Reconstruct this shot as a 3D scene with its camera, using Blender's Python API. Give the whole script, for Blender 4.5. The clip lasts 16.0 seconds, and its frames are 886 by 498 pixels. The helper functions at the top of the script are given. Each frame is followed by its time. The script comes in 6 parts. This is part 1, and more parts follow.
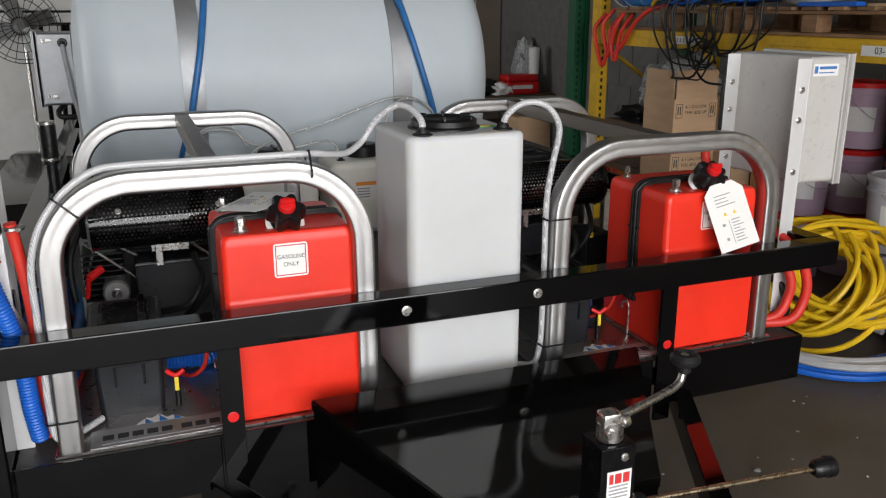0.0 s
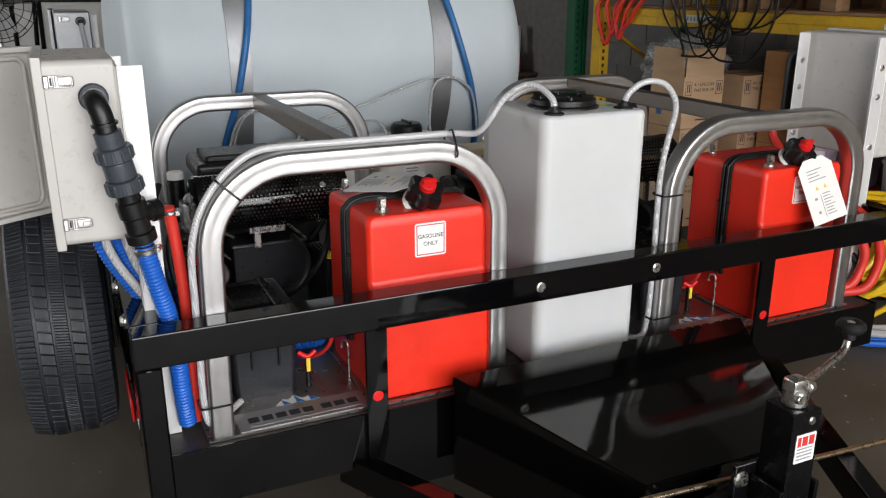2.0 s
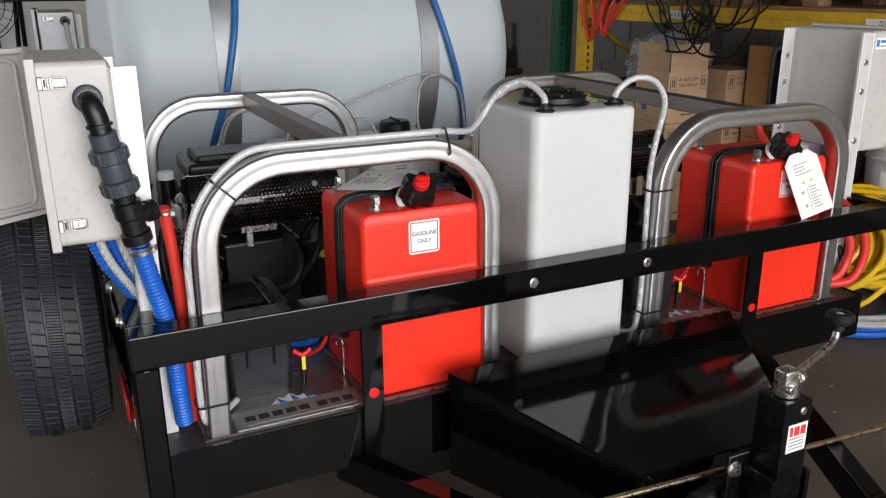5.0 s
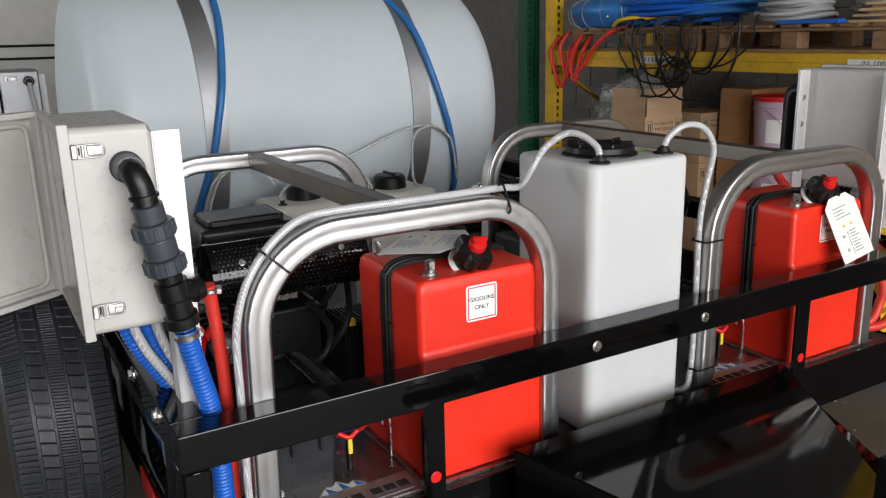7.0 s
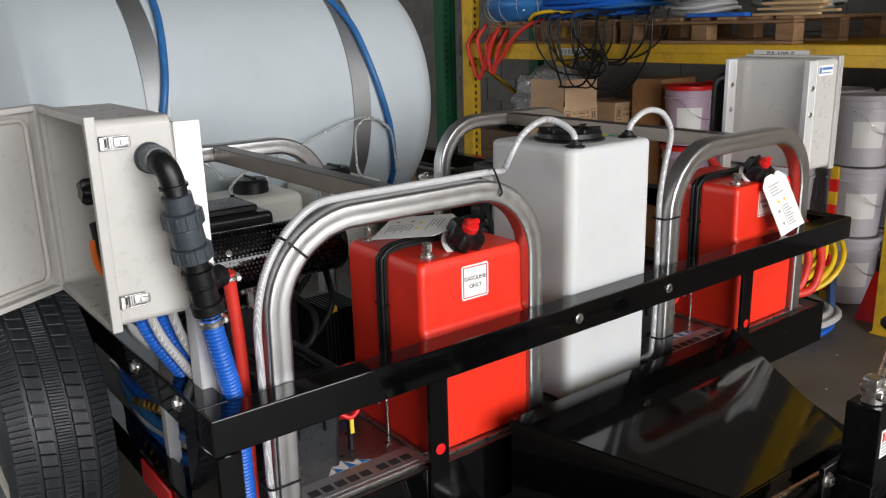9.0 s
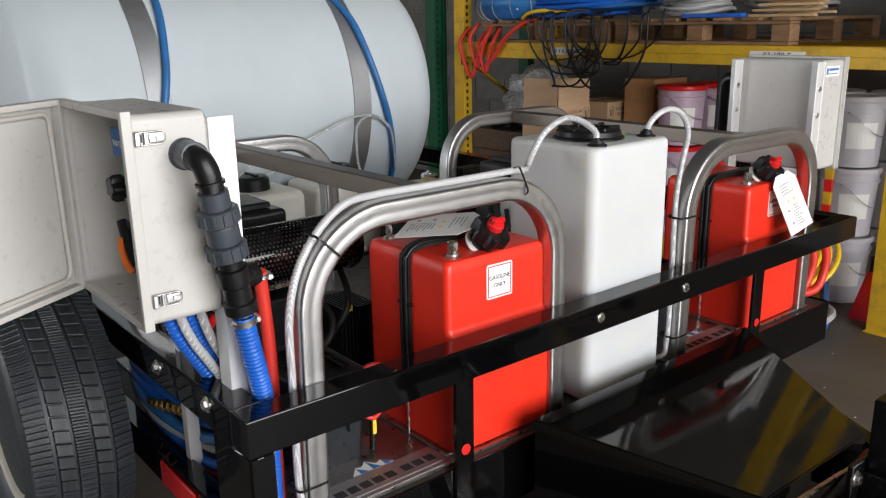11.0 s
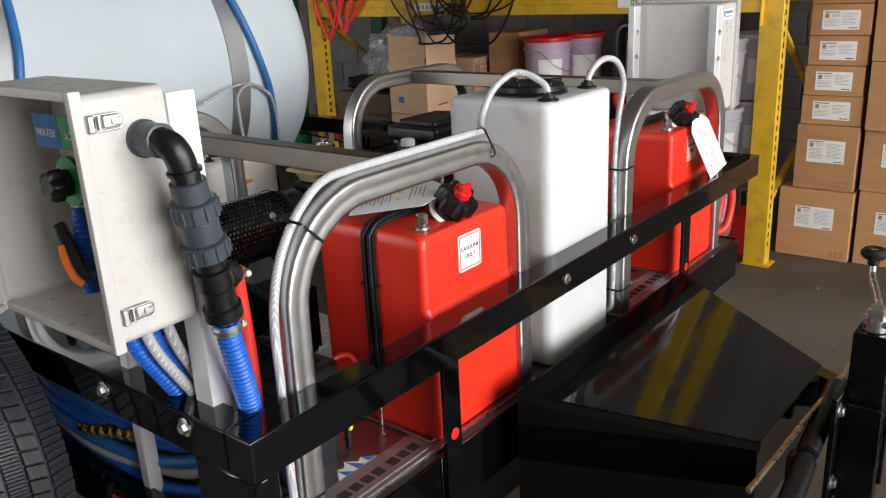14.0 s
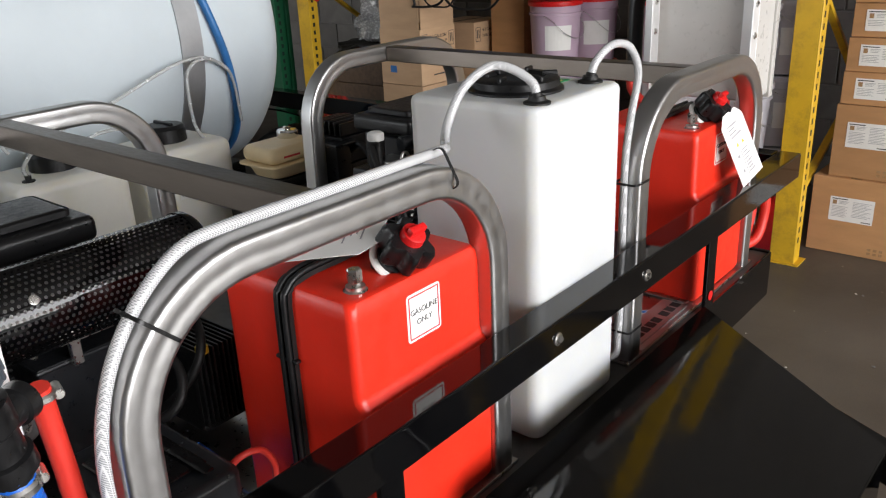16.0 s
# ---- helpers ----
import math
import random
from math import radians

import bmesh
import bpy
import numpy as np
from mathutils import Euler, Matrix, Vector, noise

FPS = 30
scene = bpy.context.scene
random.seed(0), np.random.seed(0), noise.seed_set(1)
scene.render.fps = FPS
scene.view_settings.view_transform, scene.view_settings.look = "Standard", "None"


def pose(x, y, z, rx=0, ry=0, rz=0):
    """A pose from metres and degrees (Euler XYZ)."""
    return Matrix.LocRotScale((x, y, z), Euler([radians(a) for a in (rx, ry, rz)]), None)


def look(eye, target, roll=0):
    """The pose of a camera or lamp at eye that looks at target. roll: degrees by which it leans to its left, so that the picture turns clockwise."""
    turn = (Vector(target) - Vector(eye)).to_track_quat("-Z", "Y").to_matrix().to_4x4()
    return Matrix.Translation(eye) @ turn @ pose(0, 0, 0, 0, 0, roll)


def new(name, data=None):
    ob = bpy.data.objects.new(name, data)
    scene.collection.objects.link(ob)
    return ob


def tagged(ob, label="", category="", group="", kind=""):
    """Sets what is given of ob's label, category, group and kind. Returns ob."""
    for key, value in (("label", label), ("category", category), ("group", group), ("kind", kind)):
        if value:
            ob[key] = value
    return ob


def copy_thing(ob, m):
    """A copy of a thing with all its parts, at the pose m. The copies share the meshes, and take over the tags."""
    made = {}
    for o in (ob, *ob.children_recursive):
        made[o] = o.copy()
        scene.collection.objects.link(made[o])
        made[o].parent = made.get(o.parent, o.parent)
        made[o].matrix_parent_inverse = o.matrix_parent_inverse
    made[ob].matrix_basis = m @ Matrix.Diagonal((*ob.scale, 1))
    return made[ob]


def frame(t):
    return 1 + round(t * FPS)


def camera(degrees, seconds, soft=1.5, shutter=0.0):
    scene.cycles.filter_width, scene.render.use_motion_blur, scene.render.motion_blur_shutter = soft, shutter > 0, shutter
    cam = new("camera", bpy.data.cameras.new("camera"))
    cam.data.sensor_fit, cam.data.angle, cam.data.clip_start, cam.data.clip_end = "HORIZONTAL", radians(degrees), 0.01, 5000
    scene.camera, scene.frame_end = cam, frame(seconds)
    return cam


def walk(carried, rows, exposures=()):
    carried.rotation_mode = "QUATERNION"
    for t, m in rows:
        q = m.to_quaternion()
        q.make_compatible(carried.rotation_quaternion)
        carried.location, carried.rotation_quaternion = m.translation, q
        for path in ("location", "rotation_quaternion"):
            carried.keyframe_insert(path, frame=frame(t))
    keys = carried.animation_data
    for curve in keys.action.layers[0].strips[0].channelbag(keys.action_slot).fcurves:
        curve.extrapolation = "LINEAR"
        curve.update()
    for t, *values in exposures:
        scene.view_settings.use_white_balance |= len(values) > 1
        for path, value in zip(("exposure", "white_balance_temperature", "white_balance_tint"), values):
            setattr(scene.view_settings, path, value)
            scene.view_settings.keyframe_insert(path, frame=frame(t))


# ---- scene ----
cam = camera(56.5, 16.0, soft=1.2)
METRES, EYE, TILT, LEAN, TURN = 2.2, 1.5125, 0.0, 0.0, -20.7
ROWS = [
    (0.0, 0.0, 0.0, 0.0, -0.04, -16.32, 0.15),
    (0.5, -0.0594, 0.039, -0.0007, -0.67, -16.57, 0.25),
    (1.0, -0.1118, 0.0463, 0.0031, -1.58, -16.62, 0.15),
    (1.5, -0.1664, 0.02, 0.0032, -2.99, -16.94, 0.48),
    (2.0, -0.2017, -0.006, 0.0029, -3.98, -17.77, -0.01),
    (2.5, -0.207, -0.0148, 0.0077, -4.92, -17.84, -0.85),
    (3.0, -0.2078, -0.0155, 0.0078, -5.53, -17.84, -1.29),
    (3.5, -0.2033, -0.0174, 0.0079, -3.66, -17.99, -0.79),
    (4.0, -0.2018, -0.0187, 0.0073, -3.67, -18.03, -0.7),
    (6.5, -0.2745, 0.045, 0.0035, -8.66, -16.25, 1.53),
    (7.0, -0.3168, 0.0725, 0.0047, -9.72, -14.81, 1.4),
    (7.5, -0.373, 0.0727, 0.0061, -12.32, -14.95, 2.93),
    (8.0, -0.4021, 0.0628, 0.0045, -16.46, -15.23, 2.15),
    (10.5, -0.4399, 0.0561, 0.0074, -17.8, -15.47, 1.08),
    (11.0, -0.4642, 0.0778, 0.0044, -18.73, -15.49, 0.95),
    (11.5, -0.4926, 0.1476, 0.0053, -19.73, -15.48, 1.57),
    (12.0, -0.5212, 0.1886, 0.0063, -20.67, -15.46, 1.46),
    (12.5, -0.5497, 0.2022, 0.0033, -22.46, -15.88, 2.04),
    (13.0, -0.558, 0.1981, -0.0007, -26.07, -17.73, 2.07),
    (13.5, -0.551, 0.1949, -0.0029, -29.18, -18.44, 2.31),
    (14.0, -0.5511, 0.1859, -0.0, -30.92, -18.45, 2.74),
    (14.5, -0.5342, 0.1779, -0.0005, -31.95, -18.62, 3.36),
    (15.0, -0.4772, 0.1896, -0.0012, -29.7, -20.31, 3.08),
    (15.5, -0.4366, 0.2655, -0.0086, -28.99, -21.56, 2.71),
    (16.0, -0.398, 0.3509, 0.0008, -29.94, -21.3, 2.46),
]
walk(cam, [(t, pose(0, 0, EYE, TILT, LEAN, TURN) @ pose(METRES * x, METRES * y, METRES * z, 90 + pitch, roll, yaw)) for t, x, y, z, yaw, pitch, roll in ROWS],
     exposures=[(0.0, 0.05), (3.5, 0.15), (7.5, 0.16), (11.0, 0.38), (12.5, 0.45), (13.5, 0.55), (14.5, 0.63), (15.5, 0.71), (16.0, 0.63)])

# ---------------------------------------------------------------- world and lights
world = bpy.data.worlds.new("world")
scene.world = world
world.use_nodes = True
wn = world.node_tree.nodes
sky = wn.new("ShaderNodeTexSky")
sky.sky_type, sky.sun_disc = "NISHITA", False
sky.sun_elevation, sky.sun_rotation = radians(48), radians(200)
world.node_tree.links.new(sky.outputs[0], wn["Background"].inputs[0])
wn["Background"].inputs[1].default_value = 0.12


def area_light(name, m, sx, sy, watts, colour):
    d = bpy.data.lights.new(name, "AREA")
    d.shape, d.size, d.size_y, d.energy, d.color = "RECTANGLE", sx, sy, watts, colour
    o = new(name, d)
    o.matrix_world = m
    return o


sun = new("sun", bpy.data.lights.new("sun", "SUN"))
sun.data.energy, sun.data.angle, sun.data.color = 3.0, radians(0.5), (1.0, 0.95, 0.87)
sun.matrix_world = look((-3, -8, 10), (0, 0, 0))
# daylight in the loading door behind the camera; added fill in a supposed side doorway
area_light("door_daylight", look((0.2, -3.9, 2.1), (0.2, 3, 0.9)), 5.8, 3.4, 440, (1.0, 0.98, 0.985))
area_light("side_fill", look((-5.8, 6.6, 1.9), (0, 7.2, 1.3)), 3.0, 3.0, 140, (0.97, 0.98, 1.0))


# ---------------------------------------------------------------- materials
def nodes(name):
    m = bpy.data.materials.new(name)
    m.use_nodes = True
    nt = m.node_tree
    return m, nt, nt.nodes["Principled BSDF"]


def noise_node(nt, scale, detail=4.0, rough=0.55, stretch=None):
    tc = nt.nodes.new("ShaderNodeTexCoord")
    n = nt.nodes.new("ShaderNodeTexNoise")
    n.inputs["Scale"].default_value, n.inputs["Detail"].default_value, n.inputs["Roughness"].default_value = scale, detail, rough
    src = tc.outputs["Object"]
    if stretch:
        mp = nt.nodes.new("ShaderNodeMapping")
        mp.inputs["Scale"].default_value = stretch
        nt.links.new(src, mp.inputs[0])
        src = mp.outputs[0]
    nt.links.new(src, n.inputs["Vector"])
    return n.outputs["Fac"]


def ramp(nt, fac, stops):
    r = nt.nodes.new("ShaderNodeValToRGB")
    while len(r.color_ramp.elements) < len(stops):
        r.color_ramp.elements.new(0.5)
    for e, (p, c) in zip(r.color_ramp.elements, stops):
        e.position, e.color = p, (*c, 1) if len(c) == 3 else c
    nt.links.new(fac, r.inputs[0])
    return r.outputs[0]


def grey(v):
    return (v, v, v)


def mix(nt, fac, a, b, mode="MIX"):
    n = nt.nodes.new("ShaderNodeMix")
    n.data_type, n.blend_type = "RGBA", mode
    for sock, v in ((n.inputs[0], fac), (n.inputs[6], a), (n.inputs[7], b)):
        if isinstance(v, bpy.types.NodeSocket):
            nt.links.new(v, sock)
        elif isinstance(v, (int, float)):
            sock.default_value = v
        else:
            sock.default_value = (*v, 1)
    return n.outputs[2]


def material(name, colour, rough=0.5, metal=0.0, vary=0.12, scale=6.0, bump=0.0, bump_scale=60.0, coat=0.0, stretch=None,
             rough_vary=0.1, sss=0.0, sss_radius=(0.02, 0.02, 0.02), dirt=None, dirt_amount=0.5, per_object=0.0, transmission=0.0, ior=1.45, spec=0.5):
    """Colour varied at two scales, uneven gloss, fine relief."""
    m, nt, b = nodes(name)
    big = noise_node(nt, scale, 5.0, 0.6, stretch)
    fine = noise_node(nt, scale * 9, 3.0, 0.6, stretch)
    lo, hi = tuple(c * (1 - vary) for c in colour), tuple(min(1, c * (1 + vary)) for c in colour)
    col = ramp(nt, big, [(0.3, lo), (0.7, hi)])
    col = mix(nt, 0.5, col, ramp(nt, fine, [(0.25, grey(1 - vary)), (0.75, grey(1.0))]), "MULTIPLY")
    if dirt:
        spot = noise_node(nt, scale * 2.3, 8.0, 0.7)
        col = mix(nt, ramp(nt, spot, [(0.5, grey(0)), (0.75, grey(dirt_amount))]), col, dirt)
    if per_object:
        info = nt.nodes.new("ShaderNodeObjectInfo")
        col = mix(nt, 1.0, col, ramp(nt, info.outputs["Random"], [(0, grey(1 - per_object)), (1, grey(1.0))]), "MULTIPLY")
    nt.links.new(col, b.inputs["Base Color"])
    nt.links.new(ramp(nt, fine, [(0.3, grey(max(0.02, rough - rough_vary))), (0.7, grey(min(1, rough + rough_vary)))]), b.inputs["Roughness"])
    b.inputs["Metallic"].default_value = metal
    b.inputs["IOR"].default_value = ior
    b.inputs["Specular IOR Level"].default_value = spec
    b.inputs["Coat Weight"].default_value = coat
    b.inputs["Coat Roughness"].default_value = 0.04
    b.inputs["Transmission Weight"].default_value = transmission
    if sss:
        b.inputs["Subsurface Weight"].default_value = sss
        b.inputs["Subsurface Radius"].default_value = sss_radius
        b.inputs["Subsurface Scale"].default_value = 1.0
    if bump:
        bn = nt.nodes.new("ShaderNodeBump")
        bn.inputs["Strength"].default_value, bn.inputs["Distance"].default_value = 1.0, bump
        nt.links.new(noise_node(nt, bump_scale, 4.0, 0.6, stretch), bn.inputs["Height"])
        nt.links.new(bn.outputs[0], b.inputs["Normal"])
    return m


black_paint = material("black gloss paint", (0.0018, 0.0018, 0.0021), 0.06, vary=0.25, scale=3, bump=0.00006, bump_scale=45, rough_vary=0.025)
black_satin = material("black satin paint", (0.0035, 0.0035, 0.004), 0.22, vary=0.25, scale=5, bump=0.0002, bump_scale=90, spec=0.35)
lid_paint = material("black lid paint", (0.0026, 0.0024, 0.0022), 0.065, vary=0.3, scale=2, bump=0.00025, bump_scale=7, rough_vary=0.035, spec=0.85)
black_plastic = material("black plastic", (0.006, 0.006, 0.0065), 0.36, vary=0.2, scale=9, bump=0.0003, bump_scale=220)
slate_plastic = material("slate grey plastic", (0.012, 0.0135, 0.016), 0.36, vary=0.15, scale=8, bump=0.0002, bump_scale=150)
black_rubber = material("black rubber", (0.006, 0.006, 0.006), 0.55, vary=0.25, scale=14, bump=0.0003, bump_scale=200)
# the tyre's bluish, lighter base has sky sheen put into the colour
tyre_rubber = material("tyre rubber", (0.029, 0.033, 0.039), 0.46, vary=0.22, scale=10, bump=0.0005, bump_scale=160, dirt=(0.07, 0.072, 0.075), dirt_amount=0.3)
grey_pvc = material("grey pvc", (0.050, 0.060, 0.072), 0.35, vary=0.12, scale=10, bump=0.0002, bump_scale=120)
aluminium = material("brushed aluminium", (0.66, 0.655, 0.64), 0.32, 1.0, vary=0.12, scale=3, bump=0.0003, bump_scale=26, stretch=(1, 1, 6), rough_vary=0.09)
tube_metal = material("polished tube", (0.50, 0.497, 0.49), 0.36, 1.0, vary=0.06, scale=5, bump=0.00005, bump_scale=40, rough_vary=0.05)
strap_metal = material("dull strap sheet", (0.44, 0.45, 0.46), 0.56, 1.0, vary=0.08, scale=6, bump=0.00004, bump_scale=40, rough_vary=0.06)
post_metal = material("dull pale aluminium angle", (0.74, 0.74, 0.73), 0.55, 0.55, vary=0.06, scale=5, bump=0.00005, bump_scale=40, rough_vary=0.08)
bare_steel = material("bare steel bar", (0.20, 0.172, 0.148), 0.36, 1.0, vary=0.10, scale=5, bump=0.00004, bump_scale=40, stretch=(6, 1, 6), rough_vary=0.06)
mill_sheet = material("mill aluminium sheet", (0.62, 0.62, 0.62), 0.5, 1.0, vary=0.06, scale=4, bump=0.00003, bump_scale=40, rough_vary=0.06)
deck_plate = material("aluminium deck plate", (0.42, 0.40, 0.38), 0.34, 1.0, vary=0.18, scale=5, bump=0.0002, bump_scale=30, rough_vary=0.1)
deck_dark = material("dark dull deck sheet", (0.055, 0.050, 0.046), 0.5, vary=0.25, scale=4, bump=0.0002, bump_scale=30)
zinc = material("zinc plated steel", (0.62, 0.61, 0.58), 0.3, 1.0, vary=0.06, scale=10, bump=0.00008, bump_scale=90)
latch_steel = material("stainless latch steel", (0.58, 0.57, 0.56), 0.42, 1.0, vary=0.15, scale=30, bump=0.0002, bump_scale=120)
chrome = material("chrome", (0.78, 0.78, 0.77), 0.1, 1.0, vary=0.05, scale=10)
brass = material("brass", (0.72, 0.49, 0.16), 0.28, 1.0, vary=0.2, scale=20, bump=0.0002, bump_scale=90)
red_poly = material("red moulded plastic", (0.78, 0.030, 0.012), 0.36, vary=0.10, scale=4, bump=0.0005, bump_scale=70, sss=0.15, sss_radius=(0.012, 0.002, 0.001), rough_vary=0.06)
red_hose = material("red rubber hose", (0.62, 0.035, 0.022), 0.45, vary=0.12, scale=12)
red_cap = material("red cap plastic", (0.62, 0.012, 0.012), 0.35, vary=0.08, scale=20)
white_poly = material("white moulded plastic", (0.58, 0.59, 0.585), 0.46, vary=0.04, scale=3, bump=0.0006, bump_scale=50, sss=0.6, sss_radius=(0.10, 0.09, 0.07), rough_vary=0.06)
tank_poly = material("translucent tank plastic", (0.60, 0.665, 0.70), 0.44, vary=0.05, scale=1.6, bump=0.0016, bump_scale=5, sss=0.25, sss_radius=(0.04, 0.04, 0.04), rough_vary=0.08)
soap_poly = material("soap tank plastic", (0.72, 0.70, 0.63), 0.45, vary=0.05, scale=3, bump=0.0006, bump_scale=40, sss=0.3, sss_radius=(0.04, 0.035, 0.02))
fibreglass = material("grey fibreglass", (0.50, 0.485, 0.455), 0.34, vary=0.05, scale=5, bump=0.0003, bump_scale=60)
fibre_inside = material("moulded fibreglass inside", (0.47, 0.44, 0.40), 0.45, vary=0.06, scale=6, bump=0.0004, bump_scale=80)
blue_hose = material("blue hose", (0.012, 0.115, 0.52), 0.36, vary=0.14, scale=16)
blue_line = material("blue line hose", (0.03, 0.16, 0.42), 0.4, vary=0.14, scale=16)
green_plastic = material("green plastic", (0.02, 0.30, 0.09), 0.4, vary=0.08)
orange_plastic = material("orange plastic", (0.75, 0.16, 0.02), 0.4, vary=0.08)
beige_plastic = material("beige fuel tank", (0.70, 0.55, 0.32), 0.4, vary=0.08, scale=8)
paper = material("white paper label", (0.78, 0.77, 0.74), 0.55, vary=0.04, scale=12)
tag_card = material("coated tag card", (0.79, 0.775, 0.74), 0.4, vary=0.05, scale=9)
ink = material("black ink", (0.03, 0.03, 0.032), 0.6, vary=0.1)
grey_ink = material("grey ink", (0.30, 0.30, 0.31), 0.6, vary=0.1)
red_ink = material("red ink", (0.55, 0.03, 0.03), 0.55, vary=0.08)
blue_ink = material("blue ink", (0.04, 0.16, 0.42), 0.55, vary=0.1)
green_ink = material("green ink", (0.03, 0.33, 0.12), 0.55, vary=0.1)
yellow_ink = material("yellow ink", (0.75, 0.55, 0.04), 0.55, vary=0.1)
orange_ink = material("orange ink", (0.8, 0.28, 0.03), 0.55, vary=0.1)
yellow_steel = material("yellow rack paint", (0.66, 0.40, 0.022), 0.38, vary=0.12, scale=5, bump=0.0004, bump_scale=60, dirt=(0.18, 0.11, 0.03), dirt_amount=0.6)
green_steel = material("green rack paint", (0.006, 0.075, 0.032), 0.4, vary=0.2, scale=4, bump=0.0004, bump_scale=60)
cardboard = material("brown cardboard", (0.50, 0.265, 0.115), 0.75, vary=0.09, scale=5, bump=0.0004, bump_scale=90, stretch=(1, 1, 4), per_object=0.18)
cardboard_pale = material("pale cardboard", (0.56, 0.37, 0.22), 0.75, vary=0.08, scale=5, bump=0.0004, bump_scale=90, stretch=(1, 1, 4), per_object=0.15)
tape = material("packing tape", (0.36, 0.22, 0.11), 0.25, vary=0.1)
pallet_wood = material("rough pallet wood", (0.30, 0.17, 0.085), 0.75, vary=0.3, scale=5, bump=0.002, bump_scale=30, stretch=(8, 1, 8), per_object=0.45)
new_wood = material("new pine strips", (0.62, 0.42, 0.22), 0.6, vary=0.12, scale=8, stretch=(10, 1, 10), per_object=0.2)
bucket_plastic = material("lilac bucket plastic", (0.50, 0.37, 0.46), 0.4, vary=0.06, scale=4, sss=0.2, sss_radius=(0.03, 0.02, 0.03))
pale_bucket = material("pale grey bucket plastic", (0.52, 0.50, 0.53), 0.42, vary=0.06, scale=4, sss=0.2, sss_radius=(0.03, 0.03, 0.03))
yellow_hose = material("yellow hose", (0.78, 0.50, 0.015), 0.4, vary=0.12, scale=14)
grey_hose = material("grey hose", (0.42, 0.42, 0.42), 0.42, vary=0.12, scale=14)
black_cable = material("black cable", (0.006, 0.006, 0.0065), 0.42, vary=0.2, scale=14)
dark_engine = material("dark engine casting", (0.012, 0.012, 0.013), 0.45, 0.3, vary=0.35, scale=16, bump=0.0008, bump_scale=120)
cast_metal = material("cast aluminium", (0.42, 0.42, 0.41), 0.42, 0.9, vary=0.2, scale=18, bump=0.0007, bump_scale=140)
stretch_film = material("crumpled clear sheeting", (0.55, 0.56, 0.56), 0.25, vary=0.15, scale=7, bump=0.006, bump_scale=14, transmission=0.3)
rim_cream = material("cream painted rim", (0.62, 0.59, 0.50), 0.4, vary=0.08, scale=6, dirt=(0.35, 0.3, 0.22))
dark_wood = material("dark bench wood", (0.11, 0.07, 0.045), 0.6, vary=0.3, scale=4, stretch=(1, 8, 8), bump=0.0006)
blue_tool = material("blue painted steel", (0.02, 0.05, 0.14), 0.4, vary=0.2)
copper_wand = material("lance tube", (0.50, 0.40, 0.27), 0.30, 1.0, vary=0.05, scale=5)


def concrete_floor():
    m, nt, b = nodes("worn concrete floor")
    big = noise_node(nt, 0.9, 8, 0.62)
    mid = noise_node(nt, 7.0, 8, 0.7)
    fine = noise_node(nt, 160, 3, 0.6)
    col = ramp(nt, big, [(0.28, (0.075, 0.062, 0.048)), (0.52, (0.118, 0.100, 0.079)), (0.75, (0.165, 0.142, 0.114))])
    col = mix(nt, 0.7, col, ramp(nt, mid, [(0.25, grey(0.62)), (0.7, grey(1.0))]), "MULTIPLY")
    col = mix(nt, 0.6, col, ramp(nt, fine, [(0.3, grey(0.72)), (0.7, grey(1.0))]), "MULTIPLY")
    chips = noise_node(nt, 34, 2, 0.5)
    col = mix(nt, ramp(nt, chips, [(0.74, grey(0)), (0.78, grey(0.8))]), col, (0.36, 0.33, 0.29))
    nt.links.new(col, b.inputs["Base Color"])
    nt.links.new(ramp(nt, mid, [(0.25, grey(0.40)), (0.75, grey(0.65))]), b.inputs["Roughness"])
    b.inputs["Specular IOR Level"].default_value = 0.3
    bn = nt.nodes.new("ShaderNodeBump")
    bn.inputs["Strength"].default_value, bn.inputs["Distance"].default_value = 0.6, 0.004
    nt.links.new(mid, bn.inputs["Height"])
    nt.links.new(bn.outputs[0], b.inputs["Normal"])
    return m


def braided_clear():
    m, nt, b = nodes("clear braided hose")
    tc = nt.nodes.new("ShaderNodeTexCoord")
    waves = []
    for tilt in (0.7, -0.7):
        mp = nt.nodes.new("ShaderNodeMapping")
        mp.inputs["Rotation"].default_value = (tilt, tilt, tilt)
        w = nt.nodes.new("ShaderNodeTexWave")
        w.inputs["Scale"].default_value, w.inputs["Distortion"].default_value = 130, 0.5
        nt.links.new(tc.outputs["Object"], mp.inputs[0])
        nt.links.new(mp.outputs[0], w.inputs["Vector"])
        waves.append(w.outputs["Fac"])
    mx = nt.nodes.new("ShaderNodeMath")
    mx.operation = "MAXIMUM"
    nt.links.new(waves[0], mx.inputs[0])
    nt.links.new(waves[1], mx.inputs[1])
    nt.links.new(ramp(nt, mx.outputs[0], [(0.60, (0.27, 0.275, 0.28)), (0.95, (0.66, 0.66, 0.66))]), b.inputs["Base Color"])
    b.inputs["Roughness"].default_value = 0.22
    b.inputs["Coat Weight"].default_value = 0.5
    return m


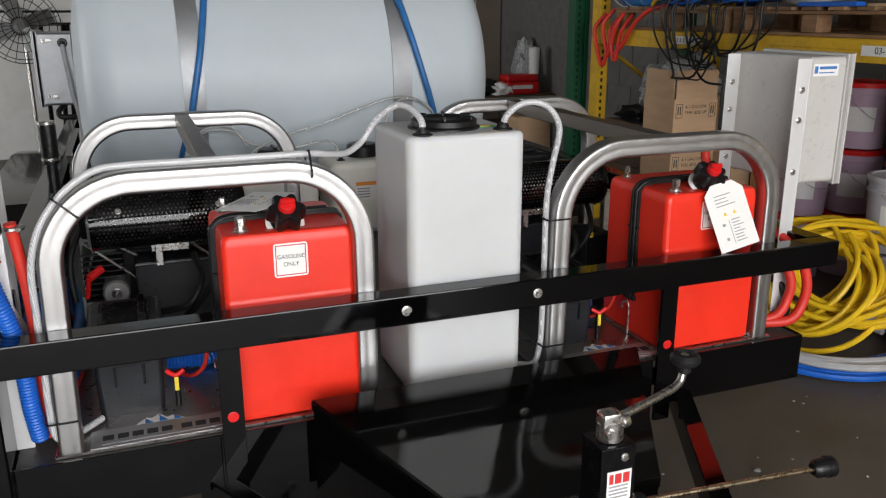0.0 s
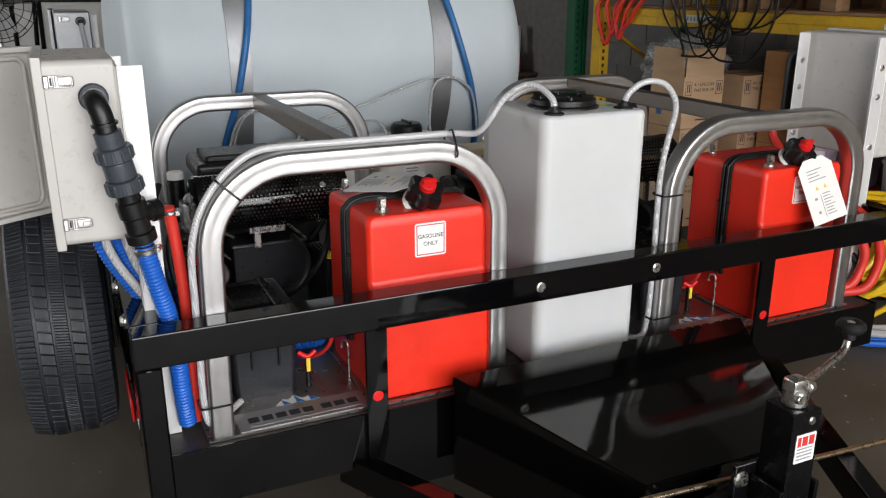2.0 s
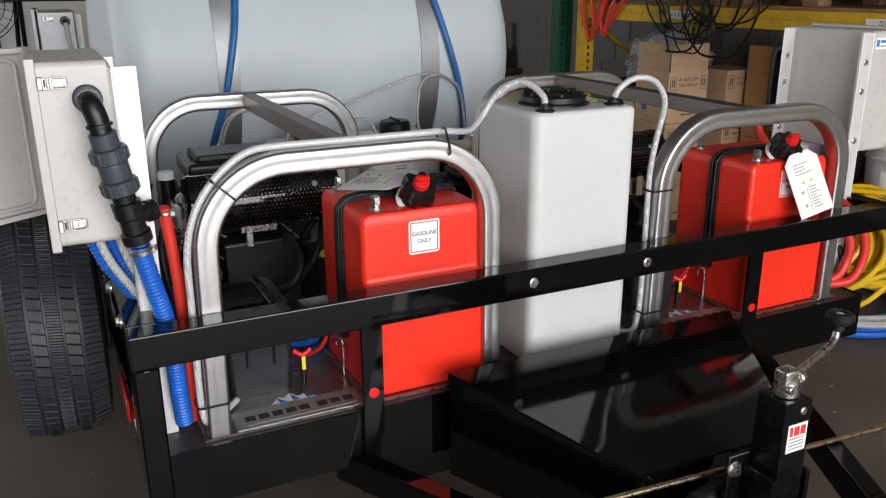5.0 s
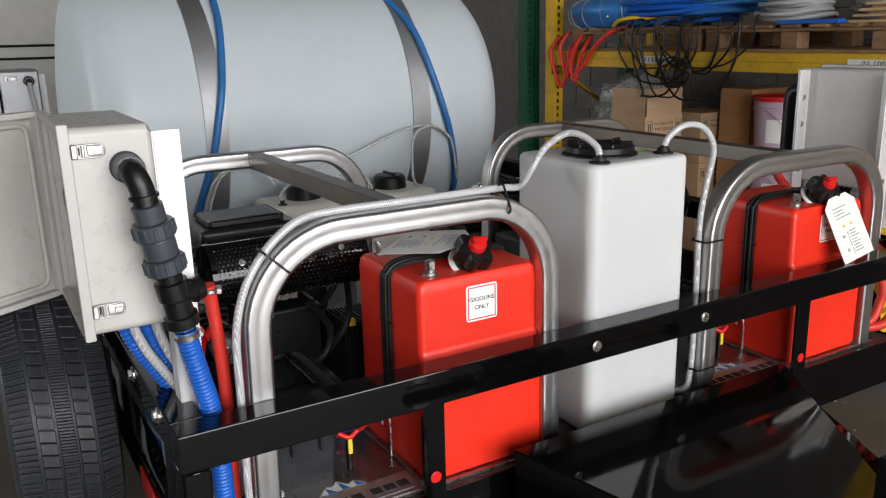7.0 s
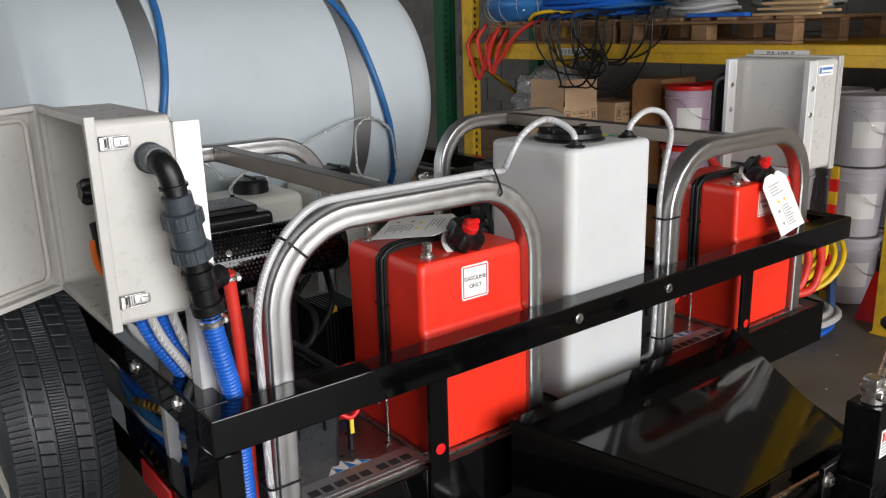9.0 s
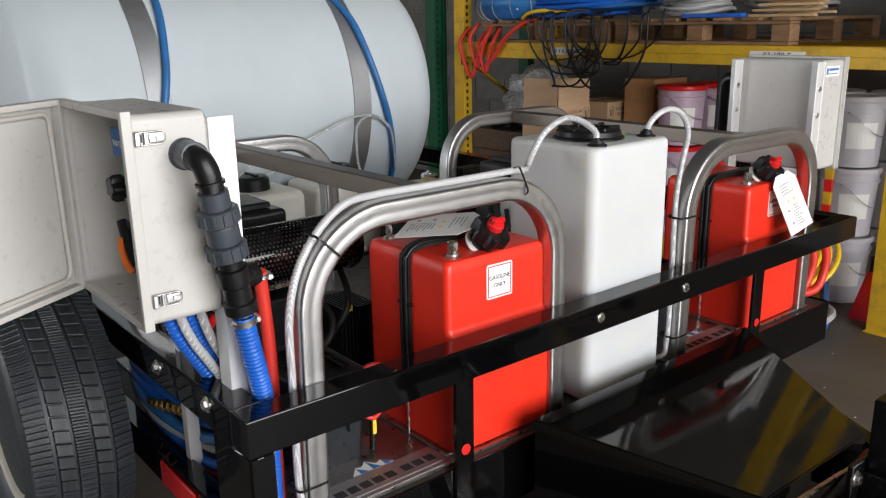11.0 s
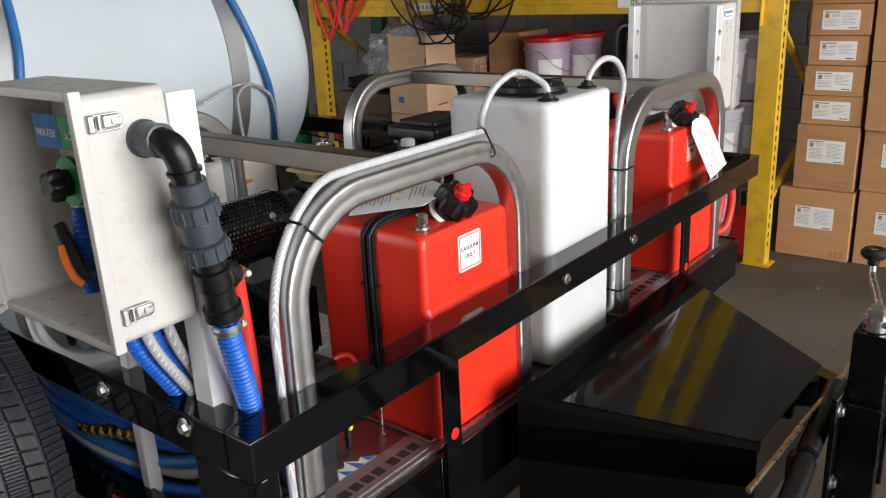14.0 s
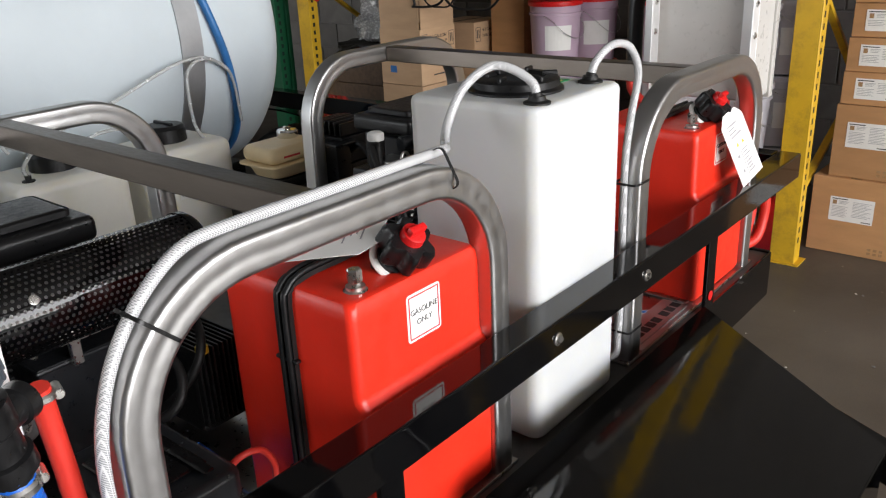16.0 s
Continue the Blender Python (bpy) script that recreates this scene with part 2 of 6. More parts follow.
floor_mat = concrete_floor()
braided = braided_clear()
clear_tube = material("clear tubing", (0.80, 0.81, 0.80), 0.2, vary=0.04, transmission=0.55, ior=1.35)
dim_wall = material("grey painted wall", (0.22, 0.215, 0.20), 0.7, vary=0.1, scale=1.5, bump=0.001, bump_scale=50)
white_wall = material("white painted wall", (0.62, 0.61, 0.58), 0.65, vary=0.08, scale=1.5, bump=0.001, bump_scale=50, dirt=(0.4, 0.37, 0.32), dirt_amount=0.35)
block_mat = material("grey concrete block", (0.17, 0.16, 0.148), 0.85, vary=0.14, scale=7, bump=0.002, bump_scale=80, per_object=0.2)
mortar_mat = material("mortar", (0.17, 0.16, 0.15), 0.9, vary=0.15, scale=12, bump=0.002)
# dark brown carries the shade on the back wall's right part
back_wall_brown = material("brown tone of the shaded back wall", (0.21, 0.17, 0.13), 0.7, vary=0.15, scale=2, bump=0.001)
roof_mat = material("grey roof sheeting", (0.20, 0.195, 0.19), 0.6, vary=0.1, scale=2)
yard_mat = material("yard asphalt", (0.10, 0.10, 0.10), 0.85, vary=0.25, scale=3, bump=0.003)


# ---------------------------------------------------------------- mesh helpers
def thing(name, at, label, category, group="", kind=""):
    ob = new(name)
    ob.location = at
    ob.empty_display_size = 0.1
    return tagged(ob, label, category, group, kind)


def base_of(ob):
    p = Vector((0, 0, 0))
    while ob:
        p += ob.location
        ob = ob.parent
    return p


def part(name, bm, mat, parent=None, label="", smooth=True):
    """One mesh object, built in world places, under a thing or a part."""
    if parent:
        bmesh.ops.translate(bm, verts=bm.verts, vec=-base_of(parent))
    me = bpy.data.meshes.new(name)
    bm.to_mesh(me)
    bm.free()
    me.materials.append(mat)
    if smooth:
        me.polygons.foreach_set("use_smooth", [True] * len(me.polygons))
        me.set_sharp_from_angle(angle=radians(38))
    ob = new(name, me)
    ob.parent = parent
    if smooth and len(me.polygons) < 3000:
        flat = ob.modifiers.new("flat_faces", "WEIGHTED_NORMAL")
        flat.keep_sharp, flat.weight = True, 90
    if label:
        ob["label"] = label
    return ob


def add(bm, other):
    me = bpy.data.meshes.new("tmp")
    other.to_mesh(me)
    other.free()
    bm.from_mesh(me)
    bpy.data.meshes.remove(me)
    return bm


def box(x0, x1, y0, y1, z0, z1, bev=0.002, seg=1, m=None):
    bm = bmesh.new()
    bmesh.ops.create_cube(bm, size=1)
    for v in bm.verts:
        v.co = ((x0 + x1) / 2 + v.co.x * (x1 - x0), (y0 + y1) / 2 + v.co.y * (y1 - y0), (z0 + z1) / 2 + v.co.z * (z1 - z0))
    if bev:
        bmesh.ops.bevel(bm, geom=list(bm.edges), offset=bev, segments=seg, affect="EDGES", profile=0.5)
    if m:
        bmesh.ops.transform(bm, matrix=m, verts=bm.verts)
    return bm


def boxes(*rows, bev=0.002, seg=1):
    bm = bmesh.new()
    for r in rows:
        add(bm, box(*r, bev=bev, seg=seg))
    return bm


def prism(poly, z0, z1, bev=0.0, m=None, top=None):
    """A straight or tapered prism on a polygon; top: another polygon of as many corners."""
    bm = bmesh.new()
    lo = [bm.verts.new((x, y, z0)) for x, y in poly]
    hi = [bm.verts.new((x, y, z1)) for x, y in (top or poly)]
    n = len(lo)
    bm.faces.new(lo[::-1])
    bm.faces.new(hi)
    for i in range(n):
        bm.faces.new((lo[i], lo[(i + 1) % n], hi[(i + 1) % n], hi[i]))
    bmesh.ops.recalc_face_normals(bm, faces=bm.faces)
    if bev:
        bmesh.ops.bevel(bm, geom=list(bm.edges), offset=bev, segments=2, affect="EDGES")
    if m:
        bmesh.ops.transform(bm, matrix=m, verts=bm.verts)
    return bm


def rounded(w, d, r, n=5):
    """A rounded rectangle round the origin."""
    pts = []
    for cx, cy, a0 in ((w / 2 - r, d / 2 - r, 0), (-w / 2 + r, d / 2 - r, 90), (-w / 2 + r, -d / 2 + r, 180), (w / 2 - r, -d / 2 + r, 270)):
        for i in range(n + 1):
            a = radians(a0 + 90 * i / n)
            pts.append((cx + r * math.cos(a), cy + r * math.sin(a)))
    return pts


def stack(rings, m=None, cap=True):
    """A skin through rings of as many points, closed at both ends."""
    bm = bmesh.new()
    vs = [[bm.verts.new(p) for p in ring] for ring in rings]
    n = len(vs[0])
    for a, b in zip(vs, vs[1:]):
        for i in range(n):
            bm.faces.new((a[i], a[(i + 1) % n], b[(i + 1) % n], b[i]))
    if cap:
        bm.faces.new(vs[0][::-1])
        bm.faces.new(vs[-1])
    bmesh.ops.recalc_face_normals(bm, faces=bm.faces)
    if m:
        bmesh.ops.transform(bm, matrix=m, verts=bm.verts)
    return bm


def moulded(cx, cy, z0, z1, w, d, r, edge, n=5, taper=0.0):
    """A tank body with rounded corners and rounded rims."""
    rings = []
    for k in range(6):
        a = radians(90 * k / 5)
        s = edge * (1 - math.sin(a))
        rings.append([(cx + x, cy + y, z0 + edge * (1 - math.cos(a))) for x, y in rounded(w - 2 * s - taper, d - 2 * s - taper, max(0.004, r - s), n)])
    for k in range(6):
        a = radians(90 * k / 5)
        s = edge * (1 - math.cos(a))
        rings.append([(cx + x, cy + y, z1 - edge + edge * math.sin(a)) for x, y in rounded(w - 2 * s, d - 2 * s, max(0.004, r - s), n)])
    return stack(rings)


def lathe(profile, m=None, n=24):
    """(radius, height) rows turned round z."""
    return stack([[(r * math.cos(2 * math.pi * i / n), r * math.sin(2 * math.pi * i / n), z) for i in range(n)] for r, z in profile], m)


def towards(p, q):
    """A pose at p with its z axis towards q."""
    return Matrix.Translation(p) @ (Vector(q) - Vector(p)).to_track_quat("Z", "Y").to_matrix().to_4x4()


def rod(p, q, r, n=12, bev=0.0):
    h = (Vector(q) - Vector(p)).length
    b = min(bev or r * 0.15, h / 3)
    return lathe([(r - b, 0), (r, b), (r, h - b), (r - b, h)], towards(p, q), n)


def smooth_line(pts, n=8, closed=False):
    """A Catmull-Rom line through the points."""
    P = [Vector(p) for p in pts]
    k = len(P)
    out = []
    for i in range(k if closed else k - 1):
        if closed:
            a, b, c, d = P[(i - 1) % k], P[i], P[(i + 1) % k], P[(i + 2) % k]
        else:
            a, b, c, d = P[max(0, i - 1)], P[i], P[i + 1], P[min(k - 1, i + 2)]
        for j in range(n):
            t = j / n
            out.append(0.5 * ((2 * b) + (c - a) * t + (2 * a - 5 * b + 4 * c - d) * t * t + (3 * b - a - 3 * c + d) * t ** 3))
    if not closed:
        out.append(P[-1])
    return out


def sweep(line, profile, closed=False, ribs=None, up=None):
    """A profile (points, or a radius for a round one) along a line. ribs=(step, depth): a corrugated hose."""
    L = [Vector(p) for p in line]
    if isinstance(profile, (int, float)):
        profile = [(profile * math.cos(2 * math.pi * i / 10), profile * math.sin(2 * math.pi * i / 10)) for i in range(10)]
    if ribs:
        fine, run = [], 0.0
        for a, b in zip(L, L[1:]):
            k = max(1, round((b - a).length / (ribs[0] / 6)))
            fine += [a.lerp(b, j / k) for j in range(k)]
        L = fine + [L[-1]]
    n = len(L)
    tangents = []
    for i in range(n):
        a, b = (L[(i - 1) % n], L[(i + 1) % n]) if closed else (L[max(0, i - 1)], L[min(n - 1, i + 1)])
        tangents.append((b - a).normalized())
    side = Vector(up) if up else tangents[0].orthogonal().normalized()
    rings, run = [], 0.0
    for i in range(n):
        t = tangents[i]
        side = (side - t * side.dot(t)).normalized()
        over = t.cross(side)
        s = 1.0
        if ribs:
            run += (L[i] - L[i - 1]).length if i else 0
            s = 1 + ribs[1] * math.cos(2 * math.pi * run / ribs[0])
        rings.append([L[i] + side * (x * s) + over * (y * s) for x, y in profile])
    if closed:
        rings.append(rings[0])
        bm = stack(rings, cap=False)
        bmesh.ops.remove_doubles(bm, verts=bm.verts, dist=1e-5)
        return bm
    return stack(rings)


def hose(name, pts, r, mat, parent=None, label="", ribs=None, n=8, top=None):
    bm = sweep(smooth_line(pts, n), r, ribs=ribs)
    ob = part(name, bm, mat, parent, "" if top else label)
    if top:
        tagged(ob, label, *top)
    return ob


def writing(name, body, size, m, mat, parent, thick=0.0004, align="CENTER"):
    """Letters in the built-in font, as a mesh under its thing."""
    cu = bpy.data.curves.new("letters", "FONT")
    cu.body, cu.size, cu.extrude, cu.align_x, cu.align_y = body, size, thick, align, "CENTER"
    ob = bpy.data.objects.new("letters", cu)
    scene.collection.objects.link(ob)
    me = bpy.data.meshes.new_from_object(ob)
    bpy.data.objects.remove(ob)
    bm = bmesh.new()
    bm.from_mesh(me)
    bpy.data.meshes.remove(me)
    bmesh.ops.transform(bm, matrix=m, verts=bm.verts)
    return part(name, bm, mat, parent, smooth=False)


def bars(name, rows, m, mat, parent, thick=0.0006):
    """Flat ink marks (x0, x1, y0, y1) on a plane given by m."""
    bm = bmesh.new()
    for x0, x1, y0, y1 in rows:
        add(bm, box(x0, x1, y0, y1, 0, thick, bev=0))
    bmesh.ops.transform(bm, matrix=m, verts=bm.verts)
    return part(name, bm, mat, parent, smooth=False)


def facing(x, y, z, yaw=0.0, lean=0.0):
    """A plane that stands upright at a place: its x to the right, its y up, its normal towards -y at yaw 0."""
    return pose(x, y, z, 90 - lean, 0, yaw)


def bolt(p, n, r=0.009):
    """A hexagon bolt with a washer on the place p, out along n."""
    m = towards(p, Vector(p) + Vector(n))
    bm = lathe([(r * 1.55, -0.002), (r * 1.55, 0.002), (r * 1.3, 0.003)], m, 16)
    add(bm, lathe([(r, 0.002), (r, r * 0.75), (r * 0.85, r * 0.95)], m, 6))
    return bm


# ---------------------------------------------------------------- the workshop
def structure(name, bm, mat, label, parent=None):
    ob = part(name, bm, mat, parent, smooth=False)
    return tagged(ob, label, kind="structure")


structure("ground", box(-60, 60, -80, 60, -0.32, -0.17, 0), yard_mat, "dark asphalt yard outside the loading door")
structure("floor", box(-6.0, 4.75, -4.2, 9.9, -0.15, 0.0, 0), floor_mat, "stained worn brown-grey concrete workshop floor")
wall_back = structure("wall_back", boxes((-6.0, 2.3, 9.6, 9.9, 0, 4.4), bev=0), white_wall, "white painted back wall of the workshop")
# block wall behind the bench, its shade put into the brown colour
structure("wall_back_shaded", boxes((2.303, 4.4, 9.62, 9.9, 0, 4.4), bev=0), back_wall_brown, "block part of the back wall, its shade painted brown")
wall_right = structure("wall_right", box(4.42, 4.75, -4.2, 9.9, 0, 4.4, 0), mortar_mat, "grey concrete block wall behind the racking")
# unseen side wall, kept dark to cut fill; doorway added for the fill lamp
structure("wall_left", boxes((-6.3, -6.0, -4.2, 5.0, 0, 4.4), (-6.3, -6.0, 8.2, 9.9, 0, 4.4), (-6.3, -6.0, 5.0, 8.2, 3.5, 4.4), bev=0), dim_wall, "unseen grey side wall with an added doorway")
structure("wall_front", boxes((-6.3, -2.8, -4.5, -4.2, 0, 4.4), (3.3, 4.75, -4.5, -4.2, 0, 4.4), (-2.8, 3.3, -4.5, -4.2, 3.9, 4.4), bev=0), dim_wall, "grey painted front wall with a wide open loading door")
structure("ceiling", box(-6.3, 4.75, -4.5, 9.9, 4.4, 4.6, 0), roof_mat, "grey sheet metal workshop ceiling")


# ---------------------------------------------------------------- trailer
RX0, RX1, RY, RZ0, RZ1 = -0.358, 1.858, 1.714, 0.799, 0.872
END = 5.6
trailer = thing("trailer", (0.75, 3.4, 0.0), "black glossy painted steel utility trailer with low side rails", "trailer")
part("front_rail", box(RX0, RX1, RY, RY + 0.062, RZ0, RZ1, 0.005, 2), black_paint, trailer, "glossy black square tube rail")
for name, x in (("side_rail", RX0), ("side_rail", RX1 - 0.062)):
    part(name, box(x, x + 0.062, RY + 0.0622, END, RZ0, RZ1, 0.005, 2), black_paint, trailer)
part("rear_rail", box(RX0, RX1, END + 0.002, END + 0.062, RZ0, RZ1, 0.005, 2), black_paint, trailer)
for x in (RX0 + 0.002, RX1 - 0.052):
    for y in (RY + 0.004, END) if x < 0 else (END,):
        part("corner_post", box(x, x + 0.05, y, y + (0.150 if y < 3 else 0.05), 0.49, RZ0 - 0.001, 0.004, 1), black_paint, trailer)
for x in (0.125, 1.285):
    bm = box(x, x + 0.05, RY + 0.024, RY + 0.034, 0.40, RZ0 + 0.002, 0.001)
    part("front_post", bm, black_paint, trailer)
    # red disc stands in for a bolt hole showing the red tank behind
    part("hole_disc", lathe([(0.012, 0), (0.013, 0.002), (0.011, 0.003)], pose(x + 0.025, RY + 0.0238, 0.628, 90), 16), red_cap, trailer, "red disc standing for the tank seen through a round hole")
for x, y in ((0.557, RY), (0.897, RY)):
    part("rail_bolt", bolt((x, y, 0.836), (0, -1, 0), 0.008), zinc, trailer, "zinc hexagon bolt")
for y, z in ((2.12, 0.842), (1.876, 0.848), (3.1, 0.84)):
    part("rail_bolt", bolt((RX0, y, z), (-1, 0, 0), 0.0105), zinc, trailer, "zinc hexagon bolt")
# deck, trays and lower side rails
part("deck", box(RX0 + 0.055, RX1 - 0.055, 1.757, END, 0.555, 0.575, 0.001), deck_dark, trailer, "dull dark deck sheet")
part("deck_frame", boxes((RX0 + 0.05, RX1 - 0.05, RY + 0.06, END, 0.49, 0.554)), black_satin, trailer)
for x0, x1 in ((-0.306, 0.1195), (1.340, 1.800)):
    part("tray_lip", boxes((x0, x1, 1.750, 1.756, 0.442, 0.580), (x0, x1, 1.7565, 1.80, 0.442, 0.450), bev=0.001), black_paint, trailer)
part("tray_end", box(1.794, 1.800, 1.7565, 2.1, 0.451, 0.580, 0.001), black_paint, trailer)
for x in (RX0 + 0.001, RX1 - 0.05):
    lz = 0.545 if x < 0 else 0.475
    part("lower_rail", box(x, x + 0.049, RY + 0.156 if x < 0 else 2.2, END - 0.001, lz, lz + 0.077, 0.004, 1), black_paint, trailer)
    for y in (2.9, 3.8):
        part("side_post", box(x + 0.008, x + 0.042, y, y + 0.03, lz + 0.0775, RZ0 - 0.001, 0.002), aluminium, trailer, "bare aluminium upright")
part("side_marker", box(RX0 - 0.006, RX0 + 0.0005, 1.98, 2.16, 0.556, 0.612, 0.002), red_cap, trailer, "red side reflector")
# tongue: two raking beams to the coupler, box with a sloping lid
for s in (-1, 1):
    a, b = Vector((0.75 + s * 0.66, 1.80, 0.43)), Vector((0.745 + s * 0.06, 0.62, 0.43))
    part("tongue_beam", sweep([a, b], rounded(0.075, 0.05, 0.005, 2), up=(0, 0, 1)), black_paint, trailer)
part("coupler", boxes((0.69, 0.80, 0.36, 0.66, 0.40, 0.47), (0.71, 0.78, 0.30, 0.40, 0.41, 0.50), bev=0.01, seg=2), black_satin, trailer)
LID = [(0.325, 1.700), (1.185, 1.700), (0.945, 1.245), (0.527, 1.252)]


def lid_z(y):
    return 0.662 + 0.158 * (y - 1.742)


bm = bmesh.new()
lo = [bm.verts.new((x, y, 0.385)) for x, y in LID]
hi = [bm.verts.new((x, y, lid_z(y) - 0.004)) for x, y in LID]
bm.faces.new(lo), bm.faces.new(hi[::-1])
for i in range(4):
    bm.faces.new((lo[i], lo[(i + 1) % 4], hi[(i + 1) % 4], hi[i]))
bmesh.ops.recalc_face_normals(bm, faces=bm.faces)
tongue_box = part("tongue_box", bm, black_paint, trailer, "black steel tool box on the drawbar", smooth=False)
bm = bmesh.new()
cx, cy = 0.745, 1.49
out = [(cx + (x - cx) * 1.012, cy + (y - cy) * 1.015) for x, y in LID]
lo = [bm.verts.new((x, y, lid_z(y) - 0.026)) for x, y in out]
hi = [bm.verts.new((x, y, lid_z(y))) for x, y in out]
bm.faces.new(lo), bm.faces.new(hi[::-1])
for i in range(4):
    bm.faces.new((lo[i], lo[(i + 1) % 4], hi[(i + 1) % 4], hi[i]))
bmesh.ops.recalc_face_normals(bm, faces=bm.faces)
bmesh.ops.bevel(bm, geom=list(bm.edges), offset=0.003, segments=2, affect="EDGES")
part("lid", bm, lid_paint, tongue_box, "mirror-glossy black sheet lid")
part("lid_end", box(0.120, 0.420, 1.750, 1.756, 0.36, 0.580, 0.001), black_paint, trailer)
part("lid_end", box(1.175, 1.28, 1.750, 1.756, 0.40, 0.580, 0.001), black_paint, trailer)
# wheels under the deck sides, with fenders
def wheel(name, cx, cy, cz, r, w, label, cat, side):
    """A tyre with tread blocks on a dished rim; side: the way that the rim faces along x."""
    t = thing(name, (cx, cy, cz - r), label, cat)
    half = w / 2
    outer = [(r * 0.60, -half * 0.74), (r * 0.66, -half * 0.9), (r * 0.80, -half * 0.99), (r - 0.035, -half * 0.95)]
    prof = outer + [(r - 0.020, -half * 0.86), (r - 0.011, -half * 0.5), (r - 0.0105, 0), (r - 0.011, half * 0.5), (r - 0.020, half * 0.86)] + [(a, -b) for a, b in outer[::-1]]
    m = Matrix.Translation((cx, cy, cz)) @ pose(0, 0, 0, 0, 90, 0)
    tyre = part("tyre", lathe(prof, m, 72), tyre_rubber, t, "black treaded trailer tyre")
    bm, sipes = bmesh.new(), bmesh.new()
    n = 72
    step = 2 * math.pi * r / n
    for i in range(n):
        ring = m @ pose(0, 0, 0, 0, 0, 360 * i / n)
        # (across from, to, blocks per step, shift along, skew, drop)
        for v0, v1, sub, shift, skew, drop in ((-0.90, -0.54, 2, 0.0, 0.1, 0.003), (-0.47, -0.19, 1, 0.35, 0.9, 0.0), (-0.14, 0.14, 4, 0.0, 0.5, 0.0), (0.19, 0.47, 1, 0.75, 0.9, 0.0), (0.54, 0.90, 2, 0.5, 0.1, 0.003)):
            for q in range(sub):
                y0 = step * (q + 0.07) / sub + step * shift
                y1 = y0 + step / sub * (0.84 if sub > 1 else 0.86)
                c = box(r - 0.018, r - drop, y0, y1, half * v0, half * v1, 0.0012)
                mid = (v0 + v1) / 2
                for v in c.verts:
                    u = (v.co.z / half - mid) / (v1 - v0)
                    v.co.y += step * 0.30 * skew * u
                    if abs(v.co.z) > half * 0.7:
                        v.co.x -= 0.011
                bmesh.ops.transform(c, matrix=ring, verts=c.verts)
                add(bm, c)
            # wavy black strips laid proud across each block, painting the dark of its sipes
            for q in range(4 if sub == 1 else 2):
                y0 = step * ((0.16 + 0.2 * q) if sub == 1 else (0.26 + 0.5 * q)) + step * shift
                strip = []
                for p in range(9):
                    f = p / 8
                    v = v0 + 0.05 + (v1 - v0 - 0.10) * f
                    u = (v - (v0 + v1) / 2) / (v1 - v0)
                    low = r - drop + 0.0005 - (0.011 * max(0.0, (abs(v) - 0.55)) / 0.33 if drop else 0)
                    yy = y0 + step * 0.30 * skew * u + (0.0022 if sub < 4 else 0.001) * math.sin(f * 4 * math.pi)
                    strip.append([sipes.verts.new(ring @ Vector((low, yy + d, half * v))) for d in (0.0, 0.0026)])
                for a, b in zip(strip, strip[1:]):
                    sipes.faces.new((a[0], a[1], b[1], b[0]))
    tagged(part("tread", bm, tyre_rubber, tyre, smooth=False), kind="stuff")
    tagged(part("sipe_shade", sipes, black_rubber, tyre, smooth=False), kind="stuff")
    s = side
    rim = [(0.02, s * half * 0.30), (r * 0.20, s * half * 0.32), (r * 0.24, s * half * 0.45), (r * 0.34, s * half * 0.42), (r * 0.47, s * half * 0.25), (r * 0.545, s * half * 0.50),
           (r * 0.58, s * half * 0.80), (r * 0.625, s * half * 0.84), (r * 0.62, s * half * 0.72), (r * 0.60, -s * half * 0.7), (r * 0.5, -s * half * 0.6), (0.02, -s * half * 0.1)]
    part("rim", lathe(rim, m, 48), rim_cream, t, "cream painted steel rim")
    return t


spare = wheel("spare_wheel", -0.492, 2.566, 0.632, 0.332, 0.232, "spare trailer tyre on a cream rim carried at the trailer's side", "wheel", -1)
part("wheel_bracket", boxes((-0.47, -0.345, 2.52, 2.60, 0.60, 0.68), (-0.372, -0.360, 2.44, 2.68, 0.555, 0.80), bev=0.002), black_satin, trailer)
road = None
for x in (RX0 - 0.125, RX1 + 0.125):
    for y in (4.05, 4.80):
        road = wheel("road_wheel", x, y, 0.334, 0.334, 0.21, "black road tyre under the trailer's fender", "wheel", -1 if x < 0 else 1) if road is None else copy_thing(road, pose(x, y, 0, 0, 0, 180 if x > 0 else 0))
    line = [(x, 3.55, 0.50), (x, 3.70, 0.74), (x, 4.0, 0.765), (x, 4.85, 0.765), (x, 5.15, 0.74), (x, 5.3, 0.50)]
    part("fender", sweep(line, [(-0.004, -0.122), (0.004, -0.122), (0.004, 0.122), (-0.004, 0.122)], up=(0, 0, 1)), black_paint, trailer)
part("axle", boxes((RX0 - 0.05, RX1 + 0.05, 4.02, 4.08, 0.30, 0.36), (RX0 - 0.05, RX1 + 0.05, 4.77, 4.83, 0.30, 0.36), (-0.1, -0.04, 3.9, 5.0, 0.34, 0.492), (1.54, 1.60, 3.9, 5.0, 0.34, 0.492)), black_satin, trailer)

# ---------------------------------------------------------------- large water tank
TCX, TCY, TCZ, TR, TL = 0.728, 4.20, 1.175, 0.60, 0.940
water_tank = thing("water_tank", (TCX, TCY, 0.576), "large white translucent plastic water tank lying across the trailer", "tank")
prof = [(0.02, -TL), (0.30, -TL + 0.012), (0.44, -TL + 0.035)]
for k in range(9):
    a = radians(20 + 70 * k / 8)
    prof.append((TR - 0.15 + 0.15 * math.sin(a), -TL + 0.19 - 0.15 * math.cos(a)))
prof = prof + [(TR, 0)] + [(r, -z) for r, z in prof[::-1]]
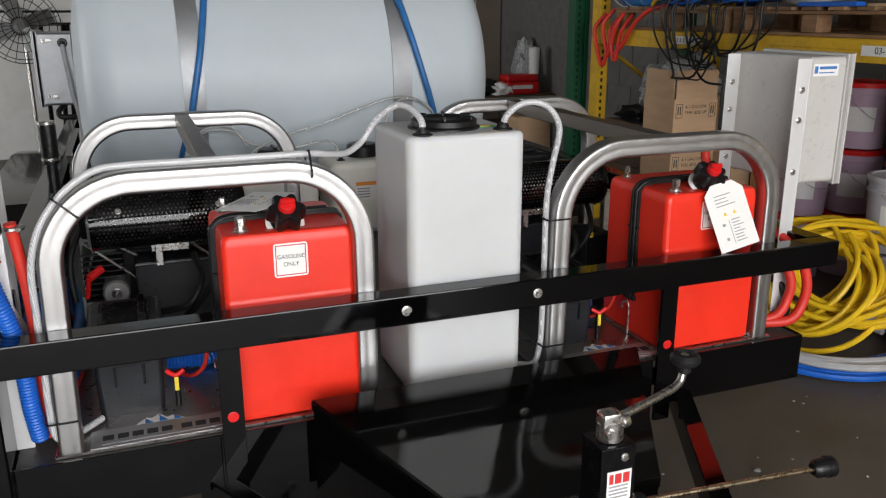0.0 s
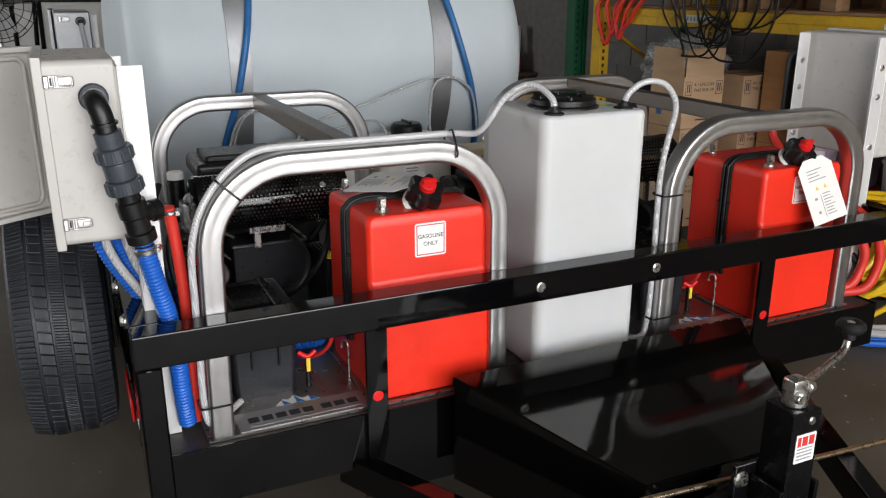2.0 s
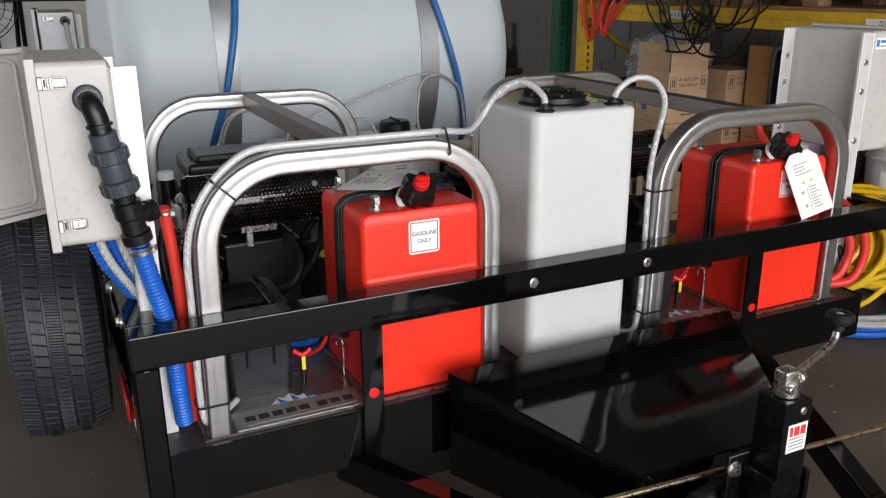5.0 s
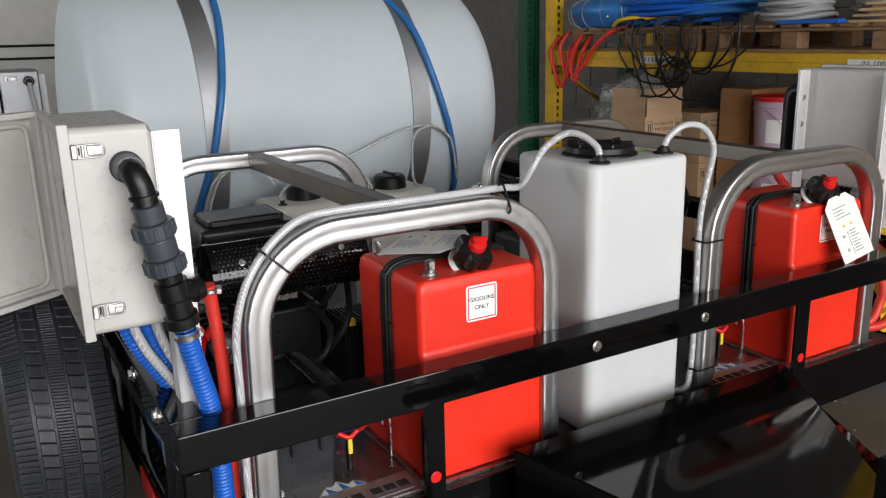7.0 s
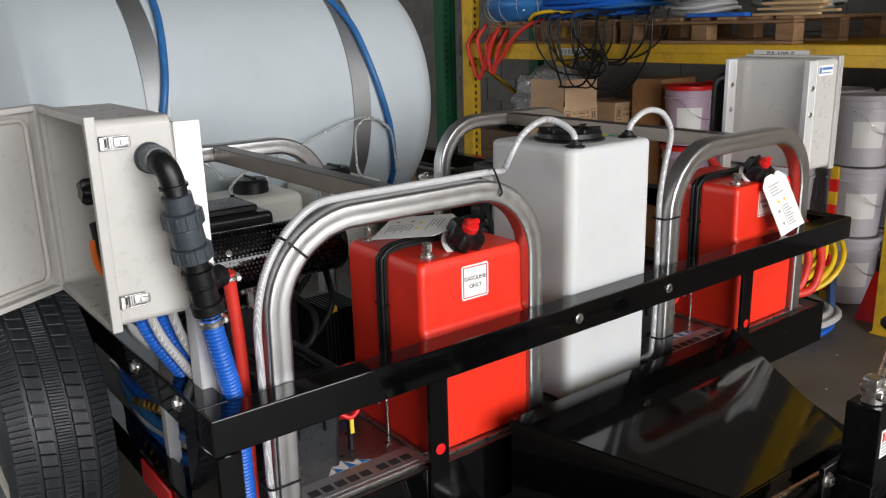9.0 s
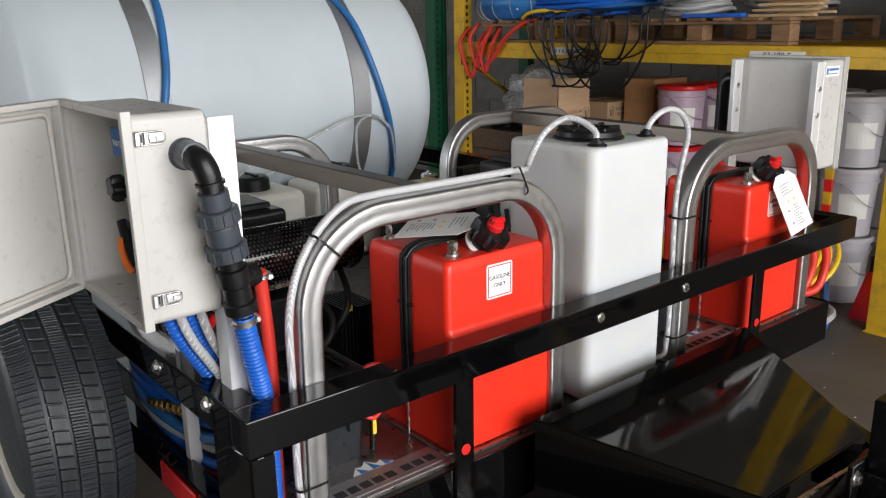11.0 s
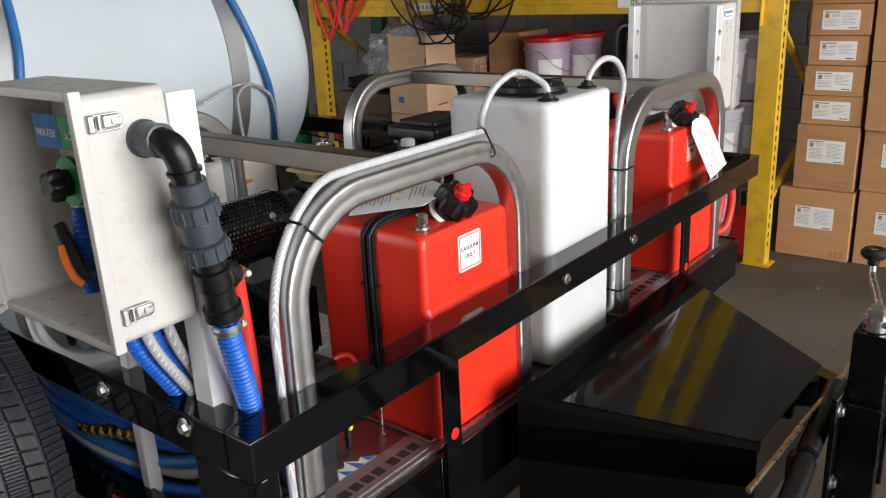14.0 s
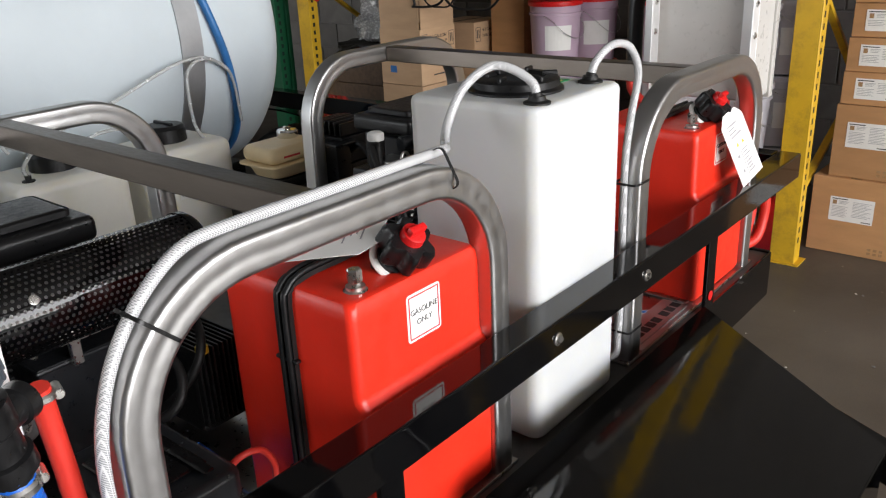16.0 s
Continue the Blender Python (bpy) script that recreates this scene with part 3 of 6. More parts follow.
bm = lathe(prof, Matrix.Translation((TCX, TCY, TCZ)) @ pose(0, 0, 0, 0, 90, 0), 96)
part("tank_body", bm, tank_poly, water_tank)
part("fill_neck", lathe([(0.24, 0), (0.24, 0.05), (0.22, 0.06)], pose(0.72, TCY, TCZ + TR - 0.04), 32), tank_poly, water_tank)
part("tank_lid", lathe([(0.20, 0), (0.20, 0.04), (0.17, 0.06)], pose(0.72, TCY, TCZ + TR + 0.018), 32), black_plastic, water_tank)
for x in (0.15, 1.40):
    part("cradle", boxes((x - 0.06, x + 0.06, TCY - 0.42, TCY + 0.42, 0.576, 0.66), bev=0.004), black_satin, water_tank)
for x in (0.262, 1.168):
    arc = [(x, TCY - (TR + 0.004) * math.cos(radians(a)), TCZ + (TR + 0.004) * math.sin(radians(a))) for a in range(-50, 231, 5)]
    part("strap", sweep(arc, [(-0.003, -0.044), (0.003, -0.044), (0.003, 0.044), (-0.003, 0.044)], up=(0, 1, 0)), strap_metal, water_tank, "wide flat aluminium hold-down strap")


# ---------------------------------------------------------------- pump skids
PITCH = 1.168
TUBE = rounded(0.049, 0.049, 0.0075, 3)
TUBE = TUBE[:8] + [(-0.0245, 0.0068), (-0.0236, 0.0040), (-0.0236, -0.0040), (-0.0245, -0.0068)] + TUBE[8:] + [(0.0245, -0.0068), (0.0236, -0.0040), (0.0236, 0.0040), (0.0245, 0.0068)]


def loop_line(x0, x1, y, z0, z1, r, splay=0.008):
    pts = [(x0 - splay, y, z0)]
    for k in range(13):
        a = radians(180 - 90 * k / 12)
        pts.append((x0 + r + r * math.cos(a), y, z1 - r + r * math.sin(a)))
    for k in range(13):
        a = radians(90 - 90 * k / 12)
        pts.append((x1 - r + r * math.cos(a), y, z1 - r + r * math.sin(a)))
    return pts + [(x1 + splay * 0.3, y, z0)]


skid = thing("pump_skid", (0.147, 1.80, 0.576), "pump skid frame of bent polished aluminium tube hoops", "skid frame", "pump skids on the trailer")
part("front_hoop", sweep(loop_line(-0.184, 0.478, 1.80, 0.583, 1.169, 0.175), TUBE, up=(0, 1, 0)), tube_metal, skid, "polished bent tube hoop")
part("rear_hoop", sweep(loop_line(-0.165, 0.505, 2.83, 0.583, 1.163, 0.165), TUBE, up=(0, 1, 0)), tube_metal, skid, "polished bent tube hoop")
part("cross_bar", sweep([(0.158, 2.803, 1.162), (0.158, 1.828, 1.163)], rounded(0.044, 0.044, 0.0022, 1), up=(0, 0, 1)), bare_steel, skid, "bare flat steel bar")
part("base_plate", box(-0.225, 0.520, 1.775, 2.87, 0.576, 0.583, 0.001), deck_plate, skid, "bare aluminium base plate")
decal = part("name_plate", box(-0.155, 0.150, 1.779, 1.862, 0.5835, 0.585, 0), mill_sheet, skid, "silver name plate with black lettering bars and a blue emblem", smooth=False)
for i in range(8):
    x = -0.130 + 0.0315 * i + (0.012 if i > 4 else 0)
    bars("lettering_bar", [(x, x + 0.024, 0.003, 0.027)], pose(0, 1.806, 0.585), ink, decal)
bars("small_print", [(-0.13, 0.13, 0, 0.004)], pose(0, 1.792, 0.585), grey_ink, decal)
part("emblem_ground", prism([(-0.060, 1.8625), (0.052, 1.8625), (0.026, 1.888), (0.012, 1.880), (-0.006, 1.904), (-0.022, 1.886), (-0.034, 1.894)], 0.5832, 0.5845), paper, decal, "white mountain-shaped emblem", smooth=False)
emblem = bmesh.new()
for k, (x, h) in enumerate(((-0.038, 0.024), (-0.006, 0.034), (0.027, 0.020))):
    add(emblem, prism([(x, 1.8635), (x + 0.018, 1.8635), (x, 1.8635 + h)], 0.5846, 0.5852 + 0.0003 * k))
part("emblem", emblem, blue_ink, decal, "blue shaded peaks", smooth=False)


def tie(p, axis, r=0.03, parent=None):
    ring = [Vector(p) + (pose(0, 0, 0, 0, 0, 0) @ (towards((0, 0, 0), axis) @ Vector((r * math.cos(a), r * math.sin(a), 0)))) for a in [2 * math.pi * i / 20 for i in range(20)]]
    return sweep(ring, [(-0.0008, -0.0025), (0.0008, -0.0025), (0.0008, 0.0025), (-0.0008, 0.0025)], closed=True)


def snug_tie(p, along, out, r=0.0262, extra=0.0):
    """A cable tie snug round a square tube that runs along a line; extra: room for a hose on the side out."""
    t, o = Vector(along).normalized(), Vector(out).normalized()
    s = t.cross(o)
    ring = [Vector(p) + o * (y + extra / 2) + s * x for x, y in rounded(2 * r, 2 * r + extra, 0.010, 4)]
    bm = sweep(ring, [(-0.0008, -0.0024), (0.0008, -0.0024), (0.0008, 0.0024), (-0.0008, 0.0024)], closed=True, up=o)
    return add(bm, box(-0.003, 0.003, -0.003, 0.003, 0, 0.002, 0.0006, 1, towards(Vector(p) + o * (r + extra), Vector(p) + o * 2)))


skid_b = copy_thing(skid, pose(0.147 + 1.181, 1.80, 0.576))
for owner, p, along, out, extra in ((skid, (0.362, 1.800, 1.169), (1, 0, 0), (0, 0.5, 0.87), 0.012), (skid, (-0.135, 1.800, 1.122), (0.7, 0, 0.72), (-0.72, 0, 0.7), 0.014), (skid, (-0.194, 1.800, 0.66), (0, 0, 1), (-1, 0, 0), 0.015),
                                    (skid_b, (0.993, 1.800, 1.000), (0, 0, 1), (-1, 0, 0), 0.014), (skid_b, (0.989, 1.800, 0.66), (0, 0, 1), (-1, 0, 0), 0.014)):
    part("cable_tie", snug_tie(p, along, out, 0.0262, extra), black_plastic, owner, "black cable tie")


# ---------------------------------------------------------------- fuel tanks
def fuel_tank(x0, label, tag):
    """A red moulded tank 0.30 wide with a vented cap, fittings, strap and warning tag."""
    x1, yb = x0 + 0.302, 2.10
    cx = (x0 + x1) / 2
    t = thing("fuel_tank", (cx, 1.94, 0.583), label, "fuel tank", "red fuel tanks")
    rings = []
    for z, front, s in ((0.583, 1.797, 0.012), (0.587, 1.789, 0.004), (0.597, 1.785, 0.0), (0.845, 1.785, 0), (0.858, 1.789, 0), (0.868, 1.799, 0), (0.880, 1.803, 0), (1.000, 1.804, 0.0), (1.018, 1.806, 0.002), (1.026, 1.811, 0.007), (1.029, 1.820, 0.016)):
        d = yb - s - front
        rings.append([(cx + x, front + d / 2 + y, z) for x, y in rounded(x1 - x0 - 2 * s, d, 0.015, 5)])
    part("tank_body", stack(rings), red_poly, t)
    part("tank_foot", box(x0 - 0.012, x1 + 0.012, 1.80, 2.12, 0.5832, 0.590, 0.002), deck_plate, t)
    # cap on a neck that leans forward
    nb, axis = Vector((cx + 0.002, 1.862, 1.030)), Vector((0, -0.50, 0.62)).normalized()
    m = towards(nb, nb + axis)
    part("neck", lathe([(0.034, -0.012), (0.034, 0.018), (0.029, 0.02), (0.029, 0.05)], m, 24), black_plastic, t)
    ring = []
    for z, k in ((0.026, 0.93), (0.030, 1.0), (0.058, 1.0), (0.066, 0.9)):
        ring.append([(k * (0.039 + 0.007 * math.cos(6 * a)) * math.cos(a), k * (0.039 + 0.007 * math.cos(6 * a)) * math.sin(a), z) for a in [2 * math.pi * i / 60 for i in range(60)]])
    cap = part("cap", stack(ring, m), black_plastic, t, "black lobed filler cap")
    part("vent_knob", add(lathe([(0.020, 0.066), (0.019, 0.078), (0.014, 0.081)], m, 20), box(-0.017, 0.017, -0.006, 0.006, 0.078, 0.092, 0.003, 2, m)), red_cap, cap, "red vent knob")
    part("cap_collar", lathe([(0.043, 0.005), (0.045, 0.009), (0.043, 0.012)], m, 28), tag_card, cap, "white tag loop")
    for fx, fy, k in ((x0 + 0.050, 1.842, 1.0), (x0 + 0.034, 2.055, 0.72)):
        b = pose(fx, fy, 1.026)
        fit = part("fitting", lathe([(0.019 * k, 0), (0.019 * k, 0.003), (0.015 * k, 0.005), (0.015 * k, 0.010), (0.008 * k, 0.011)], b, 16), zinc, t, "zinc threaded fitting")
        part("hex_head", lathe([(0.008 * k, 0.009), (0.008 * k, 0.016), (0.012 * k, 0.017), (0.012 * k, 0.034), (0.010 * k, 0.036)], b, 6), zinc, fit)
    # black rubber strap with cords, hook at its foot
    sy = 1.945
    line = [(x0 - 0.004, sy, 0.69), (x0 - 0.004, sy, 0.98), (x0 + 0.004, sy, 1.022), (x0 + 0.03, sy, 1.035), (x0 + 0.10, sy + 0.003, 1.036), (x1 - 0.03, sy + 0.003, 1.036), (x1 - 0.002, sy, 1.022), (x1 + 0.004, sy, 0.98), (x1 + 0.004, sy, 0.69)]
    strap = part("strap", sweep(smooth_line(line, 4), [(-0.004, -0.017), (0.004, -0.017), (0.004, 0.017), (-0.004, 0.017)], up=(-1, 0, 0)), black_rubber, t, "black rubber hold-down strap")
    for dy in (-0.009, 0.007):
        cord = [(x - (0.006 if i < 3 else 0), y + dy, z + (0.006 if 2 < i < 6 else 0)) for i, (x, y, z) in enumerate(line[:6])]
        part("cord", sweep(smooth_line(cord, 4), 0.005), black_cable, strap)
    for w, z0, z1 in ((0.024, 0.905, 0.912), (0.026, 0.69, 0.705)):
        part("strap_clip", box(x0 - 0.012, x0 - 0.001, sy - w, sy + w, z0, z1, 0.002), black_plastic, strap)
    hook = [(x0 - 0.012, sy - 0.008, 0.585), (x0 - 0.012, sy - 0.008, 0.668), (x0 - 0.016, sy, 0.682), (x0 - 0.022, sy + 0.008, 0.678), (x0 - 0.023, sy + 0.010, 0.660)]
    part("strap_hook", sweep(smooth_line(hook, 4), 0.0032), zinc, strap, "zinc hook bolt")
    # tag
    w, h = 0.124, 0.185
    card = [(-w / 2, -h), (w / 2, -h), (w / 2, -0.025), (w / 2 - 0.028, 0), (-w / 2 + 0.028, 0), (-w / 2, -0.025)]
    tg = part("warning_tag", prism(card, 0, 0.0008, m=tag), tag_card, t, "white warning tag with small print", smooth=False)
    txt = [(-0.036, -0.036 + 0.072 * (0.75 + 0.25 * math.sin(5.1 * i)), -0.034 - 0.0095 * i, -0.0315 - 0.0095 * i) for i in range(4)]
    txt += [(-0.004, -0.004 + 0.036 * (0.8 + 0.2 * math.sin(3.7 * i)), -0.106 - 0.0085 * i, -0.1035 - 0.0085 * i) for i in range(8)]
    bars("small_print", txt, tag @ pose(0, 0, 0.0008), grey_ink, tg)
    bars("pictogram", [(-0.034, -0.024, -0.117, -0.110), (-0.033, -0.025, -0.157, -0.149), (-0.011, -0.0095, -0.17, -0.104)], tag @ pose(0, 0, 0.0008), grey_ink, tg)
    warn = bmesh.new()
    for x in (-0.016, 0.014):
        add(warn, prism([(x - 0.006, -0.090), (x + 0.006, -0.090), (x, -0.079)], 0, 0.0006, m=tag @ pose(0, 0, 0.0008)))
    part("warning_mark", warn, yellow_ink, tg, "yellow warning triangles", smooth=False)
    return t


def card_pose(origin, right, up):
    """A plane at origin: x along right, y along up."""
    y = Vector(up).normalized()
    x = Vector(right)
    x = (x - y * x.dot(y)).normalized()
    z = x.cross(y)
    m = Matrix((x, y, z)).transposed().to_4x4()
    m.translation = origin
    return m


tank_a = fuel_tank(0.158, "red plastic fuel tank with a tag lying on its top", card_pose((0.312, 1.880, 1.080), (-0.86, -0.48, -0.20), (0.095, -0.17, 0.026)))
tank_b = fuel_tank(0.158 + PITCH, "red plastic fuel tank with a white tag hanging on its front", card_pose((1.488, 1.797, 1.052), (1, -0.05, 0.12), (-0.035, 0.070, 0.178)))
for t, x0 in ((tank_a, 0.158), (tank_b, 0.158 + PITCH)):
    st = part("sticker", prism(rounded(0.078, 0.080, 0.006, 3), 0, 0.0008, m=facing(x0 + 0.153, 1.8038, 0.962)), paper, t, "white sticker with a red border", smooth=False)
    fr = bmesh.new()
    w, h = 0.070, 0.072
    for r in ((-w / 2, w / 2, h / 2 - 0.0022, h / 2), (-w / 2, w / 2, -h / 2, -h / 2 + 0.0022), (-w / 2, -w / 2 + 0.0022, -h / 2 + 0.0022, h / 2 - 0.0022), (w / 2 - 0.0022, w / 2, -h / 2 + 0.0022, h / 2 - 0.0022)):
        add(fr, box(r[0], r[1], r[2], r[3], 0, 0.0006, 0))
    bmesh.ops.transform(fr, matrix=facing(x0 + 0.153, 1.8029, 0.962), verts=fr.verts)
    part("sticker_border", fr, red_ink, st, smooth=False)
    for word, dz in (("GASOLINE", 0.008), ("ONLY", -0.010)):
        writing("lettering", word, 0.0135, facing(x0 + 0.153, 1.8026, 0.962 + dz), ink, st)

# ---------------------------------------------------------------- white supply tank
supply = thing("supply_tank", (0.737, 1.92, 0.576), "tall white plastic supply tank with a black screw lid", "tank")
part("tank_body", moulded(0.737, 1.922, 0.577, 1.228, 0.300, 0.296, 0.028, 0.014, 6), white_poly, supply)
m = pose(0.726, 1.915, 1.226)
cap = part("screw_lid", lathe([(0.090, 0), (0.090, 0.006), (0.082, 0.010), (0.082, 0.022), (0.076, 0.027), (0.058, 0.028), (0.052, 0.022), (0.0, 0.022)], m, 40), black_plastic, supply, "black round screw lid")
for k in range(6):
    part("lid_grip", box(0.050, 0.078, -0.004, 0.004, 0.022, 0.034, 0.002, 1, m @ pose(0, 0, 0, 0, 0, 60 * k + 12)), black_plastic, cap)
for x, y in ((0.632, 1.806), (0.846, 1.826)):
    part("hose_grommet", lathe([(0.024, 0), (0.024, 0.004), (0.016, 0.007), (0.014, 0.014)], pose(x, y, 1.227), 20), black_rubber, supply, "black rubber grommet")
gl = part("top_label", box(0.795, 0.850, 1.872, 1.902, 1.228, 1.2292, 0), green_ink, supply, "small green label", smooth=False)
bars("small_print", [(0.80, 0.845, 1.890, 1.896), (0.80, 0.835, 1.880, 1.884)], pose(0, 0, 1.2292), yellow_ink, gl)
# braided hoses from the supply tank
hose_a = hose("braided_hose", [(0.632, 1.806, 1.232), (0.632, 1.815, 1.262), (0.615, 1.850, 1.287), (0.590, 1.878, 1.290), (0.550, 1.902, 1.258), (0.515, 1.908, 1.208), (0.470, 1.880, 1.186), (0.420, 1.838, 1.192), (0.366, 1.816, 1.2005),
                      (0.25, 1.814, 1.2005), (0.10, 1.814, 1.2005), (-0.011, 1.814, 1.2005), (-0.075, 1.812, 1.195), (-0.128, 1.808, 1.166), (-0.172, 1.804, 1.122), (-0.203, 1.800, 1.068), (-0.2205, 1.797, 0.998), (-0.2225, 1.797, 0.90),
                      (-0.2235, 1.797, 0.78), (-0.2245, 1.797, 0.68), (-0.217, 1.80, 0.615), (-0.185, 1.84, 0.597), (-0.13, 1.90, 0.598)], 0.0080, braided, None, "clear braided hose tied along the hoop", top=("hose",))
hose_b = hose("braided_hose", [(0.846, 1.826, 1.232), (0.855, 1.822, 1.262), (0.885, 1.813, 1.287), (0.922, 1.806, 1.292), (0.960, 1.80, 1.275), (0.986, 1.797, 1.225), (0.974, 1.803, 1.14), (0.963, 1.806, 1.06), (0.9605, 1.806, 0.97),
                      (0.9595, 1.804, 0.85), (0.957, 1.803, 0.70), (0.952, 1.803, 0.645), (0.935, 1.80, 0.608), (0.905, 1.84, 0.594), (0.86, 1.92, 0.588)], 0.0080, braided, None, "clear braided hose looping down to the deck", top=("hose",))
part("end_sleeve", rod((0.632, 1.806, 1.234), (0.632, 1.8085, 1.246), 0.0098, 16), black_rubber, hose_a, "black rubber sleeve")
part("end_sleeve", rod((0.846, 1.826, 1.234), (0.8485, 1.825, 1.246), 0.0098, 16), black_rubber, hose_b, "black rubber sleeve")


# ---------------------------------------------------------------- engines
def perforated(x0, x1, cy, cz, r, pitch, m=None):
    """A tube of sheet with round holes in staggered rows."""
    n = int(2 * math.pi * r / pitch) // 2 * 2
    k = int((x1 - x0) / pitch)
    step = (x1 - x0) / k
    bm = bmesh.new()

    def at(u, v):
        a = 2 * math.pi * v / n
        return (x0 + u * step, cy + r * math.cos(a), cz + r * math.sin(a))
    cache = {}

    def vert(u, v):
        key = (round(u * 8), round(v * 8) % (n * 8))
        if key not in cache:
            cache[key] = bm.verts.new(at(u, v))
        return cache[key]
    for j in range(n):
        off = 0.5 if j % 2 else 0.0
        for i in range(k):
            u0, u1 = i + off, i + 1 + off
            if u1 > k:
                continue
            sq = [vert(u, v) for u, v in ((u0, j), (u0 + 0.5, j), (u1, j), (u1, j + 0.5), (u1, j + 1), (u0 + 0.5, j + 1), (u0, j + 1), (u0, j + 0.5))]
            ins = []
            for q in range(8):
                a = radians(225 + 45 * q)
                ins.append(bm.verts.new(at(u0 + 0.5 + 0.29 * math.cos(a), j + 0.5 + 0.29 * math.sin(a))))
            for q in range(8):
                bm.faces.new((sq[q], sq[(q + 1) % 8], ins[(q + 1) % 8], ins[q]))
        if off:
            for u0, u1 in ((0, 0.5), (k - 0.5, k)):
                bm.faces.new((vert(u0, j), vert(u1, j), vert(u1, j + 0.5), vert(u1, j + 1), vert(u0, j + 1), vert(u0, j + 0.5)))
    bmesh.ops.recalc_face_normals(bm, faces=bm.faces)
    return bm


def engine():
    e = thing("engine", (0.07, 2.45, 0.583), "black petrol engine and pump with a perforated muffler guard", "engine", "engines on the skids")
    mx0, mx1, my, mz, mr = -0.128, 0.272, 2.368, 0.955, 0.078
    guard = part("muffler_guard", perforated(mx0, mx1, my, mz, mr, 0.0108), black_paint, e, "perforated black muffler guard")
    part("muffler", lathe([(0.03, 0), (0.056, 0.012), (0.060, 0.03), (0.060, mx1 - mx0 - 0.03), (0.056, mx1 - mx0 - 0.012), (0.03, mx1 - mx0)], pose(mx0, my, mz) @ pose(0, 0, 0, 0, 90, 0), 32), cast_metal, e, "dull metal muffler body")
    rims = lathe([(mr - 0.012, 0), (mr + 0.0015, 0.0), (mr + 0.0015, 0.014), (mr - 0.004, 0.014)], pose(mx0 - 0.002, my, mz) @ pose(0, 0, 0, 0, 90, 0), 48)
    part("guard_rim", rims, black_paint, guard)
    rims = lathe([(mr - 0.05, 0.012), (mr - 0.004, 0.008), (mr + 0.0015, 0.0), (mr + 0.0015, -0.012), (mr - 0.004, -0.012)], pose(mx1, my, mz) @ pose(0, 0, 0, 0, 90, 0), 48)
    part("guard_rim", rims, black_paint, guard)
    for x in (-0.055, 0.205):
        part("guard_screw", bolt((x, my - mr * 0.86, mz + mr * 0.50), (0, -0.86, 0.5), 0.0055), zinc, guard)
    part("control_box", boxes((-0.028, 0.185, 2.432, 2.56, 0.600, 0.808), (-0.031, 0.188, 2.429, 2.563, 0.796, 0.806), bev=0.004, seg=2), slate_plastic, e, "dark slate sheet metal control box")
    part("bracket", boxes((0.02, 0.125, 2.425, 2.50, 0.838, 0.868), (0.03, 0.05, 2.41, 2.424, 0.80, 0.868), bev=0.002), zinc, e, "zinc bracket with bolts")
    for x in (0.045, 0.10):
        part("bracket_bolt", bolt((x, 2.424, 0.853), (0, -1, 0), 0.006), zinc, e)
    part("crankcase", boxes((-0.16, 0.27, 2.57, 2.80, 0.600, 0.82), (-0.10, 0.22, 2.52, 2.74, 0.8205, 0.875), bev=0.012, seg=2), dark_engine, e)
    for k in range(9):
        part("cooling_fin", box(-0.17, -0.06, 2.45, 2.60, 0.70 + 0.017 * k, 0.706 + 0.017 * k, 0.001), dark_engine, e)
    for k in range(10):
        part("cooling_fin", box(0.205 + 0.011 * k, 0.210 + 0.011 * k, 2.29, 2.44, 0.62, 0.785, 0.001), dark_engine, e)
    part("pump_body", boxes((0.20, 0.315, 2.30, 2.50, 0.600, 0.775), bev=0.015, seg=2), dark_engine, e)
    part("oil_plug", lathe([(0.013, 0), (0.013, 0.012), (0.009, 0.016)], pose(0.215, 2.288, 0.784), 16), yellow_ink, e, "yellow oil filler plug")
    part("starter", rod((-0.085, 2.40, 0.735), (-0.085, 2.56, 0.735), 0.038, 20), cast_metal, e, "round cast starter motor")
    part("starter_hub", rod((-0.085, 2.392, 0.735), (-0.085, 2.402, 0.735), 0.014, 12), zinc, e)
    part("terminal_boot", add(rod((-0.150, 2.36, 0.800), (-0.115, 2.385, 0.818), 0.012), rod((-0.150, 2.36, 0.800), (-0.16, 2.37, 0.74), 0.007)), red_cap, e, "red terminal boot")
    part("carburettor", boxes((-0.15, -0.07, 2.50, 2.60, 0.84, 0.93), bev=0.01, seg=2), cast_metal, e)
    part("air_cleaner", boxes((-0.10, 0.17, 2.50, 2.72, 0.985, 1.035), (-0.07, 0.14, 2.53, 2.69, 1.0355, 1.052), bev=0.014, seg=3), black_plastic, e, "black air cleaner cover")
    part("air_box", boxes((-0.08, 0.15, 2.53, 2.70, 0.876, 0.984), bev=0.01), dark_engine, e)
    part("oil_filler", rod((-0.15, 2.58, 0.86), (-0.15, 2.58, 0.985), 0.024), black_plastic, e)
    part("filler_cap", lathe([(0.022, 0.985), (0.024, 0.988), (0.023, 1.004), (0.018, 1.008)], pose(-0.15, 2.58, 0), 16), paper, e, "pale filler cap")
    part("breather", rod((-0.125, 2.515, 0.975), (-0.055, 2.498, 0.975), 0.021, 20), slate_plastic, e, "slate grey breather canister")
    part("lifting_eye", add(sweep([Vector((-0.125 + 0.014 * math.cos(a), 2.50, 0.940 + 0.016 * math.sin(a))) for a in [2 * math.pi * i / 18 for i in range(18)]], 0.0045, closed=True), rod((-0.125, 2.50, 0.88), (-0.125, 2.50, 0.925), 0.005)), zinc, e, "zinc lifting eye")
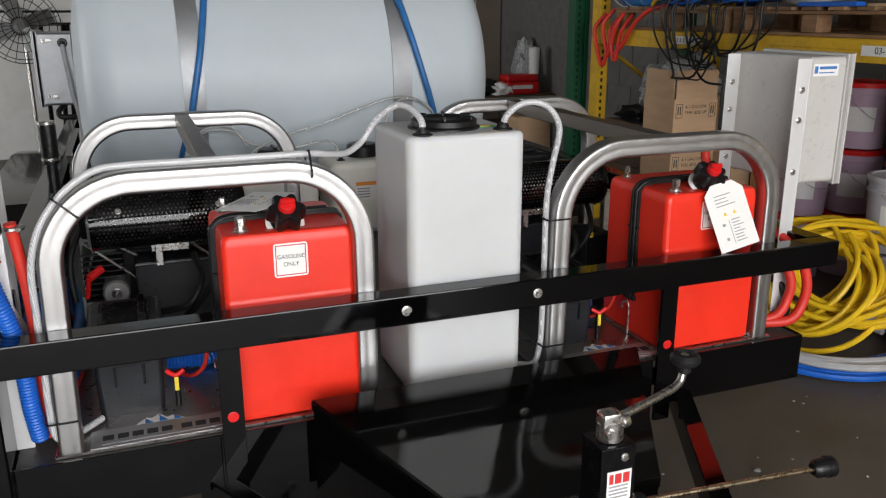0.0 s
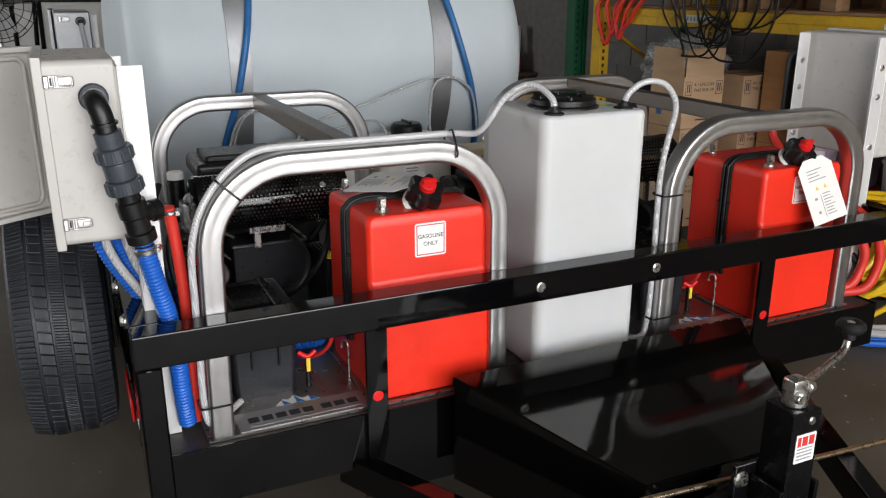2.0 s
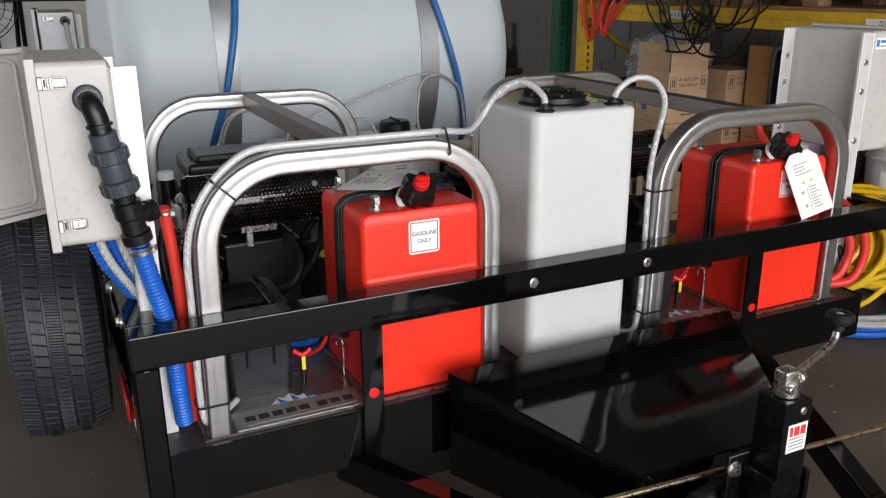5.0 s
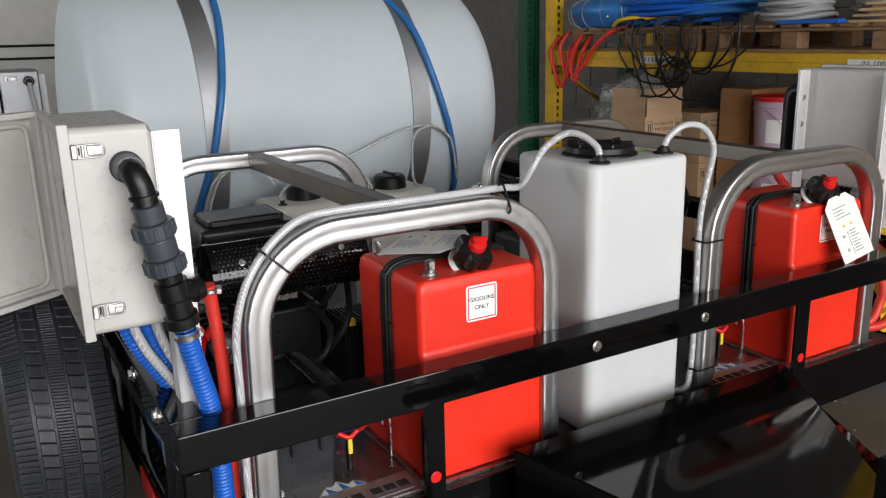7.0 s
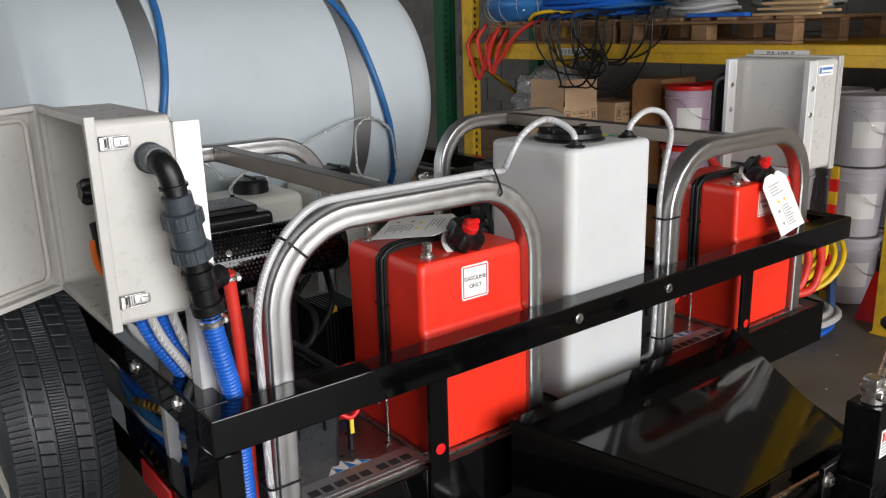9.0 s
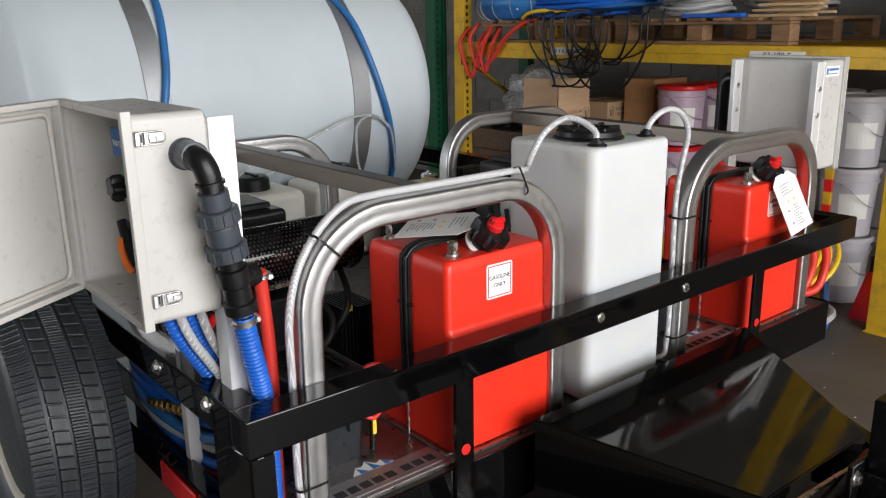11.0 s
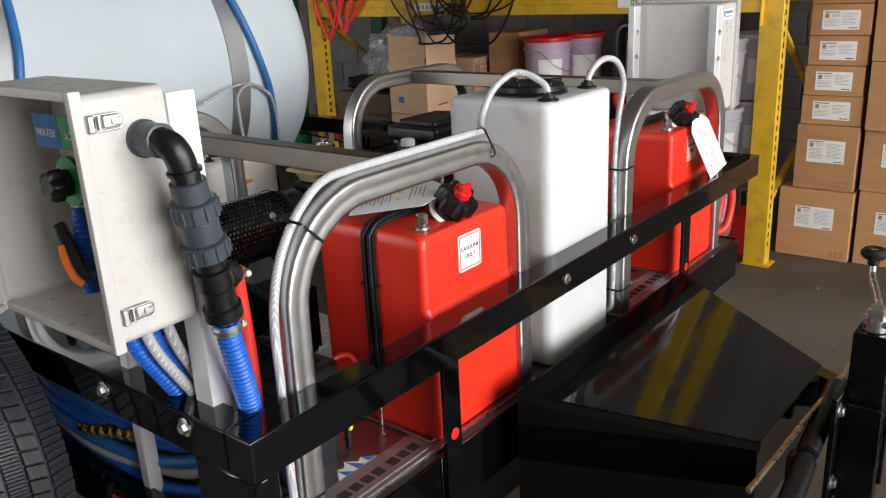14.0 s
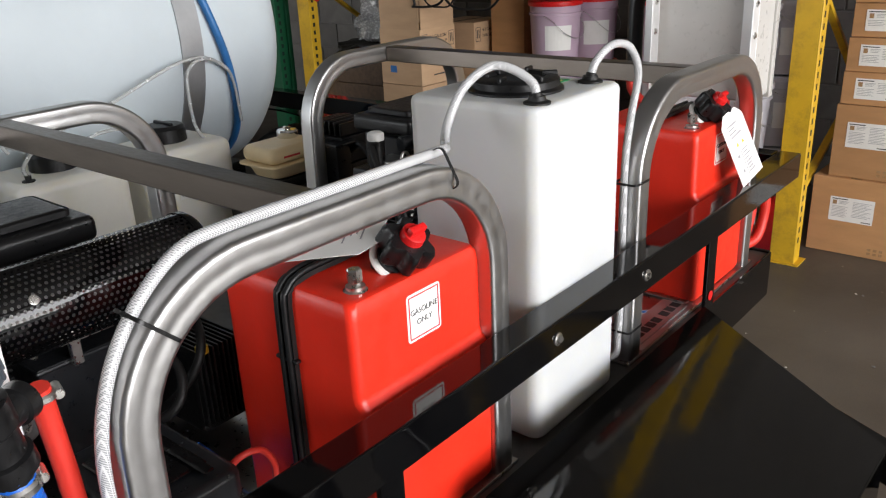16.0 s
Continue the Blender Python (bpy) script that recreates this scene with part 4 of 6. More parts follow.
    for p, q in (((-0.16, 2.44, 0.88), (-0.03, 2.46, 0.76)), ((-0.12, 2.42, 0.90), (-0.02, 2.44, 0.83)), ((0.13, 2.42, 0.86), (0.19, 2.44, 0.80)), ((-0.17, 2.46, 0.74), (-0.12, 2.46, 0.90))):
        part("linkage_rod", rod(p, q, 0.004), zinc, e, "thin zinc throttle rod")
    for pts in ([(0.10, 2.36, 0.66), (0.13, 2.28, 0.72), (0.17, 2.24, 0.79), (0.20, 2.26, 0.84), (0.24, 2.36, 0.88)], [(0.02, 2.30, 0.70), (0.10, 2.22, 0.74), (0.14, 2.25, 0.80), (0.13, 2.36, 0.84)],
                [(-0.17, 2.50, 0.90), (-0.20, 2.45, 0.82), (-0.19, 2.4, 0.70), (-0.15, 2.3, 0.62)], [(-0.20, 2.55, 0.98), (-0.23, 2.48, 0.9), (-0.22, 2.40, 0.72), (-0.2, 2.30, 0.62)],
                [(0.22, 2.50, 0.78), (0.26, 2.48, 0.86), (0.22, 2.52, 0.92)]):
        part("fuel_line", sweep(smooth_line(pts, 6), 0.009), black_rubber, e)
    return e


eng = engine()
copy_thing(eng, pose(0.07 + PITCH, 2.45, 0.583))


def battery_box():
    b = thing("battery_box", (-0.065, 2.03, 0.583), "black plastic battery box with a strapped lid", "battery box", "battery boxes")
    part("case", prism(rounded(0.145, 0.215, 0.014, 4), 0.583, 0.745, m=Matrix.Translation((-0.062, 2.035, 0)), top=rounded(0.158, 0.228, 0.014, 4)), slate_plastic, b)
    part("lid", moulded(-0.062, 2.035, 0.7455, 0.800, 0.172, 0.242, 0.02, 0.012), slate_plastic, b)
    part("lid_handle", boxes((-0.105, -0.018, 1.905, 1.913, 0.715, 0.752), (-0.09, -0.033, 1.897, 1.9045, 0.722, 0.742), (-0.096, -0.091, 1.913, 1.925, 0.66, 0.72), (-0.032, -0.027, 1.913, 1.925, 0.66, 0.72), bev=0.003), slate_plastic, b)
    part("lid_ridge", boxes((-0.12, -0.004, 1.96, 2.11, 0.8005, 0.806), (-0.03, -0.012, 1.93, 2.14, 0.8065, 0.812), bev=0.003), black_satin, b)
    return b


bb = battery_box()
copy_thing(bb, pose(-0.065 + PITCH, 2.03, 0.583))
for dx in (0.0, PITCH):
    hose("battery_cable", [(0.025 + dx, 1.99, 0.735), (0.055 + dx, 1.97, 0.772), (0.095 + dx, 1.965, 0.765), (0.118 + dx, 1.97, 0.715), (0.112 + dx, 1.99, 0.655), (0.085 + dx, 2.04, 0.61), (0.06 + dx, 2.10, 0.592)], 0.0055, red_hose, None, "red battery cable arching over the deck", top=("cable", "battery cables"))
    hose("spiral_hose", [(0.03 + dx, 2.16, 0.606), (0.08 + dx, 2.15, 0.606), (0.135 + dx, 2.16, 0.606), (0.146 + dx, 2.26, 0.61)], 0.020, blue_hose, None, "blue ribbed spiral hose on the deck", ribs=(0.009, 0.09), top=("hose", "short blue spiral hoses"))
    vt = hose("valve_tag", [(0.020 + dx, 1.935, 0.678), (0.040 + dx, 1.925, 0.668), (0.060 + dx, 1.925, 0.680)], 0.006, red_cap, None, "red valve lever with a yellow tie", top=("valve",))
    part("tie_end", box(0.036 + dx, 0.046 + dx, 1.922, 1.928, 0.628, 0.664, 0.001), yellow_ink, vt)
    part("valve_stem", rod((0.042 + dx, 1.935, 0.584), (0.042 + dx, 1.935, 0.672), 0.007), black_plastic, vt)

# small petrol engine with a beige tank, beside the second skid's rear hoop
se = thing("small_engine", (1.06, 3.04, 0.577), "small petrol engine with a beige fuel tank and chrome cap", "engine")
part("fuel_tank", moulded(1.115, 3.10, 0.846, 0.898, 0.215, 0.165, 0.03, 0.022), beige_plastic, se, "beige plastic fuel tank")
part("tank_seam", moulded(1.115, 3.10, 0.838, 0.846, 0.240, 0.188, 0.03, 0.003), beige_plastic, se)
part("tank_belly", stack([[(1.115 + x, 3.10 + y, z) for x, y in rounded(w, d, 0.03, 4)] for z, w, d in ((0.795, 0.15, 0.11), (0.800, 0.17, 0.125), (0.8375, 0.20, 0.15))]), beige_plastic, se)
part("fuel_cap", lathe([(0.032, 0.896), (0.035, 0.900), (0.035, 0.917), (0.030, 0.923), (0.012, 0.925), (0.012, 0.931), (0.008, 0.933)], pose(1.165, 3.13, 0), 24), chrome, se, "chrome fuel cap")
part("engine_body", boxes((0.98, 1.24, 3.00, 3.24, 0.60, 0.755), (1.03, 1.20, 3.03, 3.19, 0.7555, 0.794), bev=0.015, seg=2), dark_engine, se)
part("engine_feet", boxes((1.0, 1.03, 3.0, 3.24, 0.576, 0.601), (1.18, 1.21, 3.0, 3.24, 0.576, 0.601)), black_satin, se)
part("recoil_cover", rod((0.965, 3.11, 0.70), (0.99, 3.11, 0.70), 0.080, 28), dark_engine, se, "dark recoil starter cover")
part("tank_print", box(1.05, 1.115, 3.0155, 3.017, 0.866, 0.872, 0), red_ink, se, smooth=False)
rp = thing("pump_unit", (1.40, 3.05, 0.576), "black pump unit with a finned cover on the deck", "pump")
part("pump_body", boxes((1.28, 1.42, 2.97, 3.16, 0.577, 0.80), (1.44, 1.60, 2.96, 3.16, 0.577, 0.84), bev=0.012, seg=2), dark_engine, rp)
part("side_cover", boxes((1.215, 1.279, 2.955, 3.10, 0.66, 0.868), (1.205, 1.30, 2.945, 3.11, 0.8685, 0.882), bev=0.006, seg=2), slate_plastic, rp, "slate grey sheet cover")
for k in range(6):
    part("cover_fin", box(1.27, 1.40, 2.985 + 0.026 * k, 2.997 + 0.026 * k, 0.89, 0.940 - 0.003 * abs(k - 2.5), 0.003), black_plastic, rp)
part("fin_base", box(1.26, 1.41, 2.975, 3.14, 0.801, 0.889, 0.006, 2), dark_engine, rp)
part("pump_hoses", add(sweep(smooth_line([(1.30, 2.98, 0.84), (1.29, 2.92, 0.87), (1.31, 2.88, 0.80), (1.33, 2.87, 0.7), (1.33, 2.86, 0.6)], 6), 0.011), sweep(smooth_line([(1.45, 2.98, 0.83), (1.46, 2.93, 0.86), (1.50, 2.89, 0.82), (1.52, 2.88, 0.7), (1.52, 2.87, 0.6)], 6), 0.014)), black_rubber, rp)
part("pump_gauge", rod((1.43, 2.93, 0.862), (1.43, 2.962, 0.862), 0.020, 20), cast_metal, rp, "small round gauge")
for k in range(4):
    part("fitting", rod((1.225 + 0.018 * k, 2.936, 0.70 + 0.03 * (k % 2)), (1.225 + 0.018 * k, 2.954, 0.70 + 0.03 * (k % 2)), 0.007, 8), (cast_metal, brass)[k % 2], rp)


# ---------------------------------------------------------------- soap tanks
def soap_tank(cx, label):
    s = thing("soap_tank", (cx, 3.475, 0.576), label, "tank", "small white soap tanks")
    part("tank_body", moulded(cx, 3.475, 0.577, 0.890, 0.335, 0.29, 0.045, 0.03, 6), soap_poly, s)
    m = pose(cx + 0.01, 3.49, 0.888)
    part("screw_lid", lathe([(0.070, 0), (0.070, 0.012), (0.068, 0.045), (0.058, 0.056), (0.0, 0.060)], m, 32), black_plastic, s, "black round screw lid")
    part("lid_tab", box(-0.006, 0.006, -0.05, 0.05, 0.052, 0.066, 0.002, 1, m), black_plastic, s)
    part("tube_fitting", lathe([(0.018, 0), (0.018, 0.006), (0.009, 0.008), (0.009, 0.02)], pose(cx - 0.11, 3.40, 0.888), 16), black_rubber, s)
    if cx < 0.7:
        return s
    lb = part("warning_label", box(cx - 0.068, cx + 0.026, 3.3278, 3.3298, 0.728, 0.808, 0), paper, s, "white label with an orange band", smooth=False)
    part("label_band", box(cx - 0.066, cx + 0.024, 3.3265, 3.3277, 0.790, 0.806, 0), orange_ink, lb, smooth=False)
    bars("small_print", [(cx - 0.06, cx - 0.005, 0.738 + 0.012 * i, 0.743 + 0.012 * i) for i in range(4)], pose(0, 3.3277, 0, 90), grey_ink, lb)
    return s


soap_tank(0.545, "small white soap tank with a black screw lid")
soap_tank(0.931, "small white soap tank with a black screw lid")
TIE = (1.300, 3.585, 1.06)
for pts in ([(0.435, 3.40, 0.90), (0.45, 3.44, 0.93), (0.56, 3.50, 0.98), (0.79, 3.53, 1.035), (0.94, 3.54, 1.085), (1.07, 3.55, 1.122), (1.18, 3.57, 1.125), (1.25, 3.58, 1.10), TIE, (1.33, 3.60, 0.98), (1.36, 3.63, 0.86)],
            [(1.03, 3.40, 0.888), (1.035, 3.45, 0.93), (1.055, 3.49, 1.03), (1.09, 3.53, 1.09), (1.15, 3.55, 1.12), (1.23, 3.575, 1.11), TIE],
            [(0.821, 3.40, 0.90), (0.80, 3.45, 0.96), (0.74, 3.52, 0.955), (0.62, 3.54, 0.93), (0.47, 3.55, 0.96), (0.40, 3.56, 1.03), (0.31, 3.56, 1.035), (0.23, 3.58, 0.98), (0.19, 3.61, 0.86)],
            [(0.45, 3.53, 0.95), (0.41, 3.55, 1.01), (0.33, 3.565, 1.025), (0.26, 3.575, 1.0), (0.22, 3.59, 0.92), (0.20, 3.61, 0.82)]):
    hose("clear_tube", pts, 0.0058, clear_tube, None, "thin clear plastic tube between soap tanks and straps", top=("hose", "clear soap tubes"))
for pts in ([(0.36, 3.95, 1.735), (0.358, 3.84, 1.67), (0.338, 3.71, 1.548), (0.300, 3.605, 1.35), (0.262, 3.585, 1.18), (0.236, 3.60, 1.06), (0.195, 3.65, 0.91), (0.172, 3.74, 0.78), (0.17, 3.9, 0.66)],
            [(1.10, 3.95, 1.735), (1.135, 3.84, 1.668), (1.182, 3.70, 1.545), (1.212, 3.625, 1.41), (1.262, 3.585, 1.22), (1.312, 3.595, 1.06), (1.37, 3.665, 0.88), (1.40, 3.76, 0.76), (1.41, 3.9, 0.66)]):
    hose("blue_line_hose", pts, 0.0145, blue_line, None, "blue hose tied over the big water tank", top=("hose", "blue hoses over the tank"))


# ---------------------------------------------------------------- valve enclosures
def latch(bm, m):
    """A draw latch, its plate on the plane of m: x along, z out."""
    add(bm, box(-0.030, 0.014, -0.011, 0.011, 0.0, 0.003, 0.001, 1, m))
    add(bm, box(-0.006, 0.022, -0.0085, 0.0085, 0.003, 0.008, 0.003, 2, m))
    add(bm, box(0.004, 0.018, -0.005, 0.005, 0.0081, 0.010, 0.0015, 1, m))
    add(bm, rod(m @ Vector((-0.012, -0.010, 0.006)), m @ Vector((-0.012, 0.010, 0.006)), 0.003))
    add(bm, box(-0.031, -0.021, -0.012, 0.012, 0.003, 0.012, 0.002, 1, m))
    ring = [m @ Vector((-0.004 + x, y, 0.0075)) for x, y in rounded(0.046, 0.021, 0.006, 3)]
    add(bm, sweep(ring, 0.0014, closed=True))
    return bm


def enclosure(x0, x1, y0, y1, z0, z1, out, label, opened, mat=fibreglass, latched=True):
    """A hinged box; out: the way along x that its door faces; opened: the door's angle."""
    e = thing("valve_enclosure", ((x0 + x1) / 2, (y0 + y1) / 2, z0), label, "enclosure box", "valve enclosures")
    xd, xb = (x0, x1) if out < 0 else (x1, x0)
    t = 0.005
    def ring(x, s):
        return [(x, (y0 + y1) / 2 + a, (z0 + z1) / 2 + c) for a, c in rounded(y1 - y0 - 2 * s, z1 - z0 - 2 * s, 0.014, 4)]
    part("shell", stack([ring(xb + out * t, t), ring(xd, t), ring(xd, 0), ring(xb + out * 0.006, 0), ring(xb, 0.006)]), mat, e)
    bm = bmesh.new()
    f0, f1 = (xd - 0.006, xd + 0.012) if out < 0 else (xd - 0.012, xd + 0.006)
    g = 0.007
    for r in ((y0 - g, y0 + g, z0 - g, z1 + g), (y1 - g, y1 + g, z0 - g, z1 + g), (y0 + g, y1 - g, z1 - g, z1 + g), (y0 + g, y1 - g, z0 - g, z0 + g)):
        add(bm, box(f0, f1, r[0], r[1], r[2], r[3], 0.003, 2))
    part("rim_flange", bm, mat, e, "rolled rim round the opening")
    # door, hinged at the y1 side
    L, H = y1 - y0 + 2 * g, z1 - z0 + 2 * g
    hinge = Matrix.Translation((xd + out * 0.009, y1 + g, (z0 + z1) / 2)) @ pose(0, 0, 0, 0, 0, (-opened if out < 0 else opened))
    d = box(0.0, out * 0.006, -L, 0, -H / 2, H / 2, 0) if out > 0 else box(-0.006, 0.0, -L, 0, -H / 2, H / 2, 0)
    bmesh.ops.transform(d, matrix=hinge, verts=d.verts)
    door = part("door", d, mat, e, "flat door with a turned rim", smooth=False)
    bm = bmesh.new()
    s = -out * 0.020
    for r in ((-L, -L + 0.012, -H / 2, H / 2), (-0.012, 0, -H / 2, H / 2), (-L + 0.012, -0.012, H / 2 - 0.012, H / 2), (-L + 0.012, -0.012, -H / 2, -H / 2 + 0.012)):
        add(bm, box(min(0, s), max(0, s), r[0], r[1], r[2], r[3], 0.003, 2, hinge))
    part("door_rim", bm, mat, door)
    bm = sweep([hinge @ Vector((-out * 0.006, y, z)) for y, z in [(-L / 2 + a, b) for a, b in rounded(L - 0.05, H - 0.05, 0.02, 4)]], 0.005, closed=True)
    part("door_seal", bm, fibre_inside if mat is fibreglass else mat, door, "pale rubber door seal")
    part("hinge_rod", rod(hinge @ Vector((0, 0.004, -H / 2)), hinge @ Vector((0, 0.004, H / 2)), 0.006), zinc if mat is fibreglass else mat, e)
    for z in (z1 - 0.038, z0 + 0.045) if latched else ():
        lt = bmesh.new()
        latch(lt, facing((x0 + x1) / 2 + out * 0.028, y0, z))
        lp = part("latch", lt, latch_steel, e, "stainless draw latch")
        # black strip on the plate paints the shade behind the hook
        part("latch_shade", box(-0.0195, -0.0160, -0.007, 0.007, 0.0031, 0.0036, 0, 1, facing((x0 + x1) / 2 + out * 0.028, y0, z)), black_rubber, lp, "black strip standing for the shade behind the latch hook", smooth=False)
    return e


EX0, EX1, EY0, EY1, EZ0, EZ1 = -0.458, -0.318, 1.850, 2.186, 1.030, 1.386
enc = enclosure(EX0, EX1, EY0, EY1, EZ0, EZ1, -1, "grey fibreglass valve enclosure with its door standing open", 57)
enc_r = enclosure(1.815, 1.955, 1.858, 2.196, 1.010, 1.376, 1, "grey fibreglass valve enclosure with its door shut", 0, latched=False)
st = part("maker_label", box(1.824, 1.915, 1.8555, 1.857, 1.322, 1.356, 0), paper, enc_r, "white label with a blue emblem", smooth=False)
bars("label_mark", [(1.828, 1.840, 1.330, 1.350), (1.845, 1.908, 1.341, 1.349), (1.845, 1.90, 1.330, 1.333)], pose(0, 1.8555, 0, 90), blue_ink, st)
enc_rear = enclosure(-0.412, -0.238, 4.75, 5.10, 1.03, 1.395, -1, "bare aluminium enclosure at the trailer's rear side", 0, strap_metal)
rear_post = None
for xp, ys, sgn in ((-0.315, (1.852, 2.098), 1), (1.812, (1.855, 2.150), -1), (-0.247, (4.85,), 1)):
    for y in ys:
        a, w = sgn, 0.024 if y == 2.098 else 0.045
        p = thing("mounting_post", (xp, y, 0.576), "bare aluminium angle post carrying a valve enclosure", "post", "enclosure posts")
        xs = sorted((xp, xp + a * w))
        part("angle_face", box(xs[0], xs[1], y, y + 0.004, 0.576, 1.372, 0.0008), post_metal, p)
        part("angle_side", box(xp - 0.0028 if a > 0 else xp + 0.0002, xp - 0.0002 if a > 0 else xp + 0.003, y, y + w, 0.576, 1.372, 0.0008), post_metal, p)
        if a < 0:
            for z in (1.20, 1.285, 1.05):
                part("post_screw", bolt((xp - 0.022, y, z), (0, -1, 0), 0.006), zinc, p)
part("elbow_pipe", sweep(smooth_line([(1.86, 2.250, 1.06), (1.86, 2.250, 1.2), (1.86, 2.248, 1.275), (1.86, 2.235, 1.298), (1.86, 2.196, 1.305)], 6), 0.024), black_plastic, enc_r, "black pipe elbow behind the box")
part("outlet", add(rod((-0.283, 4.75, 1.345), (-0.283, 4.735, 1.345), 0.024, 20), rod((-0.283, 4.735, 1.345), (-0.283, 4.72, 1.335), 0.014, 14)), black_plastic, enc_rear, "black cable gland")
hose("grey_cable", [(-0.283, 4.722, 1.337), (-0.280, 4.712, 1.28), (-0.268, 4.712, 1.17), (-0.262, 4.715, 1.08), (-0.245, 4.72, 0.98), (-0.235, 4.73, 0.80), (-0.235, 4.74, 0.58)], 0.011, grey_hose, None, "grey cable dropping from the rear enclosure", top=("cable",))
hose("black_hose", [(-0.31, 4.80, 1.03), (-0.34, 4.74, 1.00), (-0.33, 4.72, 0.975), (-0.28, 4.72, 0.97), (-0.24, 4.75, 0.95), (-0.23, 4.78, 0.80), (-0.23, 4.80, 0.58)], 0.014, black_rubber, None, "black hose looping under the rear enclosure", top=("hose",))
# inside the open enclosure
wl = part("water_label", box(-0.411, -0.408, 1.993, 2.066, 1.296, 1.346, 0), blue_ink, enc, "blue label WATER", smooth=False)
writing("lettering", "WATER", 0.017, pose(-0.4118, 2.030, 1.318, 90, 0, -90), paper, wl)
wl = part("soap_label", box(-0.411, -0.408, 1.918, 1.992, 1.296, 1.346, 0), green_ink, enc, "green label SOAP", smooth=False)
writing("lettering", "SOAP", 0.017, pose(-0.4118, 1.956, 1.318, 90, 0, -90), paper, wl)
part("label_bracket", box(-0.4075, EX1 - 0.006, 1.918, 2.066, 1.318, 1.326, 0.001), fibre_inside, enc)
m = towards((EX1 - 0.006, 1.972, 1.252), (EX0, 1.972, 1.252))
valve = part("selector_valve", lathe([(0.026, 0), (0.026, 0.07), (0.020, 0.075), (0.020, 0.108)], m, 20), black_plastic, enc, "black selector valve")
part("valve_disc", lathe([(0.037, 0.088), (0.037, 0.096), (0.022, 0.098)], m, 28), green_plastic, valve, "green dial disc")
ring = []
for z, k in ((0.106, 0.7), (0.110, 1.0), (0.124, 1.0), (0.130, 0.8)):
    ring.append([(k * (0.021 + 0.004 * math.cos(5 * a)) * math.cos(a), k * (0.021 + 0.004 * math.cos(5 * a)) * math.sin(a), z) for a in [2 * math.pi * i / 40 for i in range(40)]])
part("valve_knob", stack(ring, m), black_plastic, valve, "black star knob")
part("valve_pipe", sweep(smooth_line([(-0.392, 1.995, 1.228), (-0.396, 1.998, 1.19), (-0.400, 2.002, 1.13), (-0.400, 2.004, 1.070)], 5), 0.0155, ribs=(0.0085, 0.08)), blue_hose, enc, "blue ribbed hose")
part("shutoff_lever", sweep(smooth_line([(-0.432, 2.004, 1.150), (-0.436, 1.990, 1.128), (-0.436, 1.974, 1.108), (-0.43, 1.966, 1.098)], 4), rounded(0.026, 0.012, 0.004, 2)), orange_plastic, enc, "orange shut-off lever")
part("shutoff_body", sweep(smooth_line([(-0.422, 2.022, 1.178), (-0.424, 2.004, 1.156), (-0.424, 1.985, 1.125), (-0.42, 1.972, 1.098)], 4), rounded(0.026, 0.018, 0.005, 2)), black_plastic, enc)
part("clamp", lathe([(0.0165, 0), (0.0175, 0.003), (0.0175, 0.010), (0.0165, 0.013)], pose(-0.393, 1.996, 1.208), 20), zinc, enc)

# suction pipe chain on the front of the open enclosure
pipe = thing("suction_pipe", (-0.33, 1.81, 1.02), "grey and black plastic pipe union on the open enclosure's face", "pipe")
part("bulkhead", lathe([(0.027, 0), (0.027, 0.006), (0.0245, 0.008), (0.0245, 0.016), (0.0240, 0.017), (0.0240, 0.044), (0.021, 0.046)], towards((-0.364, 1.850, 1.316), (-0.363, 1.7, 1.315)), 28), grey_pvc, pipe)
part("elbow", sweep(smooth_line([(-0.366, 1.818, 1.316), (-0.365, 1.802, 1.315), (-0.362, 1.788, 1.309), (-0.357, 1.782, 1.294), (-0.353, 1.781, 1.274), (-0.350, 1.781, 1.250)], 7), 0.0205), black_plastic, pipe, "black elbow")
part("elbow_lip", lathe([(0.021, 0), (0.0245, 0.001), (0.0245, 0.006), (0.021, 0.007)], towards((-0.3535, 1.781, 1.278), (-0.351, 1.781, 1.262)), 24), black_plastic, pipe)
A, B = Vector((-0.351, 1.781, 1.262)), Vector((-0.307, 1.800, 1.030))
m = towards(A, B)
part("union_collar", lathe([(0.021, 0), (0.0255, 0.002), (0.0255, 0.030), (0.024, 0.032)], m, 24), grey_pvc, pipe)
for z0, z1, r in ((0.030, 0.060, 0.0335), (0.094, 0.124, 0.0335)):
    nut = part("union_nut", lathe([(r - 0.004, z0), (r, z0 + 0.003), (r, z1 - 0.003), (r - 0.004, z1)], m, 32), grey_pvc, pipe, "ribbed union nut")
    rb = bmesh.new()
    for k in range(12):
        add(rb, box(r - 0.002, r + 0.0025, -0.003, 0.003, z0 + 0.004, z1 - 0.004, 0.001, 1, m @ pose(0, 0, 0, 0, 0, 30 * k)))
    part("nut_ribs", rb, grey_pvc, nut)
part("union_body", lathe([(0.027, 0.060), (0.0285, 0.062), (0.0285, 0.092), (0.027, 0.094)], m, 28), grey_pvc, pipe)
part("tail_fitting", lathe([(0.022, 0.124), (0.022, 0.140), (0.028, 0.142), (0.028, 0.172), (0.024, 0.176), (0.024, 0.205), (0.029, 0.207), (0.029, 0.226), (0.019, 0.232), (0.018, 0.250)], m, 28), black_plastic, pipe, "black pipe tee")
part("tee_branch", lathe([(0.018, 0), (0.018, 0.035), (0.022, 0.037), (0.022, 0.052), (0.014, 0.054)], towards((-0.318, 1.796, 1.092), (-0.245, 1.838, 1.096)), 20), black_plastic, pipe)
